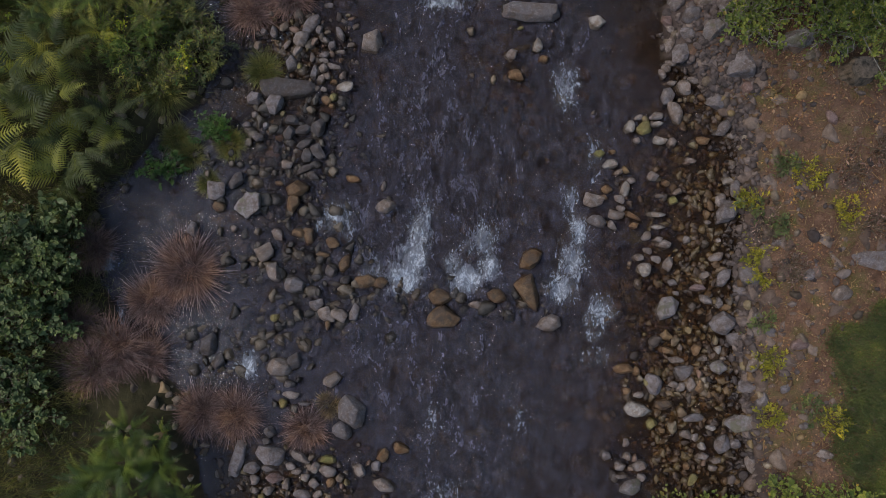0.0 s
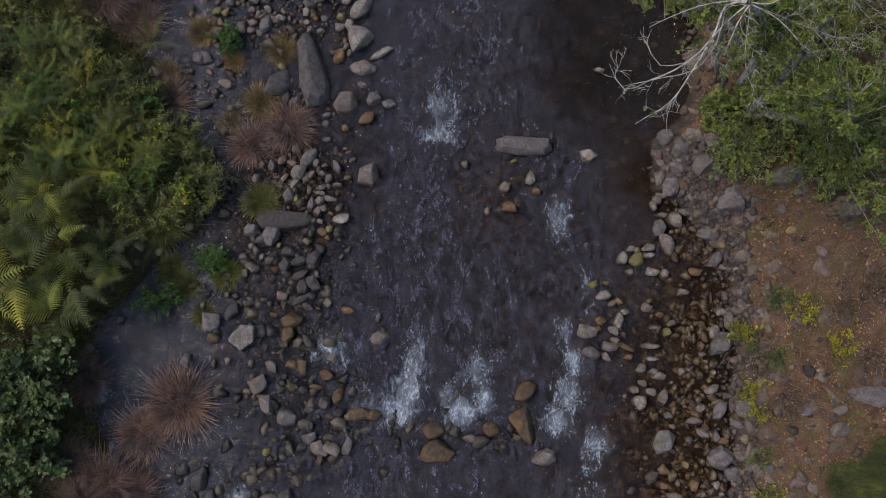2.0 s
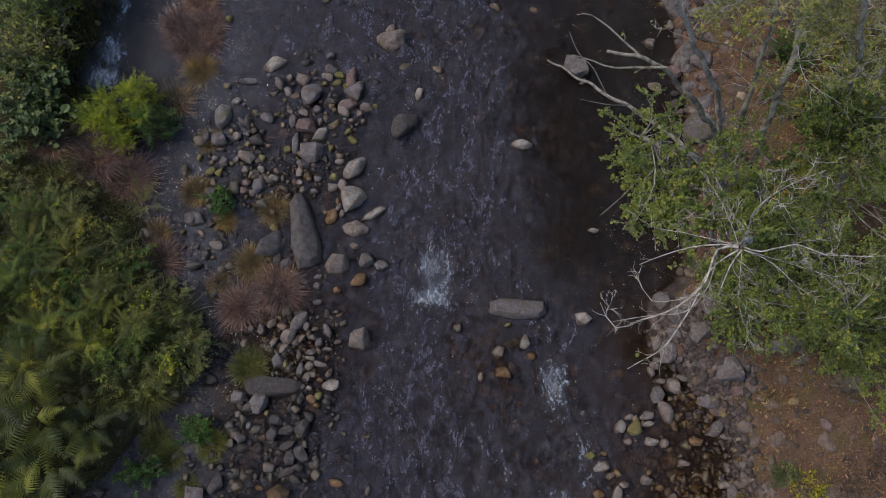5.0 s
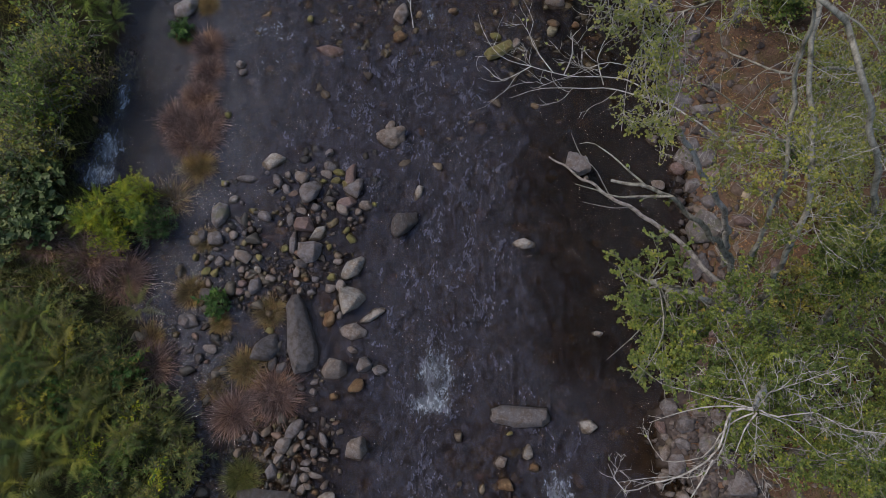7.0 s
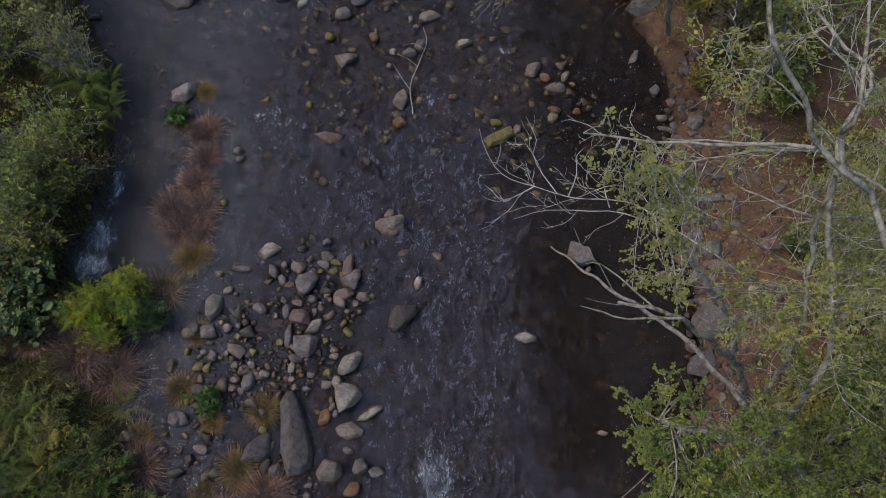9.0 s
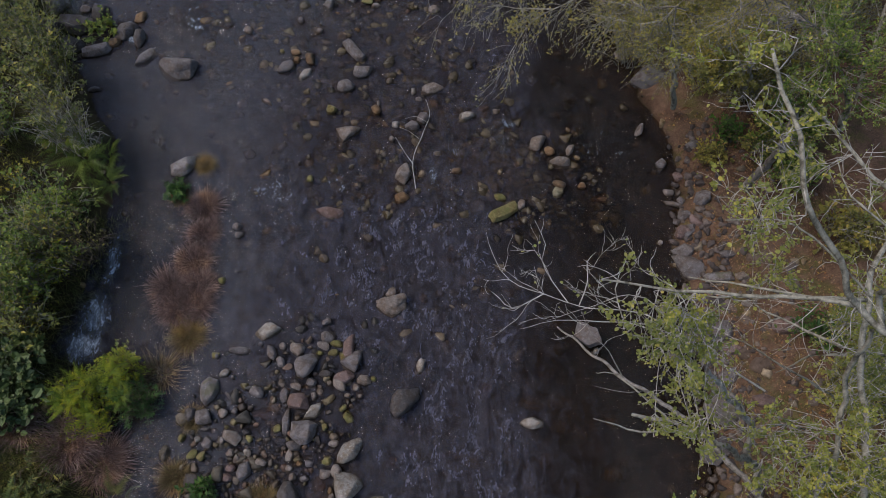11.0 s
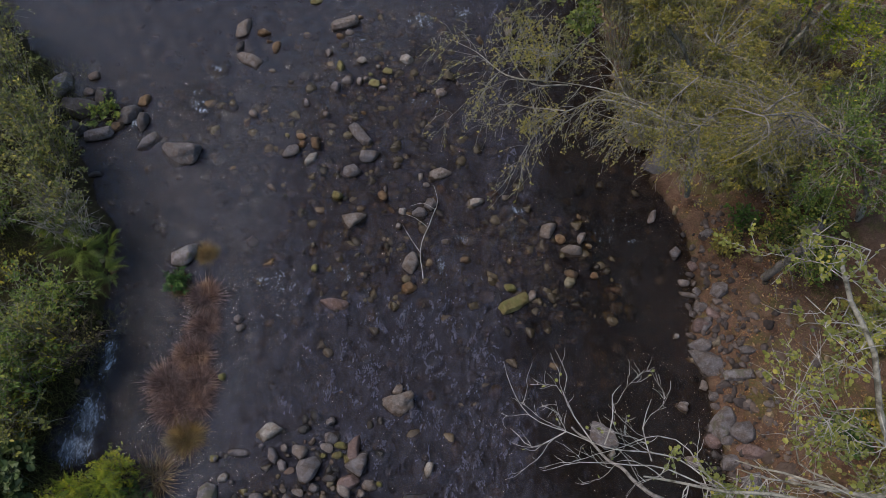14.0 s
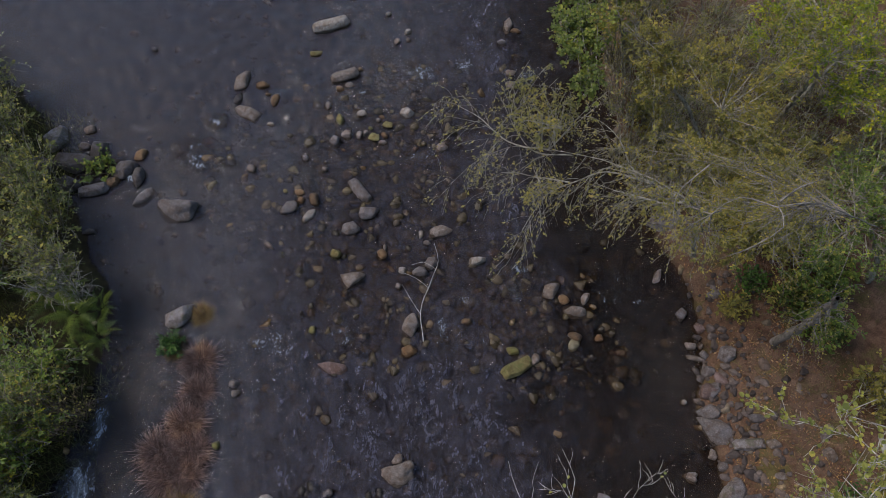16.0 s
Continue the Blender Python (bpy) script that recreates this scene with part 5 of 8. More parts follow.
stones("stones in the quiet water upstream", [
    (-2.65, 20.64, 0.84, 0.30, 17, "wL"), (-2.92, 19.76, 0.26, 0.12, 8, "y"), (-1.27, 21.03, 0.14, 0.10, 1, "w"), (-0.79, 20.50, 0.16, 0.16, 1, "w"),
    (-1.03, 20.18, 0.24, 0.16, -88, "t"), (-1.90, 20.39, 0.14, 0.14, 1, "ys"), (-0.78, 20.23, 0.11, 0.08, 1, "t"), (-6.72, 19.83, 0.13, 0.08, 1, "g"),
    (1.63, 20.72, 0.43, 0.22, 80, "t"), (1.79, 20.55, 0.22, 0.11, 1, "o"), (1.07, 19.33, 0.29, 0.19, 1, "os"), (1.65, 19.29, 0.24, 0.18, 1, "t"),
    (1.64, 18.93, 0.23, 0.21, 1, "t"), (1.45, 20.19, 0.22, 0.13, 1, "g"), (1.78, 19.85, 0.24, 0.13, 1, "ys"), (-7.29, 15.97, 0.59, 0.26, 13, "gL")])
stones("stones in the quiet water upstream", [
    (-6.20, 15.82, 0.50, 0.24, 44, "gL"), (-7.70, 17.52, 0.26, 0.22, 40, "t"), (-7.72, 17.07, 0.29, 0.22, 1, "g"), (-7.19, 15.00, 0.34, 0.12, 7, "d"),
    (-7.98, 16.63, 0.63, 0.32, 1, "dL"), (-8.40, 17.36, 0.53, 0.37, 77, "g"), (4.97, 10.66, 0.17, 0.14, 71, "t"), (5.11, 10.46, 0.24, 0.20, 1, "g"),
    (4.49, 10.27, 0.25, 0.16, -20, "t"), (5.26, 10.07, 0.42, 0.30, 70, "gL"), (5.76, 11.24, 0.36, 0.18, 1, "g"), (5.53, 10.80, 0.47, 0.20, 5, "gL"),
    (5.93, 10.79, 0.23, 0.16, 1, "t"), (5.94, 10.24, 0.21, 0.13, 1, "t")])
stones("dark rocks at the west shore", [
    (-7.85, 16.66, 0.97, 0.55, 7, "dL"), (-7.36, 16.97, 0.48, 0.37, 40, "d"), (-8.38, 17.26, 0.69, 0.50, 76, "dL"), (-6.74, 16.50, 0.49, 0.37, 52, "d"),
    (-7.87, 16.07, 0.61, 0.37, 1, "d"), (-6.42, 16.27, 0.48, 0.27, 73, "d"), (-8.35, 16.43, 0.61, 0.49, 1, "d"), (-5.51, 16.92, 0.50, 0.33, 1, "ds"),
    (-6.95, 16.16, 0.35, 0.24, 26, "b")])



stones("stones at the foot of the east bank", [
    (5.11, 12.17, 0.28, 0.24, 10, "g"), (5.04, 11.78, 0.32, 0.28, 40, "r"), (4.98, 11.40, 0.42, 0.30, -10, "g"), (5.17, 9.93, 0.56, 0.38, 80, "gL"), (5.47, 9.78, 0.42, 0.36, 20, "gL"), (5.57, 9.45, 0.48, 0.30, -15, "r"),
    (5.22, 9.25, 0.34, 0.30, 30, "g"), (5.36, 8.40, 0.66, 0.58, 60, "gL"), (6.02, 8.46, 0.46, 0.28, -10, "r"), (6.62, 9.8, 0.64, 0.36, 5, "rL"), (5.5, 8.95, 0.38, 0.26, 50, "g"), (5.1, 7.6, 0.5, 0.4, 20, "gL"), (5.39, 13.66, 0.24, 0.2, 0, "g")])
scatter("dark stones of the west riffle", 31, 190, [(-2.6, 1.5, 0.9, 1.5, 1.0), (-2.2, 2.7, 0.7, 0.8, 0.6), (-1.9, 0.1, 0.8, 0.8, 0.7), (-3.7, -1.5, 0.8, 0.6, 0.4), (-3.7, 1.6, 0.5, 0.8, 0.2), (-2.6, -2.0, 0.4, 0.5, 0.15)], (0.11, 0.36),
        ("d", "d", "b", "ds", "ds", "g", "bs", "t", "ds"), SHALLOW_GRAVEL)
scatter("gravel bar in the middle of the stream", 32, 170, [(-2.1, 8.5, 0.8, 1.1, 1.0), (-3.5, 7.7, 0.8, 0.9, 0.6), (-2.3, 7.3, 0.7, 0.5, 0.5), (-2.3, 5.6, 0.6, 0.3, 0.2), (-4.2, 6.2, 0.5, 0.5, 0.1)], (0.09, 0.30), ("t", "g", "r", "g", "y", "ts", "gs", "d"), BAR_GRAVEL)
scatter("gravel bar below the large slab", 33, 90, [(-2.2, 4.1, 0.75, 0.75, 1.0), (-2.3, 3.3, 0.6, 0.5, 0.5), (-2.2, -3.6, 1.3, 0.6, 1.0)], (0.07, 0.25), ("t", "g", "g", "r", "o", "d"), BAR_GRAVEL)
scatter("cobbles along the east shore", 34, 120, [(4.1, 1.0, 1.1, 2.0, 1.0), (4.2, -2.6, 1.0, 1.7, 0.9), (4.6, 3.3, 0.5, 0.9, 0.35), (4.0, -1.0, 0.9, 0.7, 0.3)], (0.09, 0.25), ("t", "w", "o", "os", "ys", "os", "bs", "t", "os", "bs"), AMBER_GRAVEL)
scatter("stones on the east bank", 35, 230, [(5.52, -1.2, 0.24, 3.2, 1.0), (5.55, 1.8, 0.24, 1.2, 0.5), (4.9, 4.2, 0.5, 0.9, 0.6), (5.35, 2.9, 0.35, 0.6, 0.3)], (0.10, 0.40), ("g", "g", "r", "g", "t"), BANK_GRAVEL)
scatter("stones on the east bank", 36, 45, [(6.9, 0.3, 1.1, 3.5, 1.0), (6.0, 9.6, 0.9, 2.8, 0.7)], (0.10, 0.34), ("g", "r", "t"), BANK_GRAVEL)
scatter("stones at the foot of the east bank", 37, 60, [(5.25, 8.4, 0.3, 2.3, 1.0), (5.2, 12.0, 0.3, 1.1, 0.4)], (0.18, 0.62), ("g", "g", "r"), BANK_GRAVEL)
scatter("stones of the riffles", 38, 150, [(-0.6, 14.2, 2.4, 1.7, 1.0), (-1.0, 17.6, 1.8, 1.6, 0.7), (2.3, 13.3, 1.2, 0.8, 0.4), (1.4, 3.7, 1.0, 0.9, 0.4), (2.4, 2.6, 0.9, 0.8, 0.25), (-4.2, 17.0, 1.2, 1.2, 0.3)], (0.10, 0.34), ("bs", "ys", "ts", "gs", "ts", "b", "gs", "ds"), BED_GRAVEL)


def gravel(name, mat, n, spots, size, label, sink=0.3, flat=0.6, level=None):
    """A sheet of loose pebbles; spots: x, y, reach x, reach y, weight."""
    r = np.random.default_rng(len(name) + n)
    me0 = GRIT[0]
    base = np.empty(len(me0.vertices) * 3, np.float32)
    me0.vertices.foreach_get("co", base)
    shapes = []
    for s in GRIT:
        v = np.empty(len(s.vertices) * 3, np.float32)
        s.vertices.foreach_get("co", v)
        shapes.append(v.reshape(-1, 3))
    tri = np.empty(len(me0.polygons) * 3, np.int32)
    me0.loops.foreach_get("vertex_index", tri)
    tri = tri.reshape(-1, 3)
    wts = np.array([s[4] for s in spots], float)
    pick = r.choice(len(spots), n, p=wts / wts.sum())
    sp = np.array(spots)[pick]
    x = sp[:, 0] + sp[:, 2] * np.clip(r.normal(size=n) * 0.65, -1.9, 1.9)
    y = sp[:, 1] + sp[:, 3] * r.uniform(-1.05, 1.05, n)
    z = land(x, y)
    if level is not None:
        z = np.maximum(z, level + r.normal(size=n) * 0.03)
    rad = np.minimum(size * np.exp(r.normal(size=n) * 0.42) / 2, size * 0.8)
    a = r.uniform(0, math.pi, n)
    asp = r.uniform(0.6, 0.95, n)
    vs, fs, at = [], [], 0
    for i in range(n):
        v = shapes[i % 6] * np.array([rad[i], rad[i] * asp[i], rad[i] * flat])
        c, s = math.cos(a[i]), math.sin(a[i])
        vs.append(np.stack([v[:, 0] * c - v[:, 1] * s + x[i], v[:, 0] * s + v[:, 1] * c + y[i], v[:, 2] + z[i] + rad[i] * flat * (1 - 2 * sink)], -1))
        fs.append(tri + at)
        at += len(v)
    return thing(name, poly_mesh(name, np.concatenate(vs), np.concatenate(fs)), mat, label, "gravel", kind="stuff")


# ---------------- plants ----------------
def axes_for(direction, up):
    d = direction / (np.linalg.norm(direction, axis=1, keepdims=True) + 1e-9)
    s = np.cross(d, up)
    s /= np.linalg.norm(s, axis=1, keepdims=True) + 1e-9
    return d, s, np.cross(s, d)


def leaf_mesh(name, place, direction, length, width, r, fold=0.25, up=None, rounded=False):
    """Leaves as two folded halves each, at the places given, pointing along direction."""
    n = len(place)
    if up is None:
        up = np.array([0, 0, 1.0]) + r.normal(size=(n, 3)) * 0.45
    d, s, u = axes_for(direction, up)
    L, Wd = np.asarray(length).reshape(-1, 1) * np.ones((n, 1)), np.asarray(width).reshape(-1, 1) * np.ones((n, 1))
    f = Wd * fold
    a, t = place, place + d * L
    if rounded:
        p1, p2 = 0.28, 0.74
        v = np.stack([a, a + d * L * p1 + s * Wd * 0.46 + u * f, a + d * L * p2 + s * Wd * 0.40 + u * f, t,
                      a + d * L * p2 - s * Wd * 0.40 + u * f, a + d * L * p1 - s * Wd * 0.46 + u * f], 1).reshape(-1, 3)
        i = np.arange(n)[:, None] * 6
        faces = np.concatenate([i + np.array([[0, 1, 2, 3]]), i + np.array([[0, 3, 4, 5]])])
        return poly_mesh(name, v, faces, False)
    v = np.stack([a, a + d * L * 0.45 + s * Wd * 0.5 + u * f, t, a + d * L * 0.45 - s * Wd * 0.5 + u * f], 1).reshape(-1, 3)
    i = np.arange(n)[:, None] * 4
    faces = np.concatenate([i + np.array([[0, 1, 2]]), i + np.array([[0, 2, 3]])])
    return poly_mesh(name, v, faces, False)


def blade_mesh(name, root, lean, length, width, droop, r, segs=3, wild=0.0):
    """Grass or rush blades: thin arching strips. lean: their first direction."""
    n = len(root)
    d = lean / np.linalg.norm(lean, axis=1, keepdims=True)
    flow = r.normal(size=(n, 3)) * np.array([1, 1, 0.3]) * wild
    side = np.cross(d, np.array([0, 0, 1.0]) + r.normal(size=(n, 3)) * 0.3)
    side /= np.linalg.norm(side, axis=1, keepdims=True)
    flat = d.copy()
    flat[:, 2] = 0
    rows = []
    for k in range(segs + 1):
        t = k / segs
        p = root + d * (length * t)[:, None] + flat * (length * droop * t * t * 0.5)[:, None]
        p = p + flow * (length * t * t)[:, None]
        p[:, 2] -= length * droop * t * t * 0.55
        w = (width * (1 - t * 0.85))[:, None] / 2
        rows += [p - side * w, p + side * w]
    v = np.stack(rows, 1).reshape(-1, 3)
    i = np.arange(n)[:, None] * (2 * segs + 2)
    faces = np.concatenate([i + np.array([[2 * k, 2 * k + 1, 2 * k + 3, 2 * k + 2]]) for k in range(segs)])
    return poly_mesh(name, v, faces, False)


def tube_mesh(name, tubes, sides=6):
    """Round tapered stems: each a line of points with a radius at each."""
    vs, fs, at = [], [], 0
    ang = np.arange(sides) * 2 * math.pi / sides
    for pts, rad in tubes:
        p = np.asarray(pts, float)
        t = np.gradient(p, axis=0)
        t /= np.linalg.norm(t, axis=1, keepdims=True) + 1e-9
        ref = np.where(np.abs(t[:, 2:3]) > 0.9, np.array([[1.0, 0, 0]]), np.array([[0, 0, 1.0]]))
        s = np.cross(t, ref)
        s /= np.linalg.norm(s, axis=1, keepdims=True) + 1e-9
        u = np.cross(s, t)
        ring = p[:, None] + np.asarray(rad)[:, None, None] * (np.cos(ang)[None, :, None] * s[:, None] + np.sin(ang)[None, :, None] * u[:, None])
        vs.append(ring.reshape(-1, 3))
        k = len(p)
        i = np.arange(k - 1)[:, None] * sides
        j = np.arange(sides)[None]
        f = np.stack([i + j, i + (j + 1) % sides, i + sides + (j + 1) % sides, i + sides + j], -1).reshape(-1, 4)
        fs.append(f + at)
        at += k * sides
    return poly_mesh(name, np.concatenate(vs), np.concatenate(fs))


def smooth_line(pts, step=0.12):
    """A rounded line through the points, about one point every step."""
    p = np.asarray(pts, float)
    q = np.vstack([2 * p[0] - p[1], p, 2 * p[-1] - p[-2]])
    out = []
    for i in range(1, len(q) - 2):
        n = max(2, int(np.linalg.norm(q[i + 1] - q[i]) / step))
        for t in np.arange(n) / n:
            a, b_, c, d = q[i - 1], q[i], q[i + 1], q[i + 2]
            out.append(0.5 * (2 * b_ + (c - a) * t + (2 * a - 5 * b_ + 4 * c - d) * t * t + (3 * b_ - a - 3 * c + d) * t ** 3))
    out.append(p[-1])
    return np.array(out)


def twigs(lines_, r, per_metre, length, angle, taper, levels, droop=0.0, rise=0.0, sweep=(0, 0, 0)):
    """Side shoots along lines of (points, radii), and shoots on those. Returns the new tubes."""
    made, last = [], lines_
    for lv in range(levels):
        fresh = []
        for p, rad in last:
            seg = np.linalg.norm(np.diff(p, axis=0), axis=1)
            total = seg.sum()
            n = r.poisson(per_metre * (1 + 0.8 * lv) * total)
            for _ in range(n):
                u = 0.2 + 0.8 * r.random()
                i = min(len(p) - 2, int(u * (len(p) - 1)))
                t = p[i + 1] - p[i]
                t = t / (np.linalg.norm(t) + 1e-9)
                o = r.normal(size=3)
                o -= t * o.dot(t)
                o /= np.linalg.norm(o) + 1e-9
                a = angle * (0.6 + 0.8 * r.random())
                d = t * math.cos(a) + o * math.sin(a)
                d[2] += rise
                ln = length * (0.55 ** lv) * (0.4 + 0.9 * r.random()) * (1.15 - 0.6 * u)
                k = 7
                q = [p[i]]
                for j in range(k):
                    d = d + r.normal(size=3) * 0.21
                    d[2] -= droop
                    d = d + np.array(sweep)
                    d /= np.linalg.norm(d)
                    q.append(q[-1] + d * ln / k)
                r0 = min(rad[i] * 0.6, taper * (0.55 ** lv))
                fresh.append((np.array(q), np.linspace(max(r0, 0.0025), 0.0011, k + 1)))
        made += fresh
        last = fresh
    return made


def limb_tubes(rows):
    out = []
    for r0, r1, pts in rows:
        p = smooth_line(pts)
        u = np.cumsum(np.r_[0, np.linalg.norm(np.diff(p, axis=0), axis=1)])
        knot = min(0.02, r0 * 0.55) * np.minimum(1, u / 0.3) * np.minimum(1, (u[-1] - u) / 0.3)
        p = p + knot[:, None] * np.stack([np.sin(7.1 * u + 9 * r0 + p[0, 0]) + 0.5 * np.sin(13 * u), np.sin(8.3 * u + 4 * p[0, 1]) + 0.5 * np.sin(15 * u), 0.6 * np.sin(6.4 * u + 2 * p[0, 2])], -1)
        out.append((p, r1 + (r0 - r1) * np.linspace(1, 0, len(p)) ** 0.8))
    return out


def tree(name, seed, label, foot, limbs, bark, leaf, leaves, leaf_size, per_metre=3.0, length=0.8, levels=2, droop=0.02, rise=0.02, clumps=(), rounded=True, sweep=(0, 0, 0), thick=0.012, twig_bark=None, bare=1.0):
    """A tree: trunk and limbs, twigs, and leaves at the twigs' ends. clumps: x, y, z, reach of boughs full of leaves."""
    r = np.random.default_rng(seed)
    root = empty(name, foot, label, "tree")
    mains = limb_tubes(limbs)
    tw = twigs(mains, r, per_metre, length, 0.85, thick, levels, droop, rise, sweep)
    extra = []
    wood = np.concatenate([p for p, _ in mains])
    for cx, cy, cz, cr in clumps:
        for _ in range(7 if cz < 6.5 else 4 if cr > 0.27 else 2):
            e = np.array([cx, cy, cz]) + r.normal(size=3) * cr * np.array([0.6, 0.6, 0.35])
            near = np.linalg.norm((wood - np.array([cx, cy, cz - 0.3])) * np.array([1, 1, 0.8]), axis=1)
            s = wood[np.argsort(near)[int(r.integers(3))]]
            m_ = (s + e) / 2 + r.normal(size=3) * 0.1
            p = smooth_line([s, m_, e], 0.15)
            extra.append((p, np.linspace(min(0.014, thick), 0.0025, len(p))))
    tw2 = twigs(extra, r, 6.0, 0.45, 0.9, min(0.006, thick * 0.6), 2, droop, rise) if extra else []
    origin = np.array(foot)
    def shift(ts):
        return [(p - origin, rad) for p, rad in ts]
    for i, one in enumerate(mains):
        nm = "limb" if i else "trunk"
        thing(nm, tube_mesh(nm, shift([one]), 8), bark, parent=root)
    thing("twig", tube_mesh("twig", shift(tw + extra + tw2), 4), twig_bark or bark, kind="stuff", parent=root)
    src = [(p, w) for ts, w in ((tw, bare), (tw2, 1.6)) for p, _ in ts]
    if leaves and src:
        wt = np.array([len(p) * w for p, w in src])
        pick = r.choice(len(src), leaves, p=wt / wt.sum())
        place, direc = np.empty((leaves, 3)), np.empty((leaves, 3))
        for i, k in enumerate(pick):
            p = src[k][0]
            j = min(len(p) - 2, int((0.25 + 0.75 * r.random()) * (len(p) - 1)))
            place[i] = p[j] + (p[j + 1] - p[j]) * r.random()
            direc[i] = (p[j + 1] - p[j]) / (np.linalg.norm(p[j + 1] - p[j]) + 1e-9) * 0.6 + r.normal(size=3) * 0.55
        direc[:, 2] *= 0.5
        sz = leaf_size * np.exp(r.normal(size=leaves) * 0.28)
        thing("crown", leaf_mesh("crown", place - origin + r.normal(size=(leaves, 3)) * 0.01, direc, sz, sz * (0.85 if rounded else 0.5), r, 0.12, rounded=rounded), leaf, kind="stuff", parent=root)
    return root


def tuft_mesh(name, seed, n, length, spread, width, droop=0.5):
    r = np.random.default_rng(seed)
    a = r.uniform(0, 2 * math.pi, n)
    rr = spread * np.sqrt(r.random(n))
    root = np.stack([np.cos(a) * rr, np.sin(a) * rr, np.zeros(n)], -1)
    out = 0.1 + 0.75 * rr / spread + r.normal(size=n) * 0.4
    lean = np.stack([np.cos(a) * out, np.sin(a) * out, np.ones(n)], -1) + r.normal(size=(n, 3)) * 0.42
    return blade_mesh(name, root, lean, length * (0.5 + 0.5 * r.random(n) ** 1.3), np.full(n, width), droop * (0.5 + r.random(n)), r, 4, 0.15)


def tufts(label, mat, rows, seed, group="dry tufts in the stream", density=1.0, name="grass_tuft"):
    """Rows of x, y, reach across, height: tufts of rush or grass."""
    for i, (x, y, w, h) in enumerate(rows):
        n = int((750 + 1400 * w) * density)
        ob = thing(name, tuft_mesh(name, seed + i, n, max(h, w * 0.52) * 0.88, w * 0.26, 0.011, 0.5), mat, label, "grass tuft", group)
        ob.location = (x, y, float(max(land(x, y), -0.05)))


def frond_mesh(name, seed, length=1.0, pairs=16, wide=0.47, slim=0.86, teeth=4):
    """One fern frond along x, arching, with notched leaflets on both sides that droop at their tips."""
    r = np.random.default_rng(seed)
    vs, fs = [], []
    def quad(a, b_, c, d):
        i = len(vs)
        vs.extend([a, b_, c, d])
        fs.append((i, i + 1, i + 2, i + 3))
    def spine(t):
        return np.array([length * t, 0.04 * length * math.sin(4 * t + seed), 0.42 * length * (t - 1.25 * t * t)])
    for k in range(8):
        a, b_ = spine(k / 8), spine((k + 1) / 8)
        o = np.array([0, 0.006, 0])
        quad(a - o, a + o, b_ + o * 0.8, b_ - o * 0.8)
    step = 0.86 * length / pairs
    for k in range(pairs):
        t = 0.12 + 0.86 * k / pairs
        ln = wide * length * min(1.0, 0.55 + 3.2 * (t - 0.12)) * (1.02 - t) ** 0.75 * r.uniform(0.85, 1.1) * 0.72
        for side in (-1, 1):
            p = spine(t)
            d = np.array([0.5, side, 0.10 + r.normal() * 0.14])
            d /= np.linalg.norm(d)
            ax = np.array([1.0, -side * 0.4, 0.12 * r.normal()])
            w0 = step * 0.47 * slim
            for j in range(teeth):
                u0, u1 = j / teeth, (j + 1) / teeth
                a, b_ = p + d * ln * u0, p + d * ln * u1
                a = a - np.array([0, 0, 0.35 * ln * u0 * u0])
                b_ = b_ - np.array([0, 0, 0.35 * ln * u1 * u1])
                k0, k1 = w0 * (1 - u0 * 0.8), w0 * (1 - u1 * 0.8) * 0.72
                quad(a - ax * k0, a + ax * k0, b_ + ax * k1, b_ - ax * k1)
    return poly_mesh(name, np.array(vs), np.array(fs), False)


FRONDS = [frond_mesh("frond", 60 + i) for i in range(4)]
FEATHERS = [frond_mesh("feather", 80 + i, pairs=15, wide=0.38, slim=0.6, teeth=3) for i in range(4)]


def fern(x, y, size, count, seed, mat, label, height=0.35, upright=19, feathery=False):
    """A fern: fronds out of one crown. height: where they part above the ground; upright: how steeply they rise."""
    r = np.random.default_rng(seed)
    z = float(max(land(x, y), 0))
    root = empty("fern", (x, y, z), label, "fern", "ferns of the west bank")
    for i in range(count):
        key = ("feather" if feathery else "frond", i % 4, mat.name)
        if key not in MADE:
            c = (FEATHERS if feathery else FRONDS)[i % 4].copy()
            c.materials.append(mat)
            MADE[key] = c
        ob = new("frond", MADE[key])
        ob.parent = root
        a = 2 * math.pi * (i + r.random() * 0.9) / count
        s = size * (0.6 + 0.55 * r.random())
        out = 0.22 * size * r.random()
        ob.matrix_basis = pose(out * math.cos(a), out * math.sin(a), height * (0.45 + 0.75 * r.random()), r.normal() * 14, -upright * (0.4 + 1.2 * r.random()), math.degrees(a)) @ Matrix.Diagonal((s, s, s, 1))
    return root


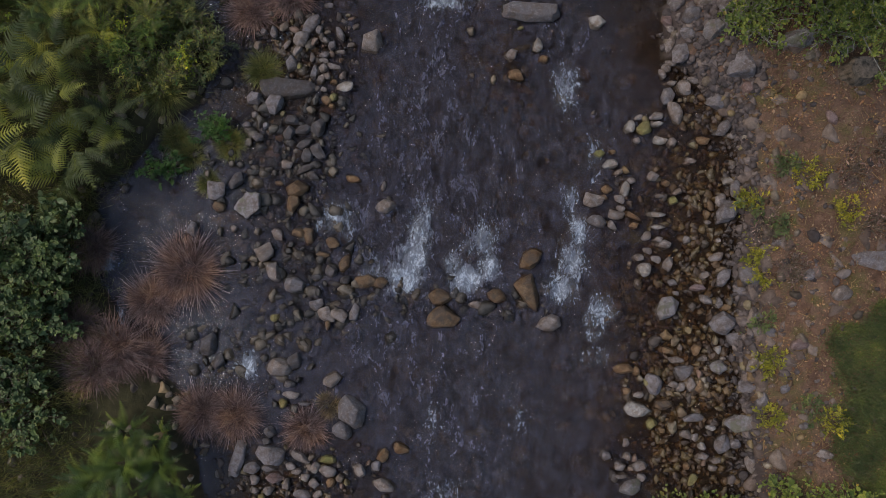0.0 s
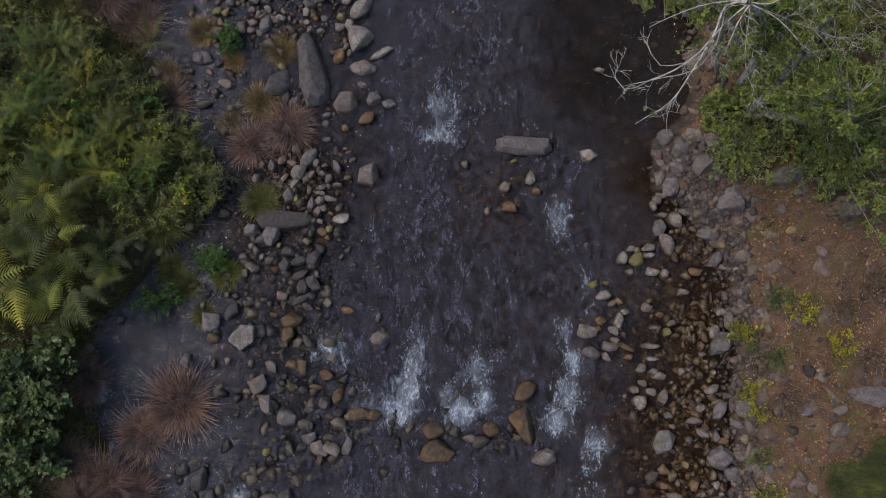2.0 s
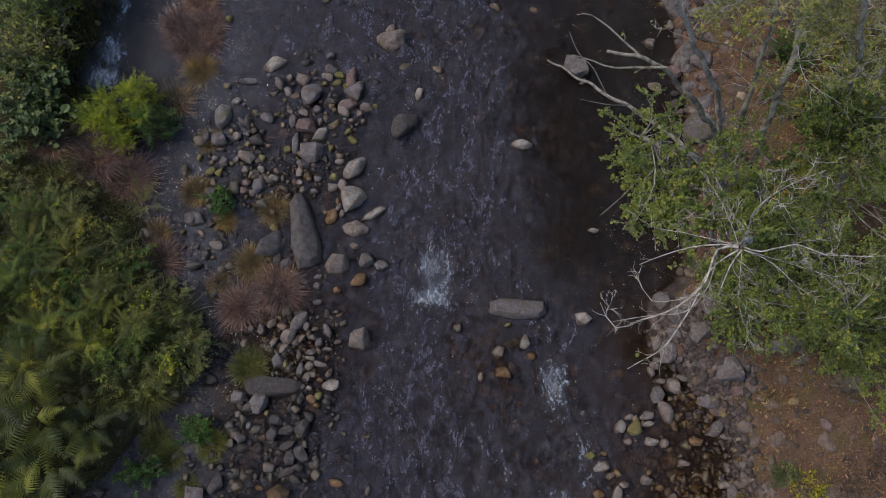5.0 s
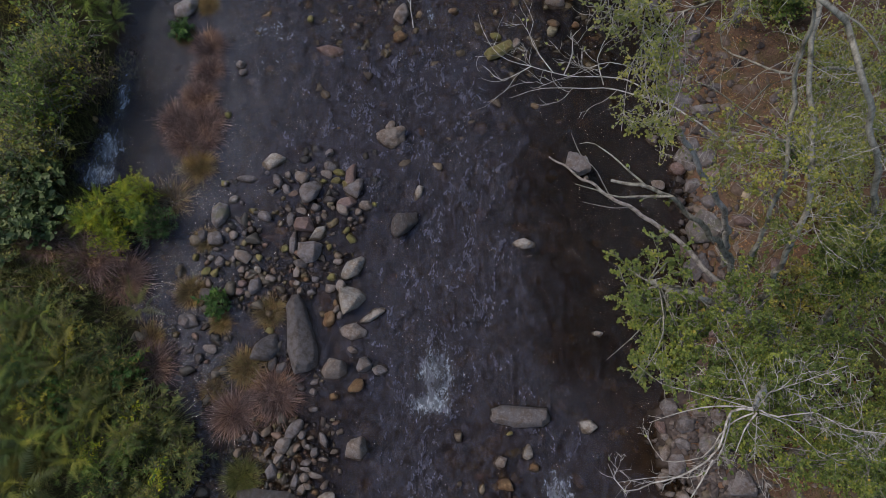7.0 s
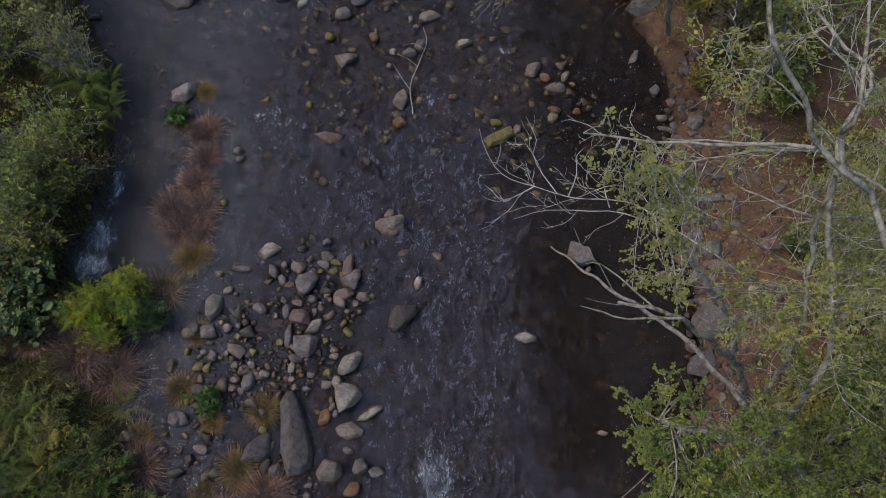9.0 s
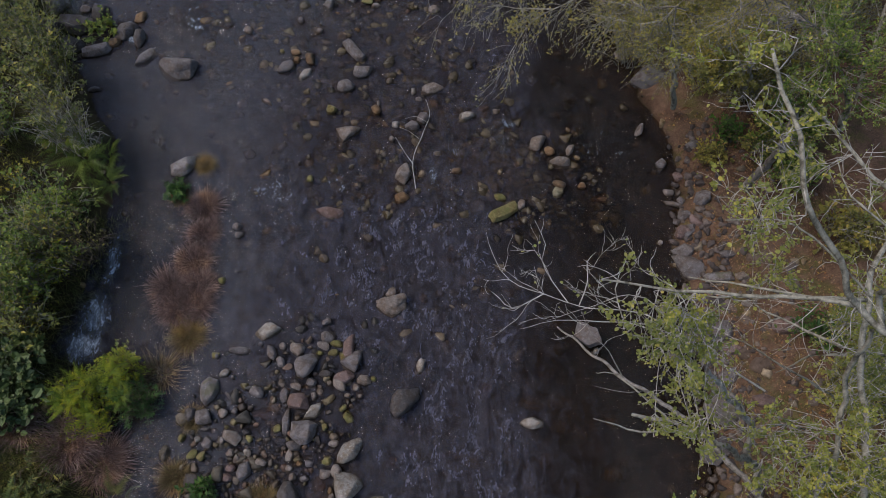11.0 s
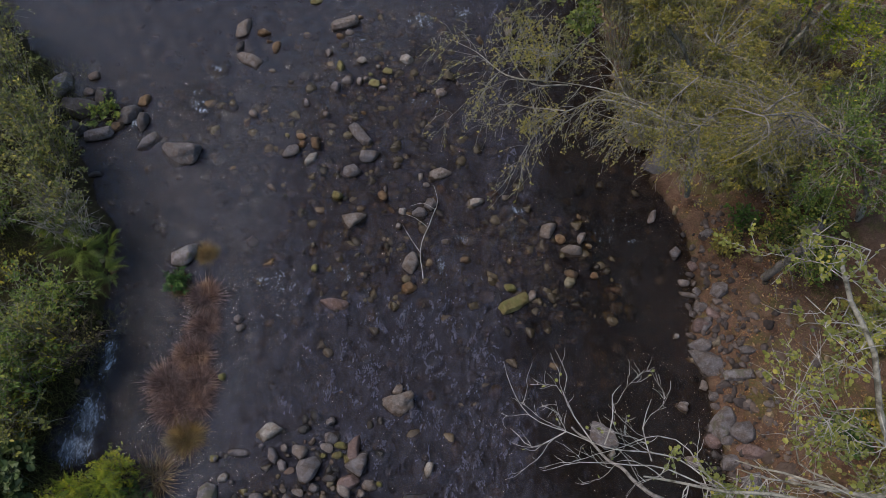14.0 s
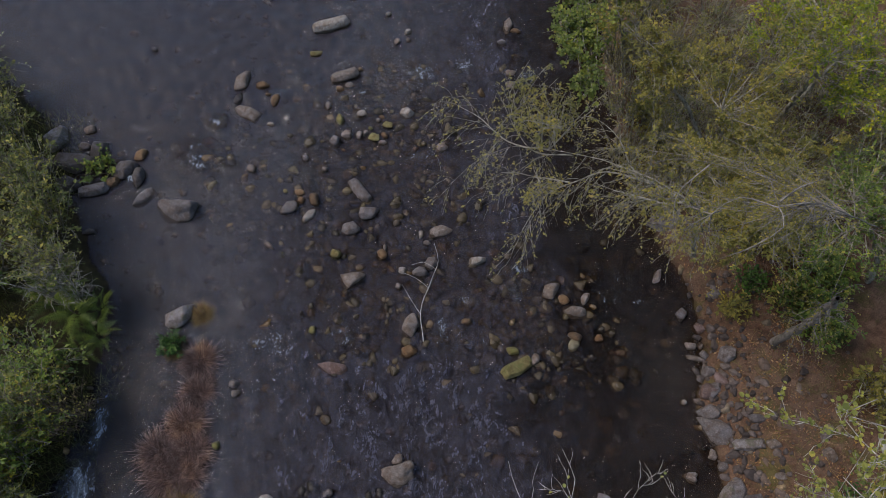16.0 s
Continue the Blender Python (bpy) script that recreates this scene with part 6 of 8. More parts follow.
def bush(name, x, y, rx, ry, top, leaf, count, size, seed, label, narrow=0.5, stems=40, base=None, category="shrub", group="undergrowth of the west bank", rounded=False, gaps=0.5, stem_mat=None):
    """A shrub: stems out of one foot and leaves in uneven sprays round their ends."""
    r = np.random.default_rng(seed)
    z0 = float(max(land(x, y), 0.0)) if base is None else base
    root = empty(name, (x, y, z0), label, category, group)
    tubes, ends = [], []
    for _ in range(stems):
        a, q = r.uniform(0, 2 * math.pi), math.sqrt(r.random()) * (1.0 if r.random() < 0.7 else 1.3)
        e = np.array([rx * q * math.cos(a), ry * q * math.sin(a), (top - z0) * (1 - 0.3 * q * q) * (0.25 + 0.8 * r.random() ** 1.3)])
        s = np.array([e[0] * 0.35 + r.normal() * 0.05, e[1] * 0.35 + r.normal() * 0.05, 0.0])
        m_ = s * 0.5 + e * 0.5 + np.array([0, 0, 0.15 * top]) + r.normal(size=3) * 0.06
        p = smooth_line([s, m_, e], 0.15)
        tubes.append((p, np.linspace(0.010, 0.003, len(p))))
    side = twigs(tubes, r, 6.0, 0.36, 0.9, 0.004, 1, 0.02, 0.05)
    thing("stem", tube_mesh("stem", tubes + side, 4), stem_mat or STEM, kind="stuff", parent=root)
    src = side + tubes
    wt = np.array([len(p) * (0.15 + r.random() ** gaps) for p, _ in src])
    pick = np.sort(r.choice(len(src), count, p=wt / wt.sum()))
    place, direc = np.empty((count, 3)), np.empty((count, 3))
    for i, k in enumerate(pick):
        p = src[k][0]
        j = min(len(p) - 2, int((0.25 + 0.75 * r.random()) * (len(p) - 1)))
        t = p[j + 1] - p[j]
        place[i] = p[j] + t * r.random()
        t = t / (np.linalg.norm(t) + 1e-9)
        s = np.array([-t[1], t[0], 0.0]) * (1 if i % 2 else -1)
        direc[i] = t * 0.65 + s * 0.8 + r.normal(size=3) * 0.3
    place += r.normal(size=place.shape) * size * 0.2
    direc[:, 2] *= 0.5
    sz = size * np.exp(r.normal(size=count) * 0.35)
    thing("foliage", leaf_mesh("foliage", place, direc, sz, sz * narrow, r, 0.2, rounded=rounded), leaf, kind="stuff", parent=root)
    return root



LIMBS_A = [
    (0.0140, 0.0028, [(3.35, 4.79, 6.00), (3.16, 4.77, 5.95), (2.99, 4.44, 5.95), (2.77, 4.20, 5.80), (2.43, 4.09, 5.60), (2.16, 4.00, 5.55), (2.00, 4.27, 5.60)]),
    (0.0086, 0.0028, [(2.93, 4.32, 5.95), (2.78, 4.06, 5.90), (2.57, 3.78, 5.80), (2.23, 3.57, 5.70)]),
    (0.0076, 0.0028, [(3.35, 4.81, 6.00), (3.04, 4.83, 5.90), (2.77, 4.79, 5.80), (2.43, 4.67, 5.65)]),
    (0.0097, 0.0028, [(3.38, 4.79, 6.00), (3.17, 4.88, 6.70), (3.04, 4.92, 7.30), (3.09, 4.95, 7.60), (3.35, 5.05, 7.70)]),
    (0.0071, 0.0021, [(3.41, 4.76, 6.00), (3.74, 4.64, 5.90), (4.01, 4.42, 5.80), (4.30, 4.31, 5.65)]),
    (0.0071, 0.0021, [(3.41, 4.79, 6.00), (3.54, 4.72, 6.10), (3.79, 4.76, 6.30), (3.95, 4.61, 6.50), (4.26, 4.56, 6.70), (4.40, 4.55, 6.80)]),
    (0.0043, 0.0021, [(3.35, 4.82, 6.00), (3.24, 5.06, 6.10), (3.07, 5.33, 6.20), (2.94, 5.54, 6.20)]),
    (0.0037, 0.0014, [(3.38, 4.73, 6.00), (3.39, 4.20, 5.80), (3.52, 3.95, 5.70), (3.67, 3.74, 5.60)]),
    (0.0108, 0.0028, [(3.38, 4.76, 6.00), (3.29, 4.60, 5.90), (3.17, 4.29, 5.80)]),
    (0.0054, 0.0021, [(3.29, 4.82, 6.00), (2.81, 4.97, 5.90), (2.54, 5.05, 5.80), (2.32, 5.26, 5.70)]),
    (0.0043, 0.0014, [(3.41, 4.76, 6.00), (4.03, 4.64, 5.80), (4.49, 4.54, 5.70), (4.87, 4.66, 5.60)]),
    (0.0086, 0.0028, [(3.35, 4.76, 6.00), (3.25, 4.69, 5.80), (3.12, 4.56, 5.70), (2.96, 4.34, 5.60), (2.59, 4.30, 5.50), (2.42, 4.61, 5.50)]),
    (0.0076, 0.0028, [(3.15, 4.77, 5.95), (3.11, 4.45, 5.80), (2.86, 4.16, 5.70), (2.52, 4.14, 5.50), (2.14, 4.08, 5.40)])]
LIMBS_C1 = [
    (0.016, 0.0018, [(3.74, 7.82, 5.30), (3.25, 8.01, 5.60), (2.87, 8.23, 5.65), (2.60, 8.40, 5.50), (2.24, 8.54, 5.40), (1.52, 8.58, 5.30), (1.14, 8.51, 5.20)]),
    (0.0112, 0.0018, [(2.87, 8.23, 5.65), (2.48, 8.60, 5.50), (1.78, 8.74, 5.35), (1.40, 8.91, 5.25), (1.02, 9.09, 5.20), (0.83, 9.40, 5.20), (0.76, 9.69, 5.20)]),
    (0.0088, 0.0018, [(1.66, 8.80, 5.30), (1.50, 9.05, 5.30), (1.39, 9.30, 5.30), (1.44, 9.50, 5.30), (1.33, 9.80, 5.30)]),
    (0.0096, 0.0018, [(2.70, 8.32, 5.60), (2.62, 8.69, 5.50), (2.30, 8.83, 5.50), (1.84, 8.70, 5.40), (1.41, 8.58, 5.30)]),
    (0.0096, 0.0018, [(1.40, 8.91, 5.25), (1.05, 8.75, 5.20), (0.90, 8.87, 5.20), (0.81, 8.95, 5.20)]),
    (0.0104, 0.0018, [(1.79, 8.77, 5.30), (1.91, 9.06, 5.30), (1.92, 9.29, 5.30), (2.03, 9.41, 5.30)]),
    (0.0104, 0.0018, [(2.24, 8.59, 5.40), (2.19, 8.93, 5.40), (2.31, 9.23, 5.40)])]
LIMBS_C2 = [
    (0.018, 0.004, [(3.24, 7.47, 4.60), (2.57, 7.46, 4.60), (2.28, 7.52, 4.65), (1.99, 7.59, 4.70)]),
    (0.014, 0.003, [(2.90, 7.56, 4.68), (2.56, 7.85, 4.75), (2.24, 8.09, 4.80), (2.05, 8.09, 4.80)])]
LIMBS_E1 = [
    (0.0149, 0.0018, [(3.43, 13.27, 4.60), (2.85, 13.63, 4.50), (2.40, 13.85, 4.40), (1.92, 13.78, 4.20), (1.55, 13.75, 3.80), (1.31, 13.43, 3.50), (1.13, 13.11, 3.30)]),
    (0.0099, 0.0018, [(3.43, 13.27, 4.60), (2.95, 13.53, 4.70), (2.33, 14.05, 4.40), (1.65, 14.48, 4.00), (1.07, 14.78, 3.60), (0.54, 14.72, 3.20), (0.14, 14.42, 3.00)]),
    (0.0155, 0.0018, [(1.65, 14.48, 4.00), (1.07, 14.82, 3.70), (0.72, 15.36, 3.50), (0.25, 15.85, 3.30), (0.01, 15.97, 3.20)]),
    (0.0124, 0.0018, [(1.95, 14.25, 4.20), (1.41, 14.61, 3.80), (1.09, 15.06, 4.00), (0.86, 15.45, 4.20)]),
    (0.0124, 0.0018, [(1.92, 13.78, 4.20), (1.48, 14.12, 3.80), (0.97, 14.31, 3.60), (0.62, 14.12, 3.40)]),
    (0.0186, 0.0018, [(3.43, 13.27, 4.60), (3.06, 13.29, 4.50), (2.61, 13.50, 4.40), (2.24, 13.71, 4.30)]),
    (0.0124, 0.0018, [(3.43, 13.27, 4.60), (2.75, 13.70, 4.60), (2.47, 14.06, 4.90), (2.07, 14.37, 5.00), (1.67, 14.25, 4.90)])]
LIMBS_E2 = [
    (0.0098, 0.0018, [(5.99, 12.95, 4.50), (4.36, 12.43, 6.00), (3.59, 12.14, 6.50), (3.55, 12.44, 6.50), (3.06, 12.63, 6.50), (2.62, 12.70, 6.50), (2.22, 12.74, 6.30)]),
    (0.0071, 0.0018, [(3.58, 12.12, 6.50), (3.58, 11.87, 6.50), (3.32, 11.75, 6.30), (3.00, 11.68, 6.10)]),
    (0.0071, 0.0018, [(3.58, 12.12, 6.50), (4.00, 12.16, 6.50), (4.20, 11.99, 6.40), (4.52, 11.66, 6.20)]),
    (0.0112, 0.0018, [(3.59, 12.17, 6.50), (3.79, 12.29, 6.60), (4.20, 12.45, 6.60)]),
    (0.0089, 0.0018, [(2.93, 12.63, 6.50), (2.76, 12.51, 6.40), (2.61, 12.38, 6.20), (2.62, 12.00, 5.90)]),
    (0.0089, 0.0018, [(3.58, 12.10, 6.50), (3.24, 12.28, 6.40), (2.98, 12.19, 6.20), (2.82, 12.01, 6.00)])]
LIMBS_C = [
    (0.055, 0.012, [(6.9, 6.2, 0.5), (5.8, 6.4, 3.5), (4.55, 6.8, 6.5), (3.62, 7.32, 8.0), (3.5, 7.58, 8.13), (3.15, 7.71, 8.39), (2.99, 7.83, 8.46), (2.62, 8.11, 8.87), (2.39, 8.29, 9.15), (2.26, 8.75, 9.35), (2.17, 9.15, 9.45)]),
    (0.052, 0.012, [(5.4, 5.9, 0.4), (4.6, 6.0, 3.2), (3.95, 6.4, 5.8), (3.85, 6.61, 6.45), (3.77, 6.89, 6.84), (3.6, 7.5, 7.3), (3.5, 8.0, 7.67), (3.7, 8.45, 7.7), (3.96, 8.93, 7.72), (3.7, 9.3, 7.75), (3.3, 9.8, 7.85)]),
    (0.042, 0.016, [(5.3, 6.1, 0.4), (4.3, 6.3, 3.5), (3.7, 6.7, 6.0), (3.59, 7.03, 6.74), (3.4, 7.5, 7.4), (3.2, 7.75, 8.2)]),
    (0.022, 0.008, [(3.15, 7.71, 8.39), (3.08, 7.9, 8.56), (2.98, 7.86, 8.83), (3.05, 8.2, 9.0), (3.1, 8.7, 9.1)]),
    (0.018, 0.006, [(3.03, 7.85, 8.43), (2.7, 7.95, 8.32), (2.3, 8.0, 8.2), (1.9, 8.05, 8.15), (1.37, 8.14, 8.1)]),
    (0.0160, 0.004, [(3.21, 7.97, 8.20), (2.91, 7.98, 8.20), (2.66, 8.06, 8.10), (2.40, 8.18, 7.90), (2.16, 8.30, 7.70)]),
    (0.015, 0.004, [(3.22, 8.00, 8.10), (2.77, 8.06, 8.00), (2.53, 8.16, 7.60), (2.33, 8.29, 7.30)]),
    (0.0160, 0.004, [(4.16, 7.78, 7.20), (3.86, 7.81, 7.20), (3.68, 7.86, 7.00), (3.56, 7.89, 6.70), (3.45, 7.84, 6.20)]),
    (0.0160, 0.004, [(3.79, 7.96, 6.80), (3.72, 8.10, 6.60), (3.44, 8.31, 6.50), (3.22, 8.43, 6.50), (3.19, 8.68, 6.60)]),
    (0.0160, 0.004, [(4.81, 7.69, 5.00), (4.12, 7.85, 5.60), (3.55, 8.00, 6.00), (3.10, 8.18, 6.20), (2.72, 8.08, 6.20)]),
    (0.0087, 0.004, [(3.18, 7.96, 8.30), (2.85, 8.20, 8.50), (2.57, 8.37, 8.60), (2.42, 8.45, 8.50), (2.25, 8.53, 8.30)]),
    (0.0087, 0.003, [(3.06, 7.98, 8.90), (2.92, 8.20, 9.00), (2.67, 8.35, 9.10), (2.64, 8.61, 9.10)]),
    (0.0160, 0.004, [(5.72, 7.29, 3.00), (4.43, 7.50, 4.60), (3.55, 7.41, 5.40), (3.08, 7.27, 5.60)]),
    (0.013, 0.004, [(3.43, 7.90, 8.00), (3.67, 7.76, 8.00), (3.94, 7.61, 7.80)])]

# ---------------- gravel of the bed and the banks ----------------
gravel("bed_gravel", BED_GRAVEL, 5200, [(-0.5, 8, 5.0, 14, 1.0), (-2.5, 2, 2.2, 5, 0.4)], 0.15, "dark brown cobbles on the bed of the stream", 0.35)
gravel("amber_gravel", AMBER_GRAVEL, 3000, [(4.4, 0.6, 1.1, 2.6, 1.0), (4.4, -3.0, 1.2, 1.6, 0.7), (2.9, 0.2, 0.8, 2.4, 0.25), (-0.6, 14.3, 2.2, 1.9, 0.25), (-0.9, 17.8, 1.7, 1.7, 0.3), (1.2, 3.9, 0.7, 0.8, 0.12), (1.6, 13.3, 1.2, 0.8, 0.2), (-2.4, 7.6, 1.0, 1.4, 0.12), (-2.2, -3.8, 1.5, 0.8, 0.25)], 0.125,
       "amber and ochre cobbles in shallow water", 0.25)
gravel("shore_gravel", BANK_GRAVEL, 2500, [(5.58, -1.0, 0.22, 4.6, 1.4), (4.95, 3.9, 0.6, 1.0, 0.8), (5.3, 8.6, 0.4, 2.6, 0.35), (5.4, 12.2, 0.5, 1.8, 0.3), (-2.6, 4.3, 0.9, 0.8, 0.45), (-2.3, 8.0, 0.8, 1.2, 0.3), (-2.5, -3.8, 1.3, 0.6, 0.4), (-3.2, 2.6, 0.9, 1.3, 0.35)], 0.105,
       "grey angular stones along the shore", 0.25)
gravel("shallows_stones", SHALLOW_GRAVEL, 800, [(-2.6, 1.2, 1.0, 2.0, 1.0), (-2.3, -0.3, 1.1, 0.9, 0.5), (-3.4, -1.3, 0.7, 0.5, 0.3), (-3.2, 4.0, 0.9, 2.2, 0.5), (-3.4, 7.0, 0.9, 1.5, 0.3), (-2.2, 9.2, 0.8, 0.8, 0.15), (-0.6, -0.3, 1.2, 0.35, 0.3), (1.4, -0.4, 0.7, 0.3, 0.15)], 0.21,
       "dark wet angular stones breaking the surface", 0.35, 0.55, level=-0.07)
gravel("bar_pebbles", BAR_GRAVEL, 330, [(-2.3, 4.2, 0.7, 0.6, 0.6), (-2.3, 7.8, 0.7, 1.1, 0.8), (-3.3, 7.8, 0.5, 0.9, 0.25), (-2.4, -3.9, 1.1, 0.6, 0.6), (4.2, 0.4, 0.8, 2.5, 0.35), (4.3, -3.0, 0.9, 1.5, 0.3), (-0.4, 17.6, 0.6, 0.6, 0.15)], 0.105,
       "mixed buff and grey pebbles of the gravel bars", 0.3, 0.55, level=-0.02)
gravel("shore_cobbles", BAR_GRAVEL, 90, [(4.75, 0.2, 0.55, 2.4, 1.0), (4.0, 0.4, 0.5, 1.9, 0.5), (4.6, -3.0, 0.6, 1.5, 0.7), (3.6, -2.6, 0.5, 1.6, 0.3), (5.0, 2.6, 0.4, 0.7, 0.3)], 0.17,
       "wet brown and grey cobbles crowding the east shallows", 0.35, 0.5, level=-0.035)
gravel("amber_cobbles", AMBER_GRAVEL, 300, [(4.8, 0.4, 0.55, 2.6, 1.0), (4.2, 0.8, 0.6, 2.0, 0.6), (4.7, -3.0, 0.6, 1.5, 0.6), (1.2, 3.7, 0.5, 0.5, 0.12)], 0.14,
       "amber cobbles under thin clear water", 0.35, 0.5, level=-0.075)
gravel("bank_slabs", SOIL_SLAB, 210, [(6.7, 0.0, 1.1, 4.2, 1.0), (5.95, 0.3, 0.35, 3.6, 1.1), (5.6, 3.4, 0.6, 0.7, 0.3), (6.1, 9.5, 0.8, 2.6, 0.5)], 0.27, "flat brown-grey stones half sunk in the soil", 0.74, 0.34)
gravel("bank_stones", BANK_GRAVEL, 600, [(6.7, 0.5, 1.3, 4.5, 1.0), (6.2, 12.0, 1.0, 2.5, 0.4), (6.0, 7.5, 0.8, 2.5, 0.3)], 0.075, "small stones strewn over the soil", 0.4)

gravel("riffle_cobbles", RIFFLE_GRAVEL, 650, [(-0.4, 14.2, 2.6, 2.0, 1.0), (-0.6, 17.6, 1.9, 1.8, 0.6), (2.2, 13.0, 1.2, 1.2, 0.35), (-3.6, 16.6, 1.6, 1.6, 0.3), (2.6, 12.2, 1.0, 0.5, 0.15)], 0.19,
       "olive and brown cobbles just under the riffle", 0.45, 0.4, level=-0.055)
gravel("riffle_stones", BED_GRAVEL, 520, [(-0.6, 14.2, 2.8, 2.3, 1.0), (-0.9, 17.8, 2.2, 1.8, 0.7), (-4.0, 16.4, 1.6, 1.4, 0.35), (0.5, 10.5, 2.4, 1.2, 0.3), (-2.0, 9.8, 2.0, 1.5, 0.25)], 0.18,
       "grey-brown stones breaking the riffle", 0.45, 0.36, level=-0.08)

# ---------------- trees of the east bank ----------------
tree("leafless_alder", 3, "alder with pale bare branches leaning over the stream", (5.7, 5.9, 0.45),
     [(0.075, 0.018, [(5.7, 5.9, 0.4), (5.2, 5.7, 2.2), (4.3, 5.3, 4.4), (3.35, 4.79, 6.0)])] + LIMBS_A, PALE_BARK, ALDER, 160, 0.038, 5.0, 0.45, 3, 0.0, 0.0, thick=0.006)
tree("leafy_alder", 4, "green alder full of round leaves over the bank", (5.9, 5.4, 0.5),
     [(0.10, 0.03, [(5.9, 5.4, 0.45), (5.6, 5.4, 2.2), (4.9, 5.6, 3.8), (3.9, 5.9, 4.9), (2.6, 6.2, 5.4)]), (0.08, 0.02, [(5.9, 5.4, 0.5), (6.0, 4.8, 2.0), (6.0, 4.3, 3.2), (5.4, 4.3, 4.3)]),
      (0.07, 0.02, [(5.6, 5.4, 2.2), (5.8, 6.0, 3.6), (5.3, 6.6, 4.8)])], GREY_BARK, ALDER, 98000, 0.025, 2.0, 0.7, 2, 0.02, 0.03,
     clumps=[(2.55, 6.25, 5.35, 0.45), (2.65, 5.75, 5.1, 0.45), (2.95, 6.35, 5.3, 0.55), (3.0, 5.6, 5.0, 0.55), (3.5, 6.0, 5.2, 0.6), (2.6, 5.2, 5.35, 0.35), (3.7, 5.3, 4.9, 0.6), (4.3, 5.8, 4.9, 0.7), (4.3, 5.0, 4.7, 0.7),
             (4.9, 5.3, 4.6, 0.7), (5.2, 4.5, 4.4, 0.7), (5.7, 5.0, 4.2, 0.8), (5.8, 4.2, 3.7, 0.7), (6.4, 4.6, 3.6, 0.8), (6.5, 3.95, 2.7, 0.55), (6.9, 4.3, 2.9, 0.7), (5.4, 6.3, 4.8, 0.7), (6.2, 5.8, 4.4, 0.8), (4.2, 4.5, 4.5, 0.5), (6.9, 3.7, 2.4, 0.55), (4.7, 4.2, 4.3, 0.5), (7.6, 4.4, 3.0, 0.7), (7.2, 5.2, 3.6, 0.9), (4.8, 6.6, 4.6, 0.6), (4.96, 6.62, 5.5, 0.5), (4.77, 6.86, 6.0, 0.5), (5.42, 6.41, 5.0, 0.6)])
tree("tall_alder", 5, "tall grey-barked alder with thinning yellow-green leaves", (5.4, 6.0, 0.5), LIMBS_C, GREY_BARK, ALDER_PALE, 27000, 0.022, 2.4, 0.7, 2, 0.01, 0.0, thick=0.004, twig_bark=PALE_BARK, bare=0.15,
     clumps=[(2.17, 9.2, 9.5, 0.22), (2.05, 8.98, 9.3, 0.22), (2.23, 8.7, 9.3, 0.25), (2.17, 8.2, 9.2, 0.22), (2.24, 8.4, 8.6, 0.25), (1.40, 8.14, 8.1, 0.2), (1.72, 7.78, 8.3, 0.25), (2.0, 7.74, 7.9, 0.28), (2.07, 7.3, 7.35, 0.28), (2.33, 7.23, 7.3, 0.3), (2.9, 7.1, 7.1, 0.3), (3.05, 6.9, 6.9, 0.3), (3.5, 7.4, 6.8, 0.35), (4.0, 7.3, 7.0, 0.4), (3.3, 8.6, 7.3, 0.4), (3.6, 9.3, 7.4, 0.35), (3.4, 7.0, 7.2, 0.3), (3.9, 7.0, 7.3, 0.35), (4.4, 7.2, 7.0, 0.4), (4.0, 6.6, 6.9, 0.35), (4.5, 6.6, 6.4, 0.4), (4.6, 8.0, 6.6, 0.45), (5.1, 7.4, 6.0, 0.5), (4.2, 8.7, 7.0, 0.4), (5.3, 8.3, 6.0, 0.5), (4.7, 9.2, 6.6, 0.45), (3.9, 8.1, 7.2, 0.4), (5.6, 6.9, 5.6, 0.5), (5.4, 9.3, 5.6, 0.5)])
tree("dead_limb_tree", 6, "slender tree with a bare white bough over the water", (5.5, 7.6, 0.6),
     [(0.06, 0.03, [(5.5, 7.6, 0.5), (4.6, 7.7, 2.9), (3.7, 7.9, 4.4), (3.14, 8.05, 5.3)])] + [(0.75 * a, 0.75 * b_, line) for a, b_, line in LIMBS_C1], PALE_BARK, ALDER_PALE, 30, 0.034, 2.8, 0.65, 3, 0.0, 0.0, sweep=(-0.05, 0.06, 0.0), thick=0.004)
tree("fallen_bough_tree", 7, "grey leaning stem with a broken bare bough", (5.6, 6.9, 0.6),
     [(0.07, 0.018, [(5.6, 6.9, 0.5), (4.9, 7.2, 2.2), (4.1, 7.3, 3.5), (3.51, 7.44, 4.18), (3.21, 7.52, 4.5), (2.83, 7.56, 4.7), (2.44, 7.64, 4.7)])] + LIMBS_C2, GREY_BARK, ALDER, 30, 0.042, 0.8, 0.3, 1, 0.0, 0.02)
tree("twiggy_willow", 8, "willow with drooping bare twigs and sparse yellow leaves", (5.0, 14.4, 0.6),
     [(0.06, 0.018, [(5.0, 14.4, 0.5), (4.4, 14.1, 2.4), (4.0, 13.6, 3.6), (3.43, 13.27, 4.6)])] + LIMBS_E1, GREY_BARK, OLIVE_LEAF, 4500, 0.042, 4.2, 1.0, 2, 0.05, 0.0, sweep=(-0.07, -0.10, -0.03), thick=0.008,
     clumps=[(1.4, 14.6, 4.9, 0.4), (1.7, 15.2, 4.6, 0.4), (2.2, 15.4, 4.4, 0.5), (1.5, 13.9, 3.9, 0.25)], rounded=False)
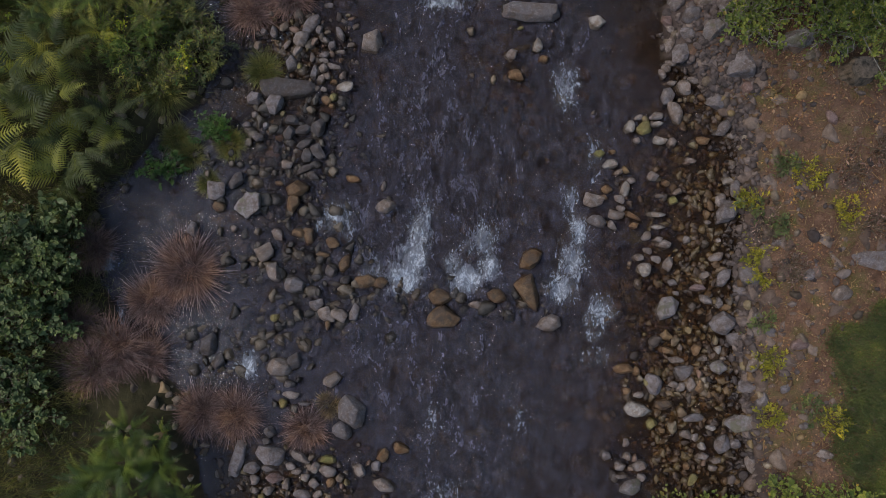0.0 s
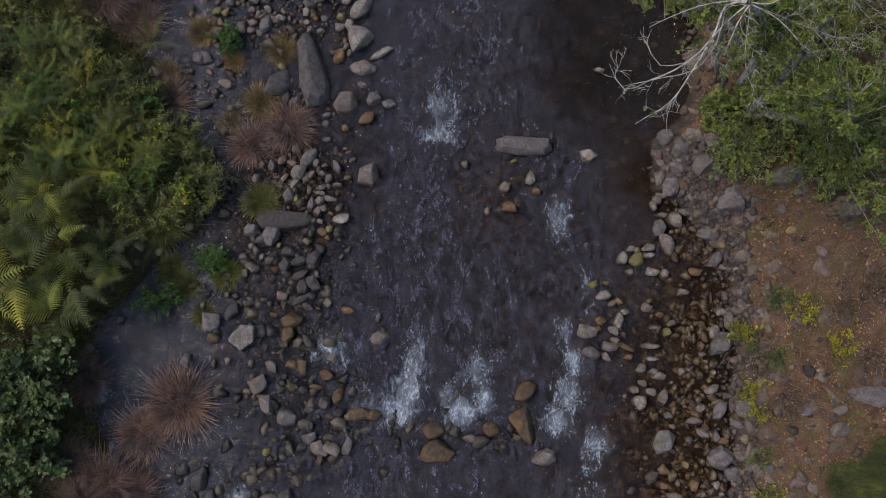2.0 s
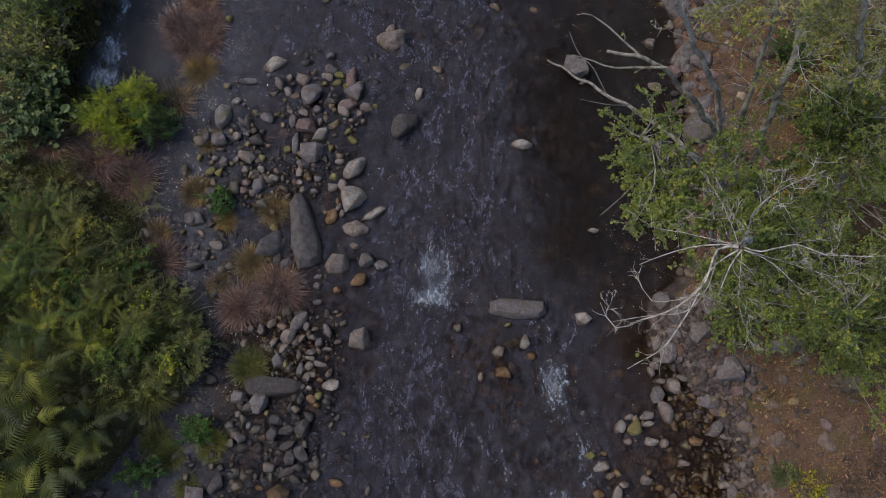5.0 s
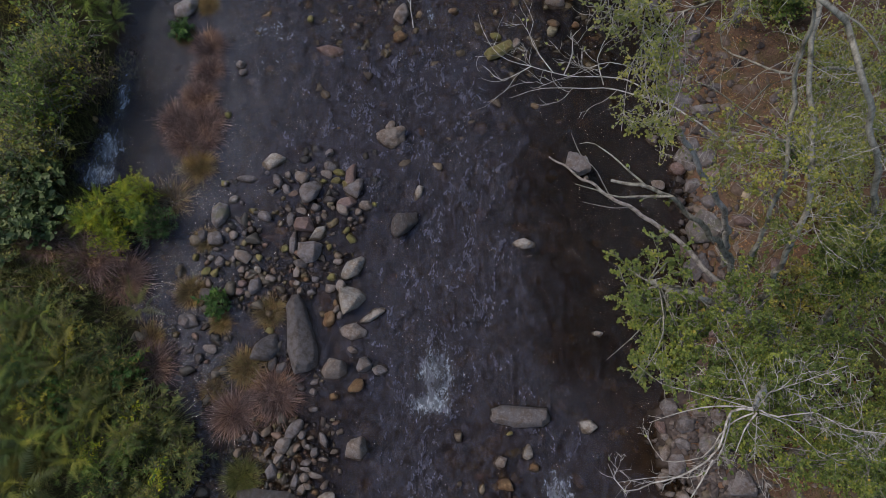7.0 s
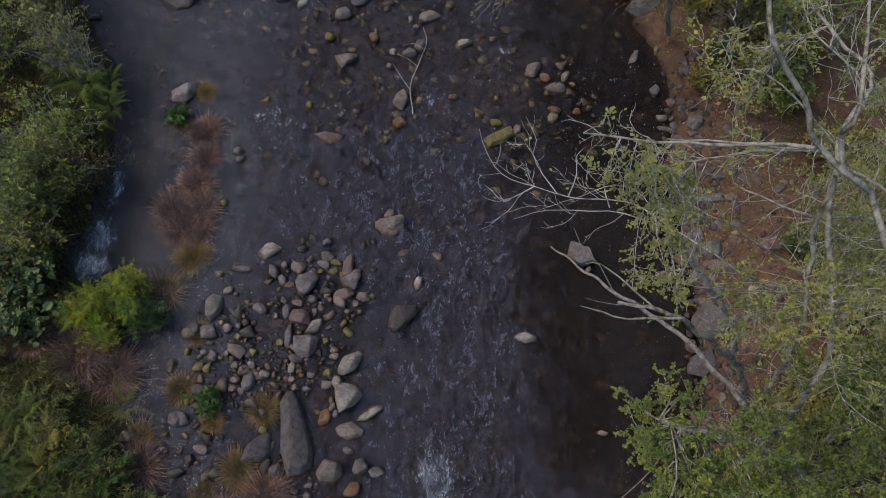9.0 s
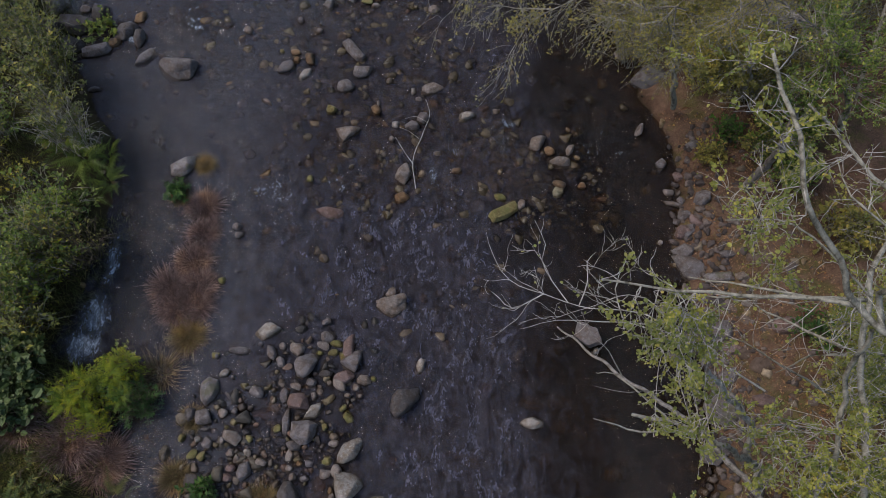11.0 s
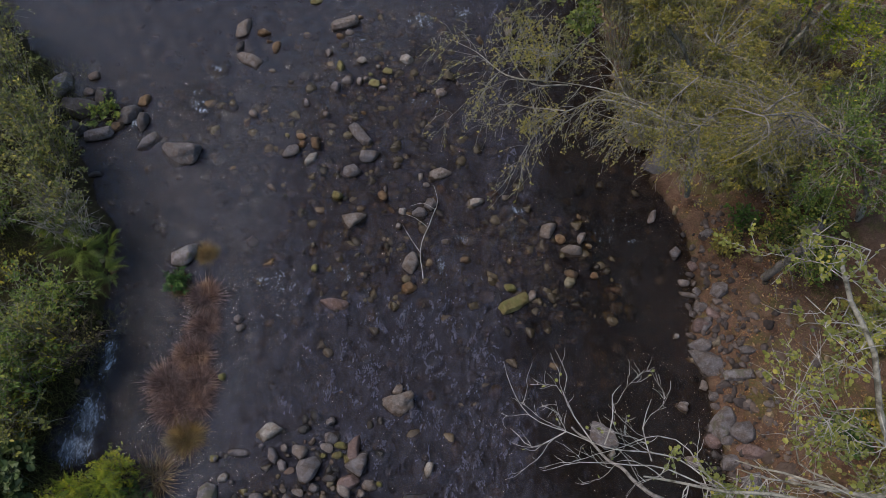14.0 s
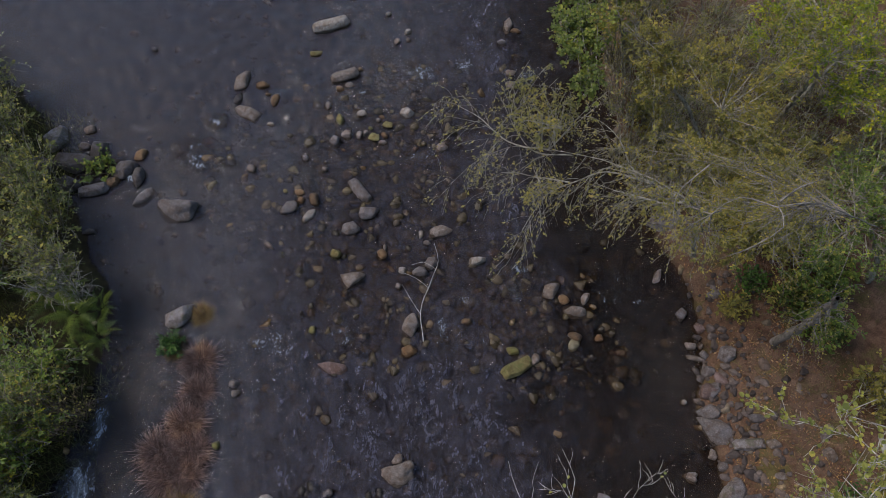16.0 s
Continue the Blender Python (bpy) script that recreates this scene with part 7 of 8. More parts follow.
tree("upper_willow", 9, "grey-limbed willow with olive leaves above the bank", (6.2, 12.6, 0.7),
     [(0.08, 0.034, [(6.2, 12.6, 0.6), (5.9, 12.3, 2.6), (5.2, 11.9, 4.5)])] + LIMBS_E2, BROWN_BARK, OLIVE_LEAF, 11000, 0.032, 3.6, 0.85, 2, 0.05, 0.0, sweep=(0.0, -0.08, 0.0), thick=0.008,
     clumps=[(3.6, 12.3, 5.4, 0.6), (4.3, 12.6, 5.2, 0.6), (3.2, 13.0, 5.0, 0.6), (4.6, 13.3, 5.0, 0.6), (4.0, 13.8, 4.6, 0.6), (3.4, 14.2, 4.2, 0.6)], rounded=False)
FAR = [("yellowing_tree", 11, (7.2, 17.5, 0.8), LIME_LEAF, 9000, [(6.4, 16.4, 4.2, 0.9), (7.4, 16.8, 4.6, 1.0), (5.8, 17.2, 4.4, 0.9), (8.2, 17.0, 4.4, 1.0), (6.8, 18.0, 4.8, 1.0), (5.2, 18.0, 4.0, 0.9), (8.8, 18.5, 4.5, 1.2), (7.6, 15.6, 3.4, 0.7)]),
       ("yellowing_tree", 12, (5.6, 16.0, 0.7), OLIVE_LEAF, 7000, [(4.6, 15.6, 3.8, 0.8), (5.2, 15.0, 3.9, 0.7), (4.2, 16.6, 3.9, 0.8), (3.4, 16.0, 3.6, 0.6), (3.4, 17.2, 3.8, 0.8), (5.2, 16.6, 4.2, 0.8)]),
       ("green_tree", 13, (8.2, 13.8, 0.8), DARK_LEAF, 9000, [(6.8, 14.2, 3.2, 0.7), (7.6, 13.6, 3.4, 0.8), (8.4, 14.6, 3.6, 0.9), (7.2, 15.0, 3.2, 0.8), (9.2, 13.6, 3.6, 1.0), (6.6, 13.3, 2.4, 0.5), (8.4, 12.6, 3.4, 0.8), (9.4, 15.5, 3.6, 1.0), (7.4, 16.2, 3.4, 0.8), (8.4, 16.4, 3.8, 0.9), (6.9, 14.6, 3.0, 0.6)]),
       ("yellowing_tree", 17, (6.4, 14.6, 0.7), OLIVE_LEAF, 9000, [(4.6, 14.8, 3.0, 0.6), (5.6, 15.0, 3.2, 0.7), (4.3, 15.6, 3.0, 0.6), (6.2, 15.4, 3.4, 0.7), (5.0, 13.5, 3.4, 0.5), (4.4, 14.0, 3.6, 0.5)]),
       ("green_tree", 14, (4.2, 19.6, 0.6), ALDER, 6000, [(2.6, 18.6, 3.2, 0.7), (2.0, 17.4, 3.4, 0.5), (3.4, 19.2, 3.4, 0.8), (2.3, 16.3, 3.4, 0.35), (4.4, 18.8, 3.6, 0.8), (3.0, 20.5, 3.2, 0.9)]),
       ("green_tree", 15, (8.6, 10.2, 0.8), ALDER, 4000, [(7.4, 9.6, 3.8, 0.8), (7.8, 10.8, 3.6, 0.7), (8.6, 9.6, 4.0, 0.9), (8.6, 11.6, 3.6, 0.9)]),
       ("green_tree", 16, (8.4, 7.0, 0.8), ALDER, 4000, [(7.2, 6.6, 3.4, 0.8), (8.0, 7.6, 3.6, 0.8), (8.2, 5.9, 3.4, 0.8), (7.6, 8.4, 3.2, 0.7)])]
for kind, seed, foot, leaf, n, clumps in FAR:
    fx, fy, fz = foot
    cx, cy, cz, _ = clumps[0]
    mx, my, mz, _ = clumps[-2]
    tree(kind, seed, "leafy tree with yellowing foliage" if kind == "yellowing_tree" else "dense green broadleaf tree on the bank", foot,
         [(0.06, 0.015, [(fx, fy, fz - 0.1), (fx * 0.7 + cx * 0.3, fy * 0.7 + cy * 0.3, 1.8), (cx, cy, cz - 0.2)]), (0.05, 0.012, [(fx, fy, fz), (fx * 0.6 + mx * 0.4, fy * 0.6 + my * 0.4, 2.2), (mx, my, mz - 0.2)])],
         GREY_BARK, leaf, int(n * 2.0), 0.046, 3.0, 0.8, 2, 0.02, 0.02, clumps=clumps, rounded=leaf is ALDER)

# ---------------- rush tufts in the stream and on the west bank ----------------
tufts("reddish-brown dry rush tuft standing in the stream", DRY_RUSH, [(-4.50, 0.13, 1.25, 0.6), (-5.13, -0.43, 0.95, 0.5), (-5.71, -1.28, 1.19, 0.6), (-6.05, -1.57, 0.99, 0.5), (-5.22, -1.47, 0.89, 0.45), (-4.21, -2.41, 0.94, 0.45), (-3.59, -2.46, 0.94, 0.47),
      (-2.33, -2.71, 0.79, 0.4), (-6.19, 0.51, 0.90, 0.45), (-6.36, -0.88, 0.89, 0.45), (-2.68, 5.24, 0.99, 0.5), (-3.39, 4.90, 0.88, 0.44)], 100)
tufts("reddish-brown dry rush tuft on the long islet", DRY_RUSH, [(-4.42, 10.63, 0.85, 0.42), (-4.95, 10.6, 0.8, 0.4), (-4.72, 10.2, 0.85, 0.42), (-4.54, 11.15, 0.78, 0.4), (-4.44, 11.74, 0.66, 0.35), (-4.48, 12.3, 0.72, 0.38), (-4.4, 10.25, 0.7, 0.38)], 130, "tufts of the islet")
tufts("dark reddish dry rush hanging over the bank", DRY_RUSH, [(-7.02, 7.95, 0.83, 0.42), (-6.20, 7.69, 1.14, 0.5), (-5.64, 7.37, 1.03, 0.5), (-4.99, 5.76, 0.99, 0.5)], 150, "rush of the west bank")
tufts("straw-coloured rush tuft among wet stones", STRAW_RUSH, [(-1.91, -2.29, 0.48, 0.24), (-3.21, 5.72, 0.72, 0.36), (-2.84, 6.76, 0.62, 0.30), (-3.74, 6.55, 0.45, 0.24), (-4.19, 8.14, 0.50, 0.26), (-4.35, 7.13, 0.62, 0.30), (-3.77, 5.33, 0.47, 0.24), (-4.45, 9.65, 0.70, 0.34),
      (-4.60, 13.25, 0.5, 0.22), (-5.0, 12.52, 0.42, 0.21), (-5.02, 6.26, 0.57, 0.28)], 170)
tufts("long olive sedge growing through the herbs", GREEN_SEDGE, [(-5.3, 4.6, 1.1, 0.8), (-6.2, 5.2, 1.2, 0.9), (-5.6, 5.4, 1.0, 0.7), (-4.6, 4.6, 0.9, 0.7), (-6.9, 6.0, 1.1, 0.8), (-7.2, 4.9, 1.2, 0.9), (-4.9, 3.4, 0.9, 0.7), (-6.5, 4.3, 1.1, 0.9)], 210, "sedge of the west bank", 0.5)
tufts("long bleached grass leaning over the side channel", STRAW_RUSH, [(-4.91, 8.95, 0.85, 0.5)], 186, "sedge of the west shore", 0.22)
tufts("olive-green sedge clump at the water's edge", GREEN_SEDGE, [(-3.15, 3.82, 0.71, 0.36), (-3.75, 2.45, 0.6, 0.3), (-4.75, 2.55, 0.6, 0.32), (-4.45, 2.22, 0.55, 0.3), (-4.14, 1.73, 0.45, 0.22)], 190, "sedge of the west shore")

# ---------------- ferns ----------------
for i, (x, y, s, n, h) in enumerate([(-6.75, 2.35, 0.98, 11, 1.0), (-6.2, 2.95, 0.86, 11, 0.9), (-6.9, 3.3, 0.9, 11, 1.0), (-6.0, 2.25, 0.82, 11, 0.8), (-7.4, 2.1, 0.95, 11, 1.0), (-6.35, 1.7, 0.8, 10, 0.9), (-7.5, 3.0, 0.95, 11, 1.1), (-5.6, 2.8, 0.62, 10, 0.5), (-6.4, 3.7, 0.7, 9, 0.9)]):
    fern(x, y, s, n, 300 + i, FERN_LEAF, "yellow-green bracken fern with long toothed fronds", height=h)
for i, (x, y, s, n, h) in enumerate([(-5.15, -3.1, 0.62, 34, 0.75), (-5.65, -3.35, 0.6, 30, 0.7), (-4.65, -3.2, 0.58, 28, 0.6), (-5.2, -2.6, 0.5, 26, 0.5), (-5.0, -3.8, 0.6, 30, 0.8), (-4.4, -3.8, 0.52, 24, 0.5), (-5.9, -4.0, 0.6, 26, 0.6), (-4.7, -2.7, 0.4, 20, 0.4)]):
    fern(x, y, s, n, 330 + i, FERN_GREEN, "bright green feathery fern clump beside the stream", height=h, upright=42, feathery=True)
for i, (x, y, s, n, h) in enumerate([(-6.75, 13.0, 0.62, 24, 0.5), (-6.35, 12.7, 0.5, 20, 0.4), (-7.2, 13.3, 0.6, 20, 0.5), (-6.6, 12.4, 0.42, 16, 0.3), (-6.4, 13.2, 0.45, 18, 0.4)]):
    fern(x, y, s, n, 350 + i, FERN_FRESH, "lush green fern under the bank shrubs", height=h, upright=30, feathery=True)
r = np.random.default_rng(17)
for i in range(30):
    x, y = -4.9 - 3.2 * r.random(), 3.5 + 3.3 * r.random()
    fern(x, y, 0.34 + 0.22 * r.random(), 13, 370 + i, (FERN_GREEN, FERN_LEAF, FERN_GREEN, FERN_OLIVE)[i % 4], "green bracken growing through the herbs", height=0.4 + 0.35 * r.random(), upright=34, feathery=True)
for i, (x, y, s, n, h) in enumerate([(-6.1, 8.3, 0.36, 26, 0.6), (-5.5, 8.8, 0.36, 24, 0.7), (-5.75, 8.15, 0.32, 22, 0.6), (-5.95, 8.7, 0.34, 24, 0.7), (-5.25, 8.45, 0.34, 22, 0.55)]):
    fern(x, y, s, n, 420 + i, (FERN_LIME, FERN_LIME, FERN_LIME, FERN_LIME, FERN_FRESH)[i], "lime-yellow feathery fern over the side channel", height=h, upright=38, feathery=True)

# ---------------- shrubs and herbs of the west bank ----------------
for i, (x, y, rx, ry, top, n) in enumerate([(-6.75, 0.7, 0.9, 0.9, 1.65, 2600), (-6.8, -0.5, 0.8, 0.8, 1.5, 2000), (-7.4, -1.4, 0.9, 0.9, 1.5, 1800), (-7.0, -2.3, 0.7, 0.8, 1.1, 1000), (-7.35, 8.9, 0.7, 0.8, 1.25, 2300), (-7.3, 8.3, 0.7, 0.7, 1.1, 1500), (-7.6, 0.2, 0.9, 1.1, 1.7, 1800)]):
    bush("bramble_bush", x, y, rx, ry, top, IVY_LEAF, int(n * (1.4 if y < 3 else 0.8)), 0.056 if y < 3 else 0.075, 400 + i, "grey-green bramble bush with rounded leaves", 0.85, rounded=True, gaps=1.8)
for i, (x, y, rx, ry, top, n) in enumerate([(-5.1, 3.6, 0.6, 0.5, 0.75, 2600), (-4.3, 4.1, 0.6, 0.6, 0.8, 2800), (-5.3, 4.1, 0.8, 0.7, 0.9, 3200), (-5.0, 4.9, 0.8, 0.6, 0.7, 2800), (-6.0, 4.7, 0.8, 0.8, 0.8, 3200), (-6.0, 5.6, 0.8, 0.7, 0.7, 3000), (-6.9, 5.4, 0.9, 0.9, 0.9, 3000), (-5.5, 5.9, 0.6, 0.5, 0.55, 2000),
                                              (-6.8, 6.5, 0.8, 0.7, 0.8, 2600), (-7.7, 6.2, 0.8, 0.9, 1.0, 2400), (-7.9, 4.9, 0.8, 0.8, 1.0, 2200), (-6.4, 6.3, 0.6, 0.5, 0.6, 1800), (-7.8, 7.2, 0.8, 0.7, 0.9, 2000), (-8.5, 5.8, 0.8, 1.5, 1.1, 2200), (-8.6, 3.0, 0.9, 1.5, 1.3, 2200)]):
    bush("herb_thicket", x, y, rx, ry, top, (HERB_LEAF, HERB_LEAF, DARK_LEAF, HERB_LEAF)[i % 4], int(n * 1.5), 0.056, 430 + i, "tangled olive-green herbs covering the bank", 0.30, gaps=2.6)
for i, (x, y, w, top) in enumerate([(-4.92, 2.04, 0.36, 0.3), (-4.02, 2.70, 0.2, 0.35), (-3.82, 6.87, 0.2, 0.4), (-5.3, 5.6, 0.3, 0.65), (-6.3, 5.2, 0.3, 0.9), (-5.0, 12.55, 0.14, 0.3), (-7.2, 16.5, 0.35, 0.25)]):
    bush("green_herb", x, y, w, w, top, (DARK_LEAF if i == 6 else FRESH_LEAF), 900, 0.05, 460 + i, "small fresh green herb by the water", 0.6, stems=20)
for i, (x, y, w, top) in enumerate([(-6.15, 8.5, 0.4, 0.75), (-5.5, 8.95, 0.32, 0.8), (-5.15, 8.4, 0.38, 0.7), (-5.8, 8.05, 0.36, 0.6)]):
    bush("lime_shrub", x, y, w, w, top, LIME_LEAF if i != 2 else FRESH_LEAF, 5200, 0.038, 470 + i, "bright lime-green feathery shrub over the side channel", 0.26, stems=60, gaps=2.0)
for i, (x, y, rx, ry, top, n, leaf) in enumerate([(-7.35, 10.3, 0.7, 0.9, 2.6, 3200, DARK_LEAF), (-7.0, 11.2, 0.6, 0.7, 2.0, 2400, WILLOW_LEAF), (-7.2, 11.0, 0.9, 0.9, 2.4, 3000, DARK_LEAF), (-7.4, 9.6, 0.9, 0.9, 2.2, 2600, WILLOW_LEAF), (-7.2, 12.0, 0.8, 0.7, 1.7, 2200, DARK_LEAF),
                                                    (-7.3, 13.9, 0.7, 0.7, 2.2, 1500, WILLOW_LEAF), (-7.8, 14.9, 0.8, 0.9, 2.5, 3200, WILLOW_LEAF), (-8.3, 15.9, 0.8, 0.8, 2.7, 3000, WILLOW_LEAF), (-8.6, 13.6, 0.9, 1.2, 2.5, 2600, DARK_LEAF), (-9.2, 17.0, 0.9, 0.9, 2.6, 2600, WILLOW_LEAF), (-8.9, 11.5, 1.0, 1.6, 2.2, 2600, DARK_LEAF), (-9.6, 15.2, 1.0, 1.4, 2.8, 2400, DARK_LEAF), (-9.9, 18.3, 0.9, 0.9, 2.6, 2600, WILLOW_LEAF), (-10.6, 17.4, 0.9, 1.0, 2.8, 2600, DARK_LEAF), (-10.8, 19.2, 0.8, 0.8, 2.2, 2400, DARK_LEAF)]):
    bush("willow_shrub", x, y, rx, ry, top, leaf, int(n * 1.0), 0.05, 490 + i, "tall loose willow shrub over the water's edge", 0.6, stems=60, gaps=2.2, stem_mat=GREY_BARK)
bush("bare_shrub", -6.6, 11.2, 0.7, 0.6, 2.0, OLIVE_LEAF, 500, 0.04, 521, "thin twiggy shrub with a few yellow leaves", 0.6, stems=60, stem_mat=STEM)
bush("bare_shrub", -7.1, 13.5, 0.8, 0.6, 2.1, HERB_LEAF, 250, 0.05, 520, "leafless grey twiggy shrub on the bank", 0.4, stems=50, stem_mat=PALE_BARK)

for i, (x, y, w, top) in enumerate([(-5.6, 4.3, 0.3, 0.9), (-6.6, 5.0, 0.35, 1.0), (-5.0, 4.7, 0.3, 0.8), (-7.3, 5.8, 0.35, 1.0), (-4.5, 3.9, 0.25, 0.8), (-6.2, 6.1, 0.3, 0.8), (-7.6, 4.2, 0.4, 1.2), (-7.1, 9.9, 0.4, 2.1), (-6.7, 10.9, 0.35, 1.8), (-7.9, 12.6, 0.4, 2.0)]):
    bush("yellow_spray", x, y, w, w, top, (LIME_LEAF, YELLOW_HERB)[i % 2], 420, 0.05, 700 + i, "yellowing spray of small leaves among the herbs", 0.4, stems=14, gaps=1.5)

# ---------------- plants of the east bank ----------------
for i, (x, y, w) in enumerate([(6.26, 2.00, 0.2), (6.46, 1.78, 0.3), (5.72, 1.45, 0.25), (5.85, 1.30, 0.25), (7.24, 1.20, 0.25), (5.75, 0.41, 0.15), (6.09, 0.91, 0.15), (5.9, -1.46, 0.15), (5.95, -2.43, 0.2), (6.57, -2.24, 0.25), (6.86, -2.48, 0.2), (5.8, 0.01, 0.15), (5.85, -0.77, 0.2)]):
    bush("low_herb", x, y, w, w, float(land(x, y)) + 0.14, YELLOW_HERB if i % 3 else GRASS, 520, 0.045, 530 + i, "low yellow-green herb on the soil", 0.5, stems=16, group="herbs of the east bank")
for i, (x, y) in enumerate([(7.28, 1.83), (6.28, 0.19), (7.61, 0.96), (5.98, 0.86), (7.82, 2.23)]):
    bush("dead_herb", x, y, 0.35, 0.3, float(land(x, y)) + 0.22, DRY_RUSH, 260, 0.05, 545 + i, "dead reddish-brown herb stalks on the soil", 0.25, stems=34, group="herbs of the east bank")
for i, (x, y, rx, ry, top, n) in enumerate([(6.3, -3.9, 0.7, 0.5, 1.1, 1700), (5.2, -4.2, 0.5, 0.4, 1.0, 1000), (7.2, -4.1, 0.7, 0.5, 1.1, 1500), (4.2, -4.3, 0.4, 0.4, 0.9, 700)]):
    bush("bank_shrub", x, y, rx, ry, top, ALDER, n, 0.05, 560 + i, "small-leaved green shrub at the edge of the bank", 0.7, rounded=True, group="shrubs of the east bank", base=max(float(land(x, y)), -0.05))
for i, (x, y, w, top) in enumerate([(5.6, 13.3, 0.2, 0.9), (6.0, 13.8, 0.25, 0.9), (6.6, 13.4, 0.45, 1.3), (6.9, 9.6, 0.4, 1.2)]):
    bush("bank_shrub", x, y, w, w, top, (OLIVE_LEAF, FRESH_LEAF)[i % 2], 700, 0.055, 580 + i, "yellowing shrub on the east bank", 0.6, group="shrubs of the east bank")

for i, (x, y, w, top) in enumerate([(7.0, 12.9, 0.45, 1.6), (6.7, 13.5, 0.4, 1.3), (7.3, 13.7, 0.5, 1.7)]):
    bush("green_shrub", x, y, w, w, top, DARK_LEAF, 2000, 0.055, 600 + i, "dense fresh green shrub beside the bare soil", 0.6, rounded=True, group="shrubs of the east bank")
for i, (x, y, w, top) in enumerate([(5.6, 4.6, 0.6, 1.0), (6.3, 5.2, 0.7, 1.2), (6.9, 4.4, 0.7, 1.3), (5.4, 5.4, 0.5, 0.9), (6.0, 6.2, 0.7, 1.2), (6.9, 6.0, 0.8, 1.4), (7.6, 5.0, 0.8, 1.5), (6.6, 7.0, 0.6, 1.3), (7.5, 7.2, 0.8, 1.5), (7.2, 8.6, 0.6, 1.4), (7.8, 9.8, 0.7, 1.5), (7.8, 11.6, 0.6, 1.5), (6.8, 14.8, 0.7, 1.5), (5.6, 15.4, 0.7, 1.4), (5.0, 16.4, 0.7, 1.3), (4.6, 17.6, 0.6, 1.2), (6.2, 16.6, 0.8, 1.5)]):
    bush("undergrowth_shrub", x, y, w, w, top, (ALDER, OLIVE_LEAF)[i > 5], 1600, 0.05, 610 + i, "leafy green undergrowth beneath the trees", 0.7, stems=60, rounded=True, gaps=2.0, group="undergrowth of the east bank", stem_mat=GREY_BARK)

for i, (x, y, w, top) in enumerate([(4.4, 15.9, 0.77, 1.86), (5.2, 15.8, 0.98, 2.22), (6.0, 15.2, 0.94, 1.70), (6.7, 14.6, 0.88, 1.75), (4.1, 16.9, 0.79, 1.60), (4.9, 17.0, 0.80, 2.33), (5.8, 16.4, 0.96, 2.23), (6.7, 15.9, 0.95, 1.67), (7.5, 15.4, 0.83, 2.06), (4.2, 18.1, 0.93, 2.27), (5.1, 18.2, 0.97, 1.58), (6.0, 17.6, 0.90, 2.10), (6.9, 17.1, 0.88, 1.66), (7.8, 16.6, 0.87, 1.58), (4.2, 19.4, 0.98, 2.28), (5.3, 19.5, 0.89, 1.77), (6.3, 18.9, 0.98, 2.02), (7.3, 18.4, 0.97, 2.26), (8.2, 17.9, 0.88, 1.87), (8.6, 16.2, 0.90, 1.89), (5.0, 20.8, 0.79, 1.77), (6.4, 20.4, 0.95, 1.54), (7.7, 19.7, 0.76, 2.06), (9.0, 19.0, 0.82, 1.98), (9.3, 17.2, 0.87, 1.81)]):
    bush("willow_scrub", x, y, w, w, top, (OLIVE_LEAF, WILLOW_LEAF, OLIVE_LEAF, OLIVE_LEAF)[i % 4], 2300, 0.038, 660 + i, "loose olive-yellow willow scrub with pale twigs", 0.32, stems=90, gaps=1.8, group="willow scrub of the east bank", stem_mat=GREY_BARK)


def grass_sheet(name, n, spots, length, mat, label):
    r = np.random.default_rng(n)
    pick = r.choice(len(spots), n, p=np.array([s[4] for s in spots]) / sum(s[4] for s in spots))
    sp = np.array(spots)[pick]
    x = sp[:, 0] + sp[:, 2] * r.uniform(-1, 1, n)
    y = sp[:, 1] + sp[:, 3] * r.uniform(-1, 1, n)
    x = x + 0.25 * wobble(x, y * 1.7) + 0.08 * r.normal(size=n)
    root = np.stack([x, y, land(x, y) - 0.01], -1)
    lean = np.array([0, 0, 1.0]) + r.normal(size=(n, 3)) * np.array([0.5, 0.5, 0.1])
    return thing(name, blade_mesh(name, root, lean, length * (0.5 + r.random(n)), np.full(n, 0.010), 0.4 * r.random(n), r, 2), mat, label, "grass", kind="stuff")


grass_sheet("grass", 90000, [(7.75, -2.7, 0.7, 1.9, 1.0), (8.8, -2.4, 0.8, 2.4, 1.0), (8.2, -0.8, 0.5, 0.4, 0.15)], 0.13, GRASS, "short green meadow grass on the bank")
grass_sheet("sparse_grass", 5000, [(6.6, 0.5, 1.0, 4.5, 1.0), (6.0, 3.8, 0.8, 0.8, 0.4), (6.2, 9.5, 1.2, 4.5, 1.0)], 0.08, GREEN_SEDGE, "thin dry grass between the stones")
grass_sheet("west_grass", 30000, [(-7.0, 4.5, 1.6, 3.0, 1.0), (-7.0, 9.5, 0.9, 2.5, 0.6), (-6.9, -1.5, 1.0, 3.0, 0.8), (-8.5, 14.5, 0.8, 3.5, 0.5)], 0.3, GREEN_SEDGE, "long olive grass under the shrubs")


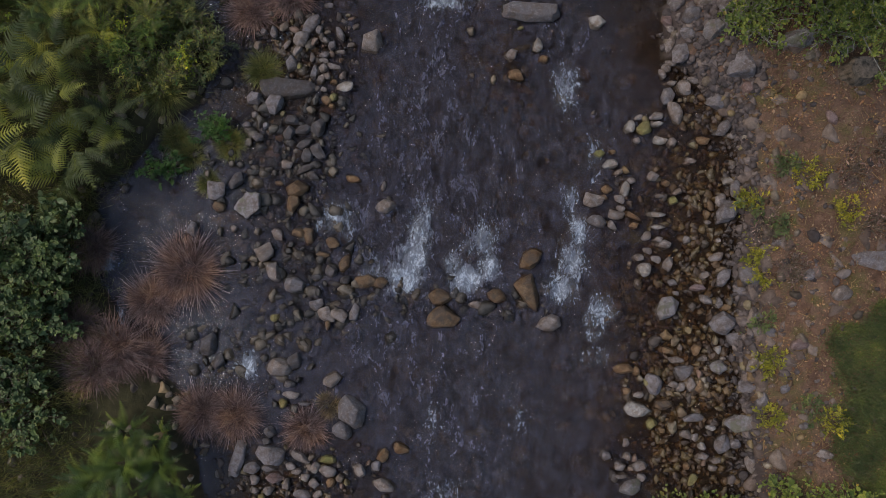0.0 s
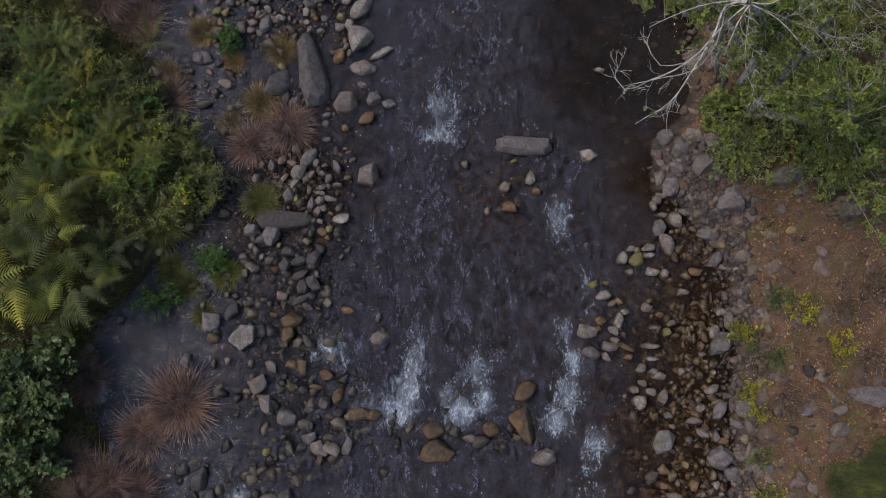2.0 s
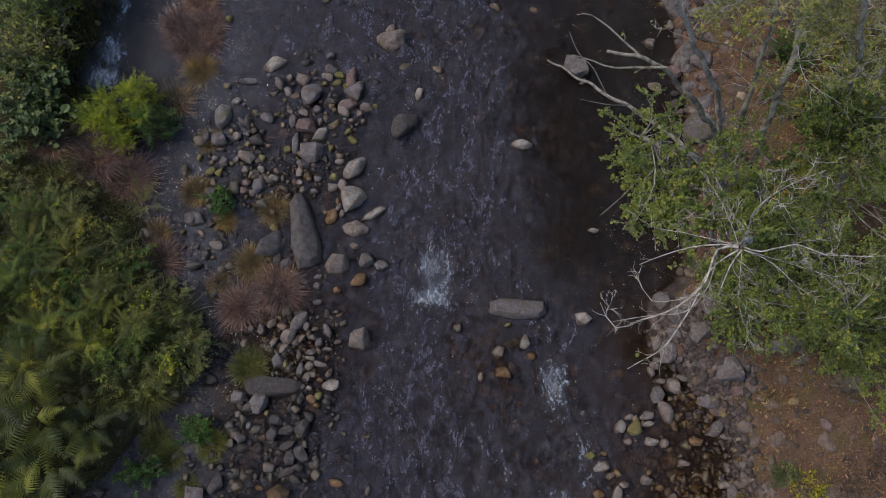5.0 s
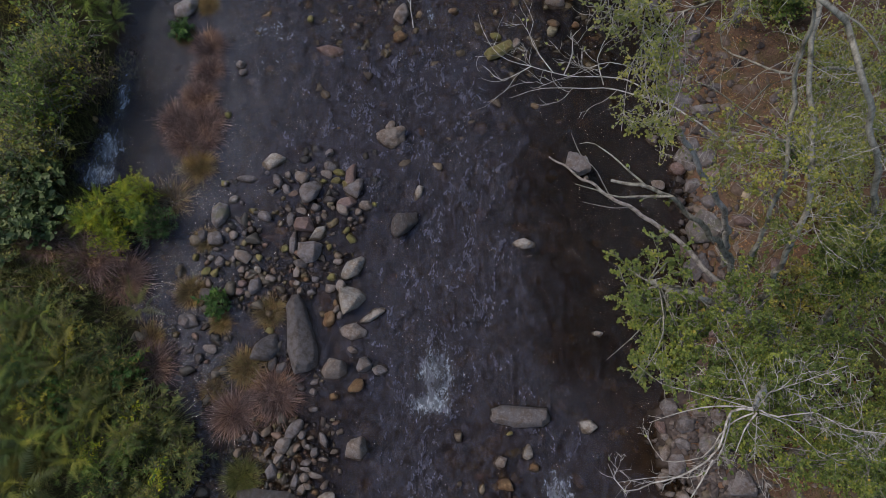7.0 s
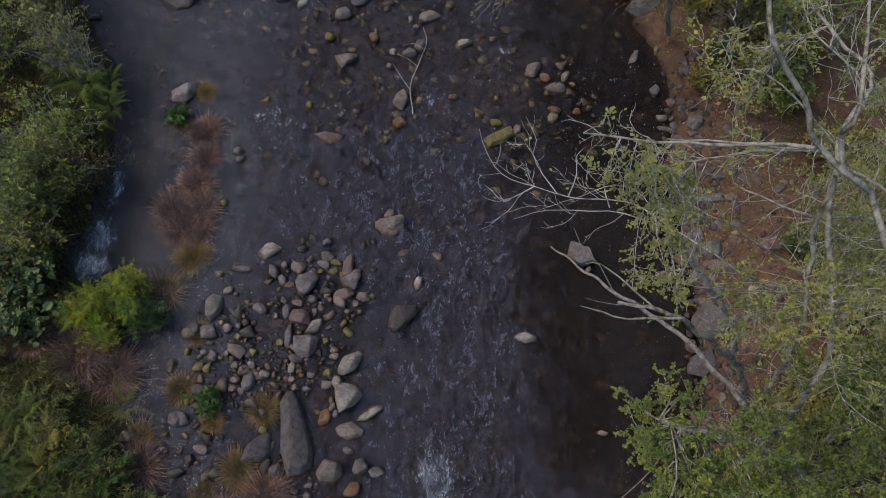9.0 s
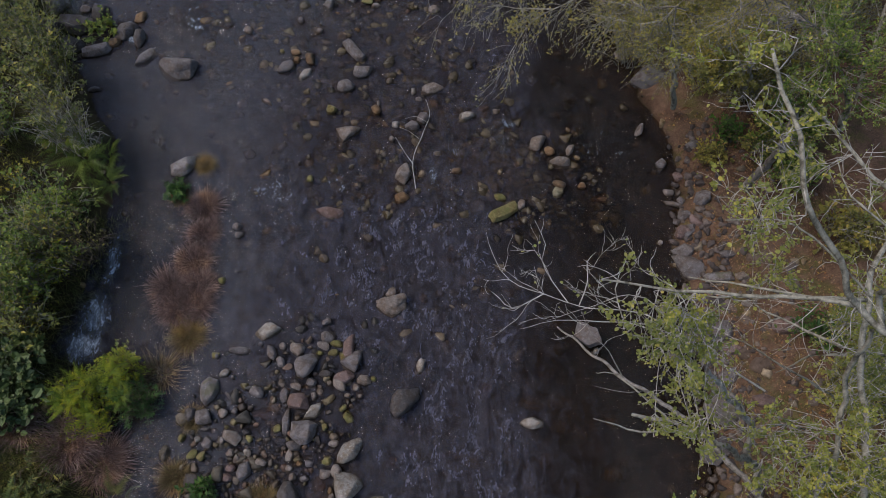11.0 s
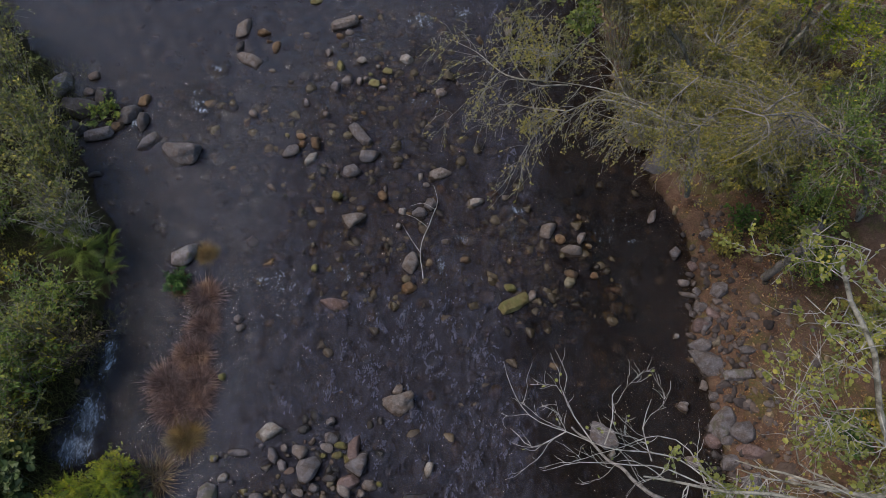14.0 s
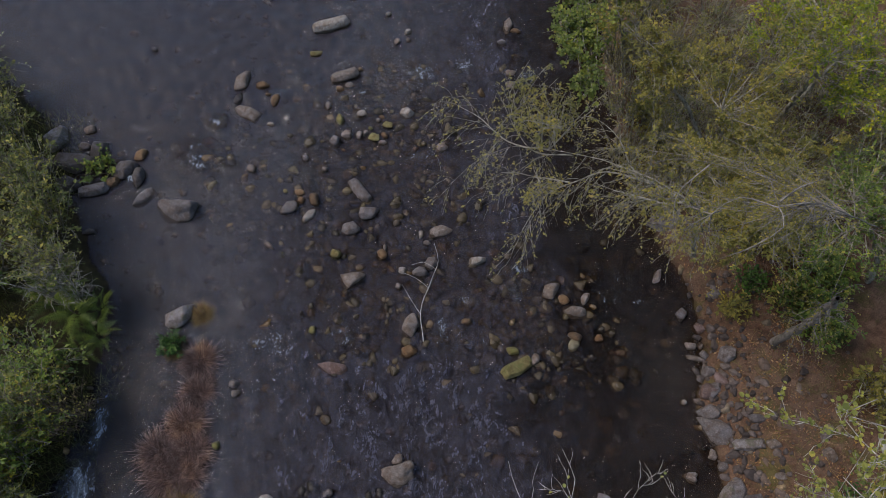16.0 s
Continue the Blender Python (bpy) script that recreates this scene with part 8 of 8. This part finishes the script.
def litter(name, n, spots, size, mat, label):
    r = np.random.default_rng(n + 1)
    pick = r.choice(len(spots), n, p=np.array([s[4] for s in spots]) / sum(s[4] for s in spots))
    sp = np.array(spots)[pick]
    x = sp[:, 0] + sp[:, 2] * r.uniform(-1, 1, n)
    y = sp[:, 1] + sp[:, 3] * r.uniform(-1, 1, n)
    keep = land(x, y) > 0.12
    x, y = x[keep], y[keep]
    place = np.stack([x, y, land(x, y) + 0.012 + 0.01 * r.random(len(x))], -1)
    d = r.normal(size=(len(x), 3)) * np.array([1, 1, 0.15])
    s = size * np.exp(r.normal(size=len(x)) * 0.35)
    return thing(name, leaf_mesh(name, place, d, s, s * 0.55, r, 0.2), mat, label, "leaf litter", kind="stuff")


litter("fallen_leaves", 22000, [(6.8, 0.5, 1.5, 4.6, 1.0), (6.2, 9.5, 1.4, 5.0, 1.0)], 0.036, LITTER, "brown fallen leaves on the soil")

def debris(name, n, spots, label):
    """Dry twigs strewn on the soil."""
    r = np.random.default_rng(n)
    pick = r.choice(len(spots), n)
    sp = np.array(spots)[pick]
    x, y = sp[:, 0] + sp[:, 2] * r.uniform(-1, 1, n), sp[:, 1] + sp[:, 3] * r.uniform(-1, 1, n)
    keep = land(x, y) > 0.15
    tubes = []
    for px, py in zip(x[keep], y[keep]):
        a, ln = r.uniform(0, 6.28), 0.08 + 0.22 * r.random() ** 2
        q = np.array([[px + ln * t * math.cos(a) + 0.02 * r.normal(), py + ln * t * math.sin(a) + 0.02 * r.normal(), 0.0] for t in (-0.5, 0, 0.5)])
        q[:, 2] = land(q[:, 0], q[:, 1]) + 0.012
        tubes.append((q, np.linspace(0.006, 0.003, 3)))
    return thing(name, tube_mesh(name, tubes, 4), STRAW_RUSH, label, "twigs", kind="stuff")


debris("dry_twigs", 1900, [(6.9, 0.5, 1.5, 4.6), (6.3, 9.5, 1.3, 5.0)], "dry twigs strewn over the soil")

# ---------------- driftwood ----------------
def stick(label, pts, r0, r1, mat, sides=()):
    tubes = limb_tubes([(r0, r1, pts)] + list(sides))
    return thing("driftwood", tube_mesh("driftwood", tubes, 6), mat, label, "branch")


stick("pale forked driftwood branch caught between stones", [(-0.27, 12.72, 0.06), (-0.33, 13.33, 0.12), (-0.13, 13.97, 0.16), (0.0, 14.37, 0.15), (-0.09, 14.8, 0.1)], 0.010, 0.003, PALE_BARK,
      [(0.006, 0.002, [(-0.33, 13.25, 0.11), (-0.5, 13.5, 0.13), (-0.72, 13.9, 0.08)]), (0.005, 0.002, [(-0.2, 13.8, 0.15), (-0.45, 14.0, 0.16), (-0.75, 14.15, 0.1)]), (0.005, 0.002, [(-0.05, 14.2, 0.15), (-0.3, 14.35, 0.15), (-0.55, 14.3, 0.1)])])
stick("long pale fallen trunk lying from the bank into the water", [(5.87, 6.4, 0.78), (5.25, 7.1, 0.9), (4.6, 7.87, 0.94), (4.0, 8.35, 0.93), (3.4, 8.78, 0.85), (2.9, 9.35, 0.45), (2.46, 9.88, 0.03)], 0.058, 0.016, BROWN_BARK,
      [(0.010, 0.004, [(3.4, 8.78, 0.85), (3.15, 9.2, 1.0), (2.85, 9.5, 1.1), (2.7, 9.9, 1.1)]), (0.008, 0.003, [(3.75, 8.55, 0.9), (3.3, 8.5, 1.05), (2.85, 8.6, 1.05)])])
stick("fallen grey log on the bank", [(7.1, 13.75, 0.85), (7.3, 13.1, 0.9), (7.45, 12.75, 0.88)], 0.07, 0.055, GREY_BARK)

bm = bmesh.new()
bmesh.ops.create_cone(bm, cap_ends=True, segments=28, radius1=0.34, radius2=0.25, depth=0.35)
bmesh.ops.subdivide_edges(bm, edges=bm.edges[:], cuts=3, use_grid_fill=True)
for q in bm.verts:
    q.co *= 1 + 0.22 * noise.noise(q.co * 5)
    if q.co.z > 0.1 and q.co.xy.length < 0.19:
        q.co.z -= 0.2
me = bpy.data.meshes.new("stump")
bm.to_mesh(me)
bm.free()
stump = thing("stump", me, STEM, "dark hollow rotten tree stump on the soil", "stump")
stump.location, stump.scale = (7.4, 3.6, float(land(7.4, 3.6)) + 0.12), (1.0, 0.75, 1.0)
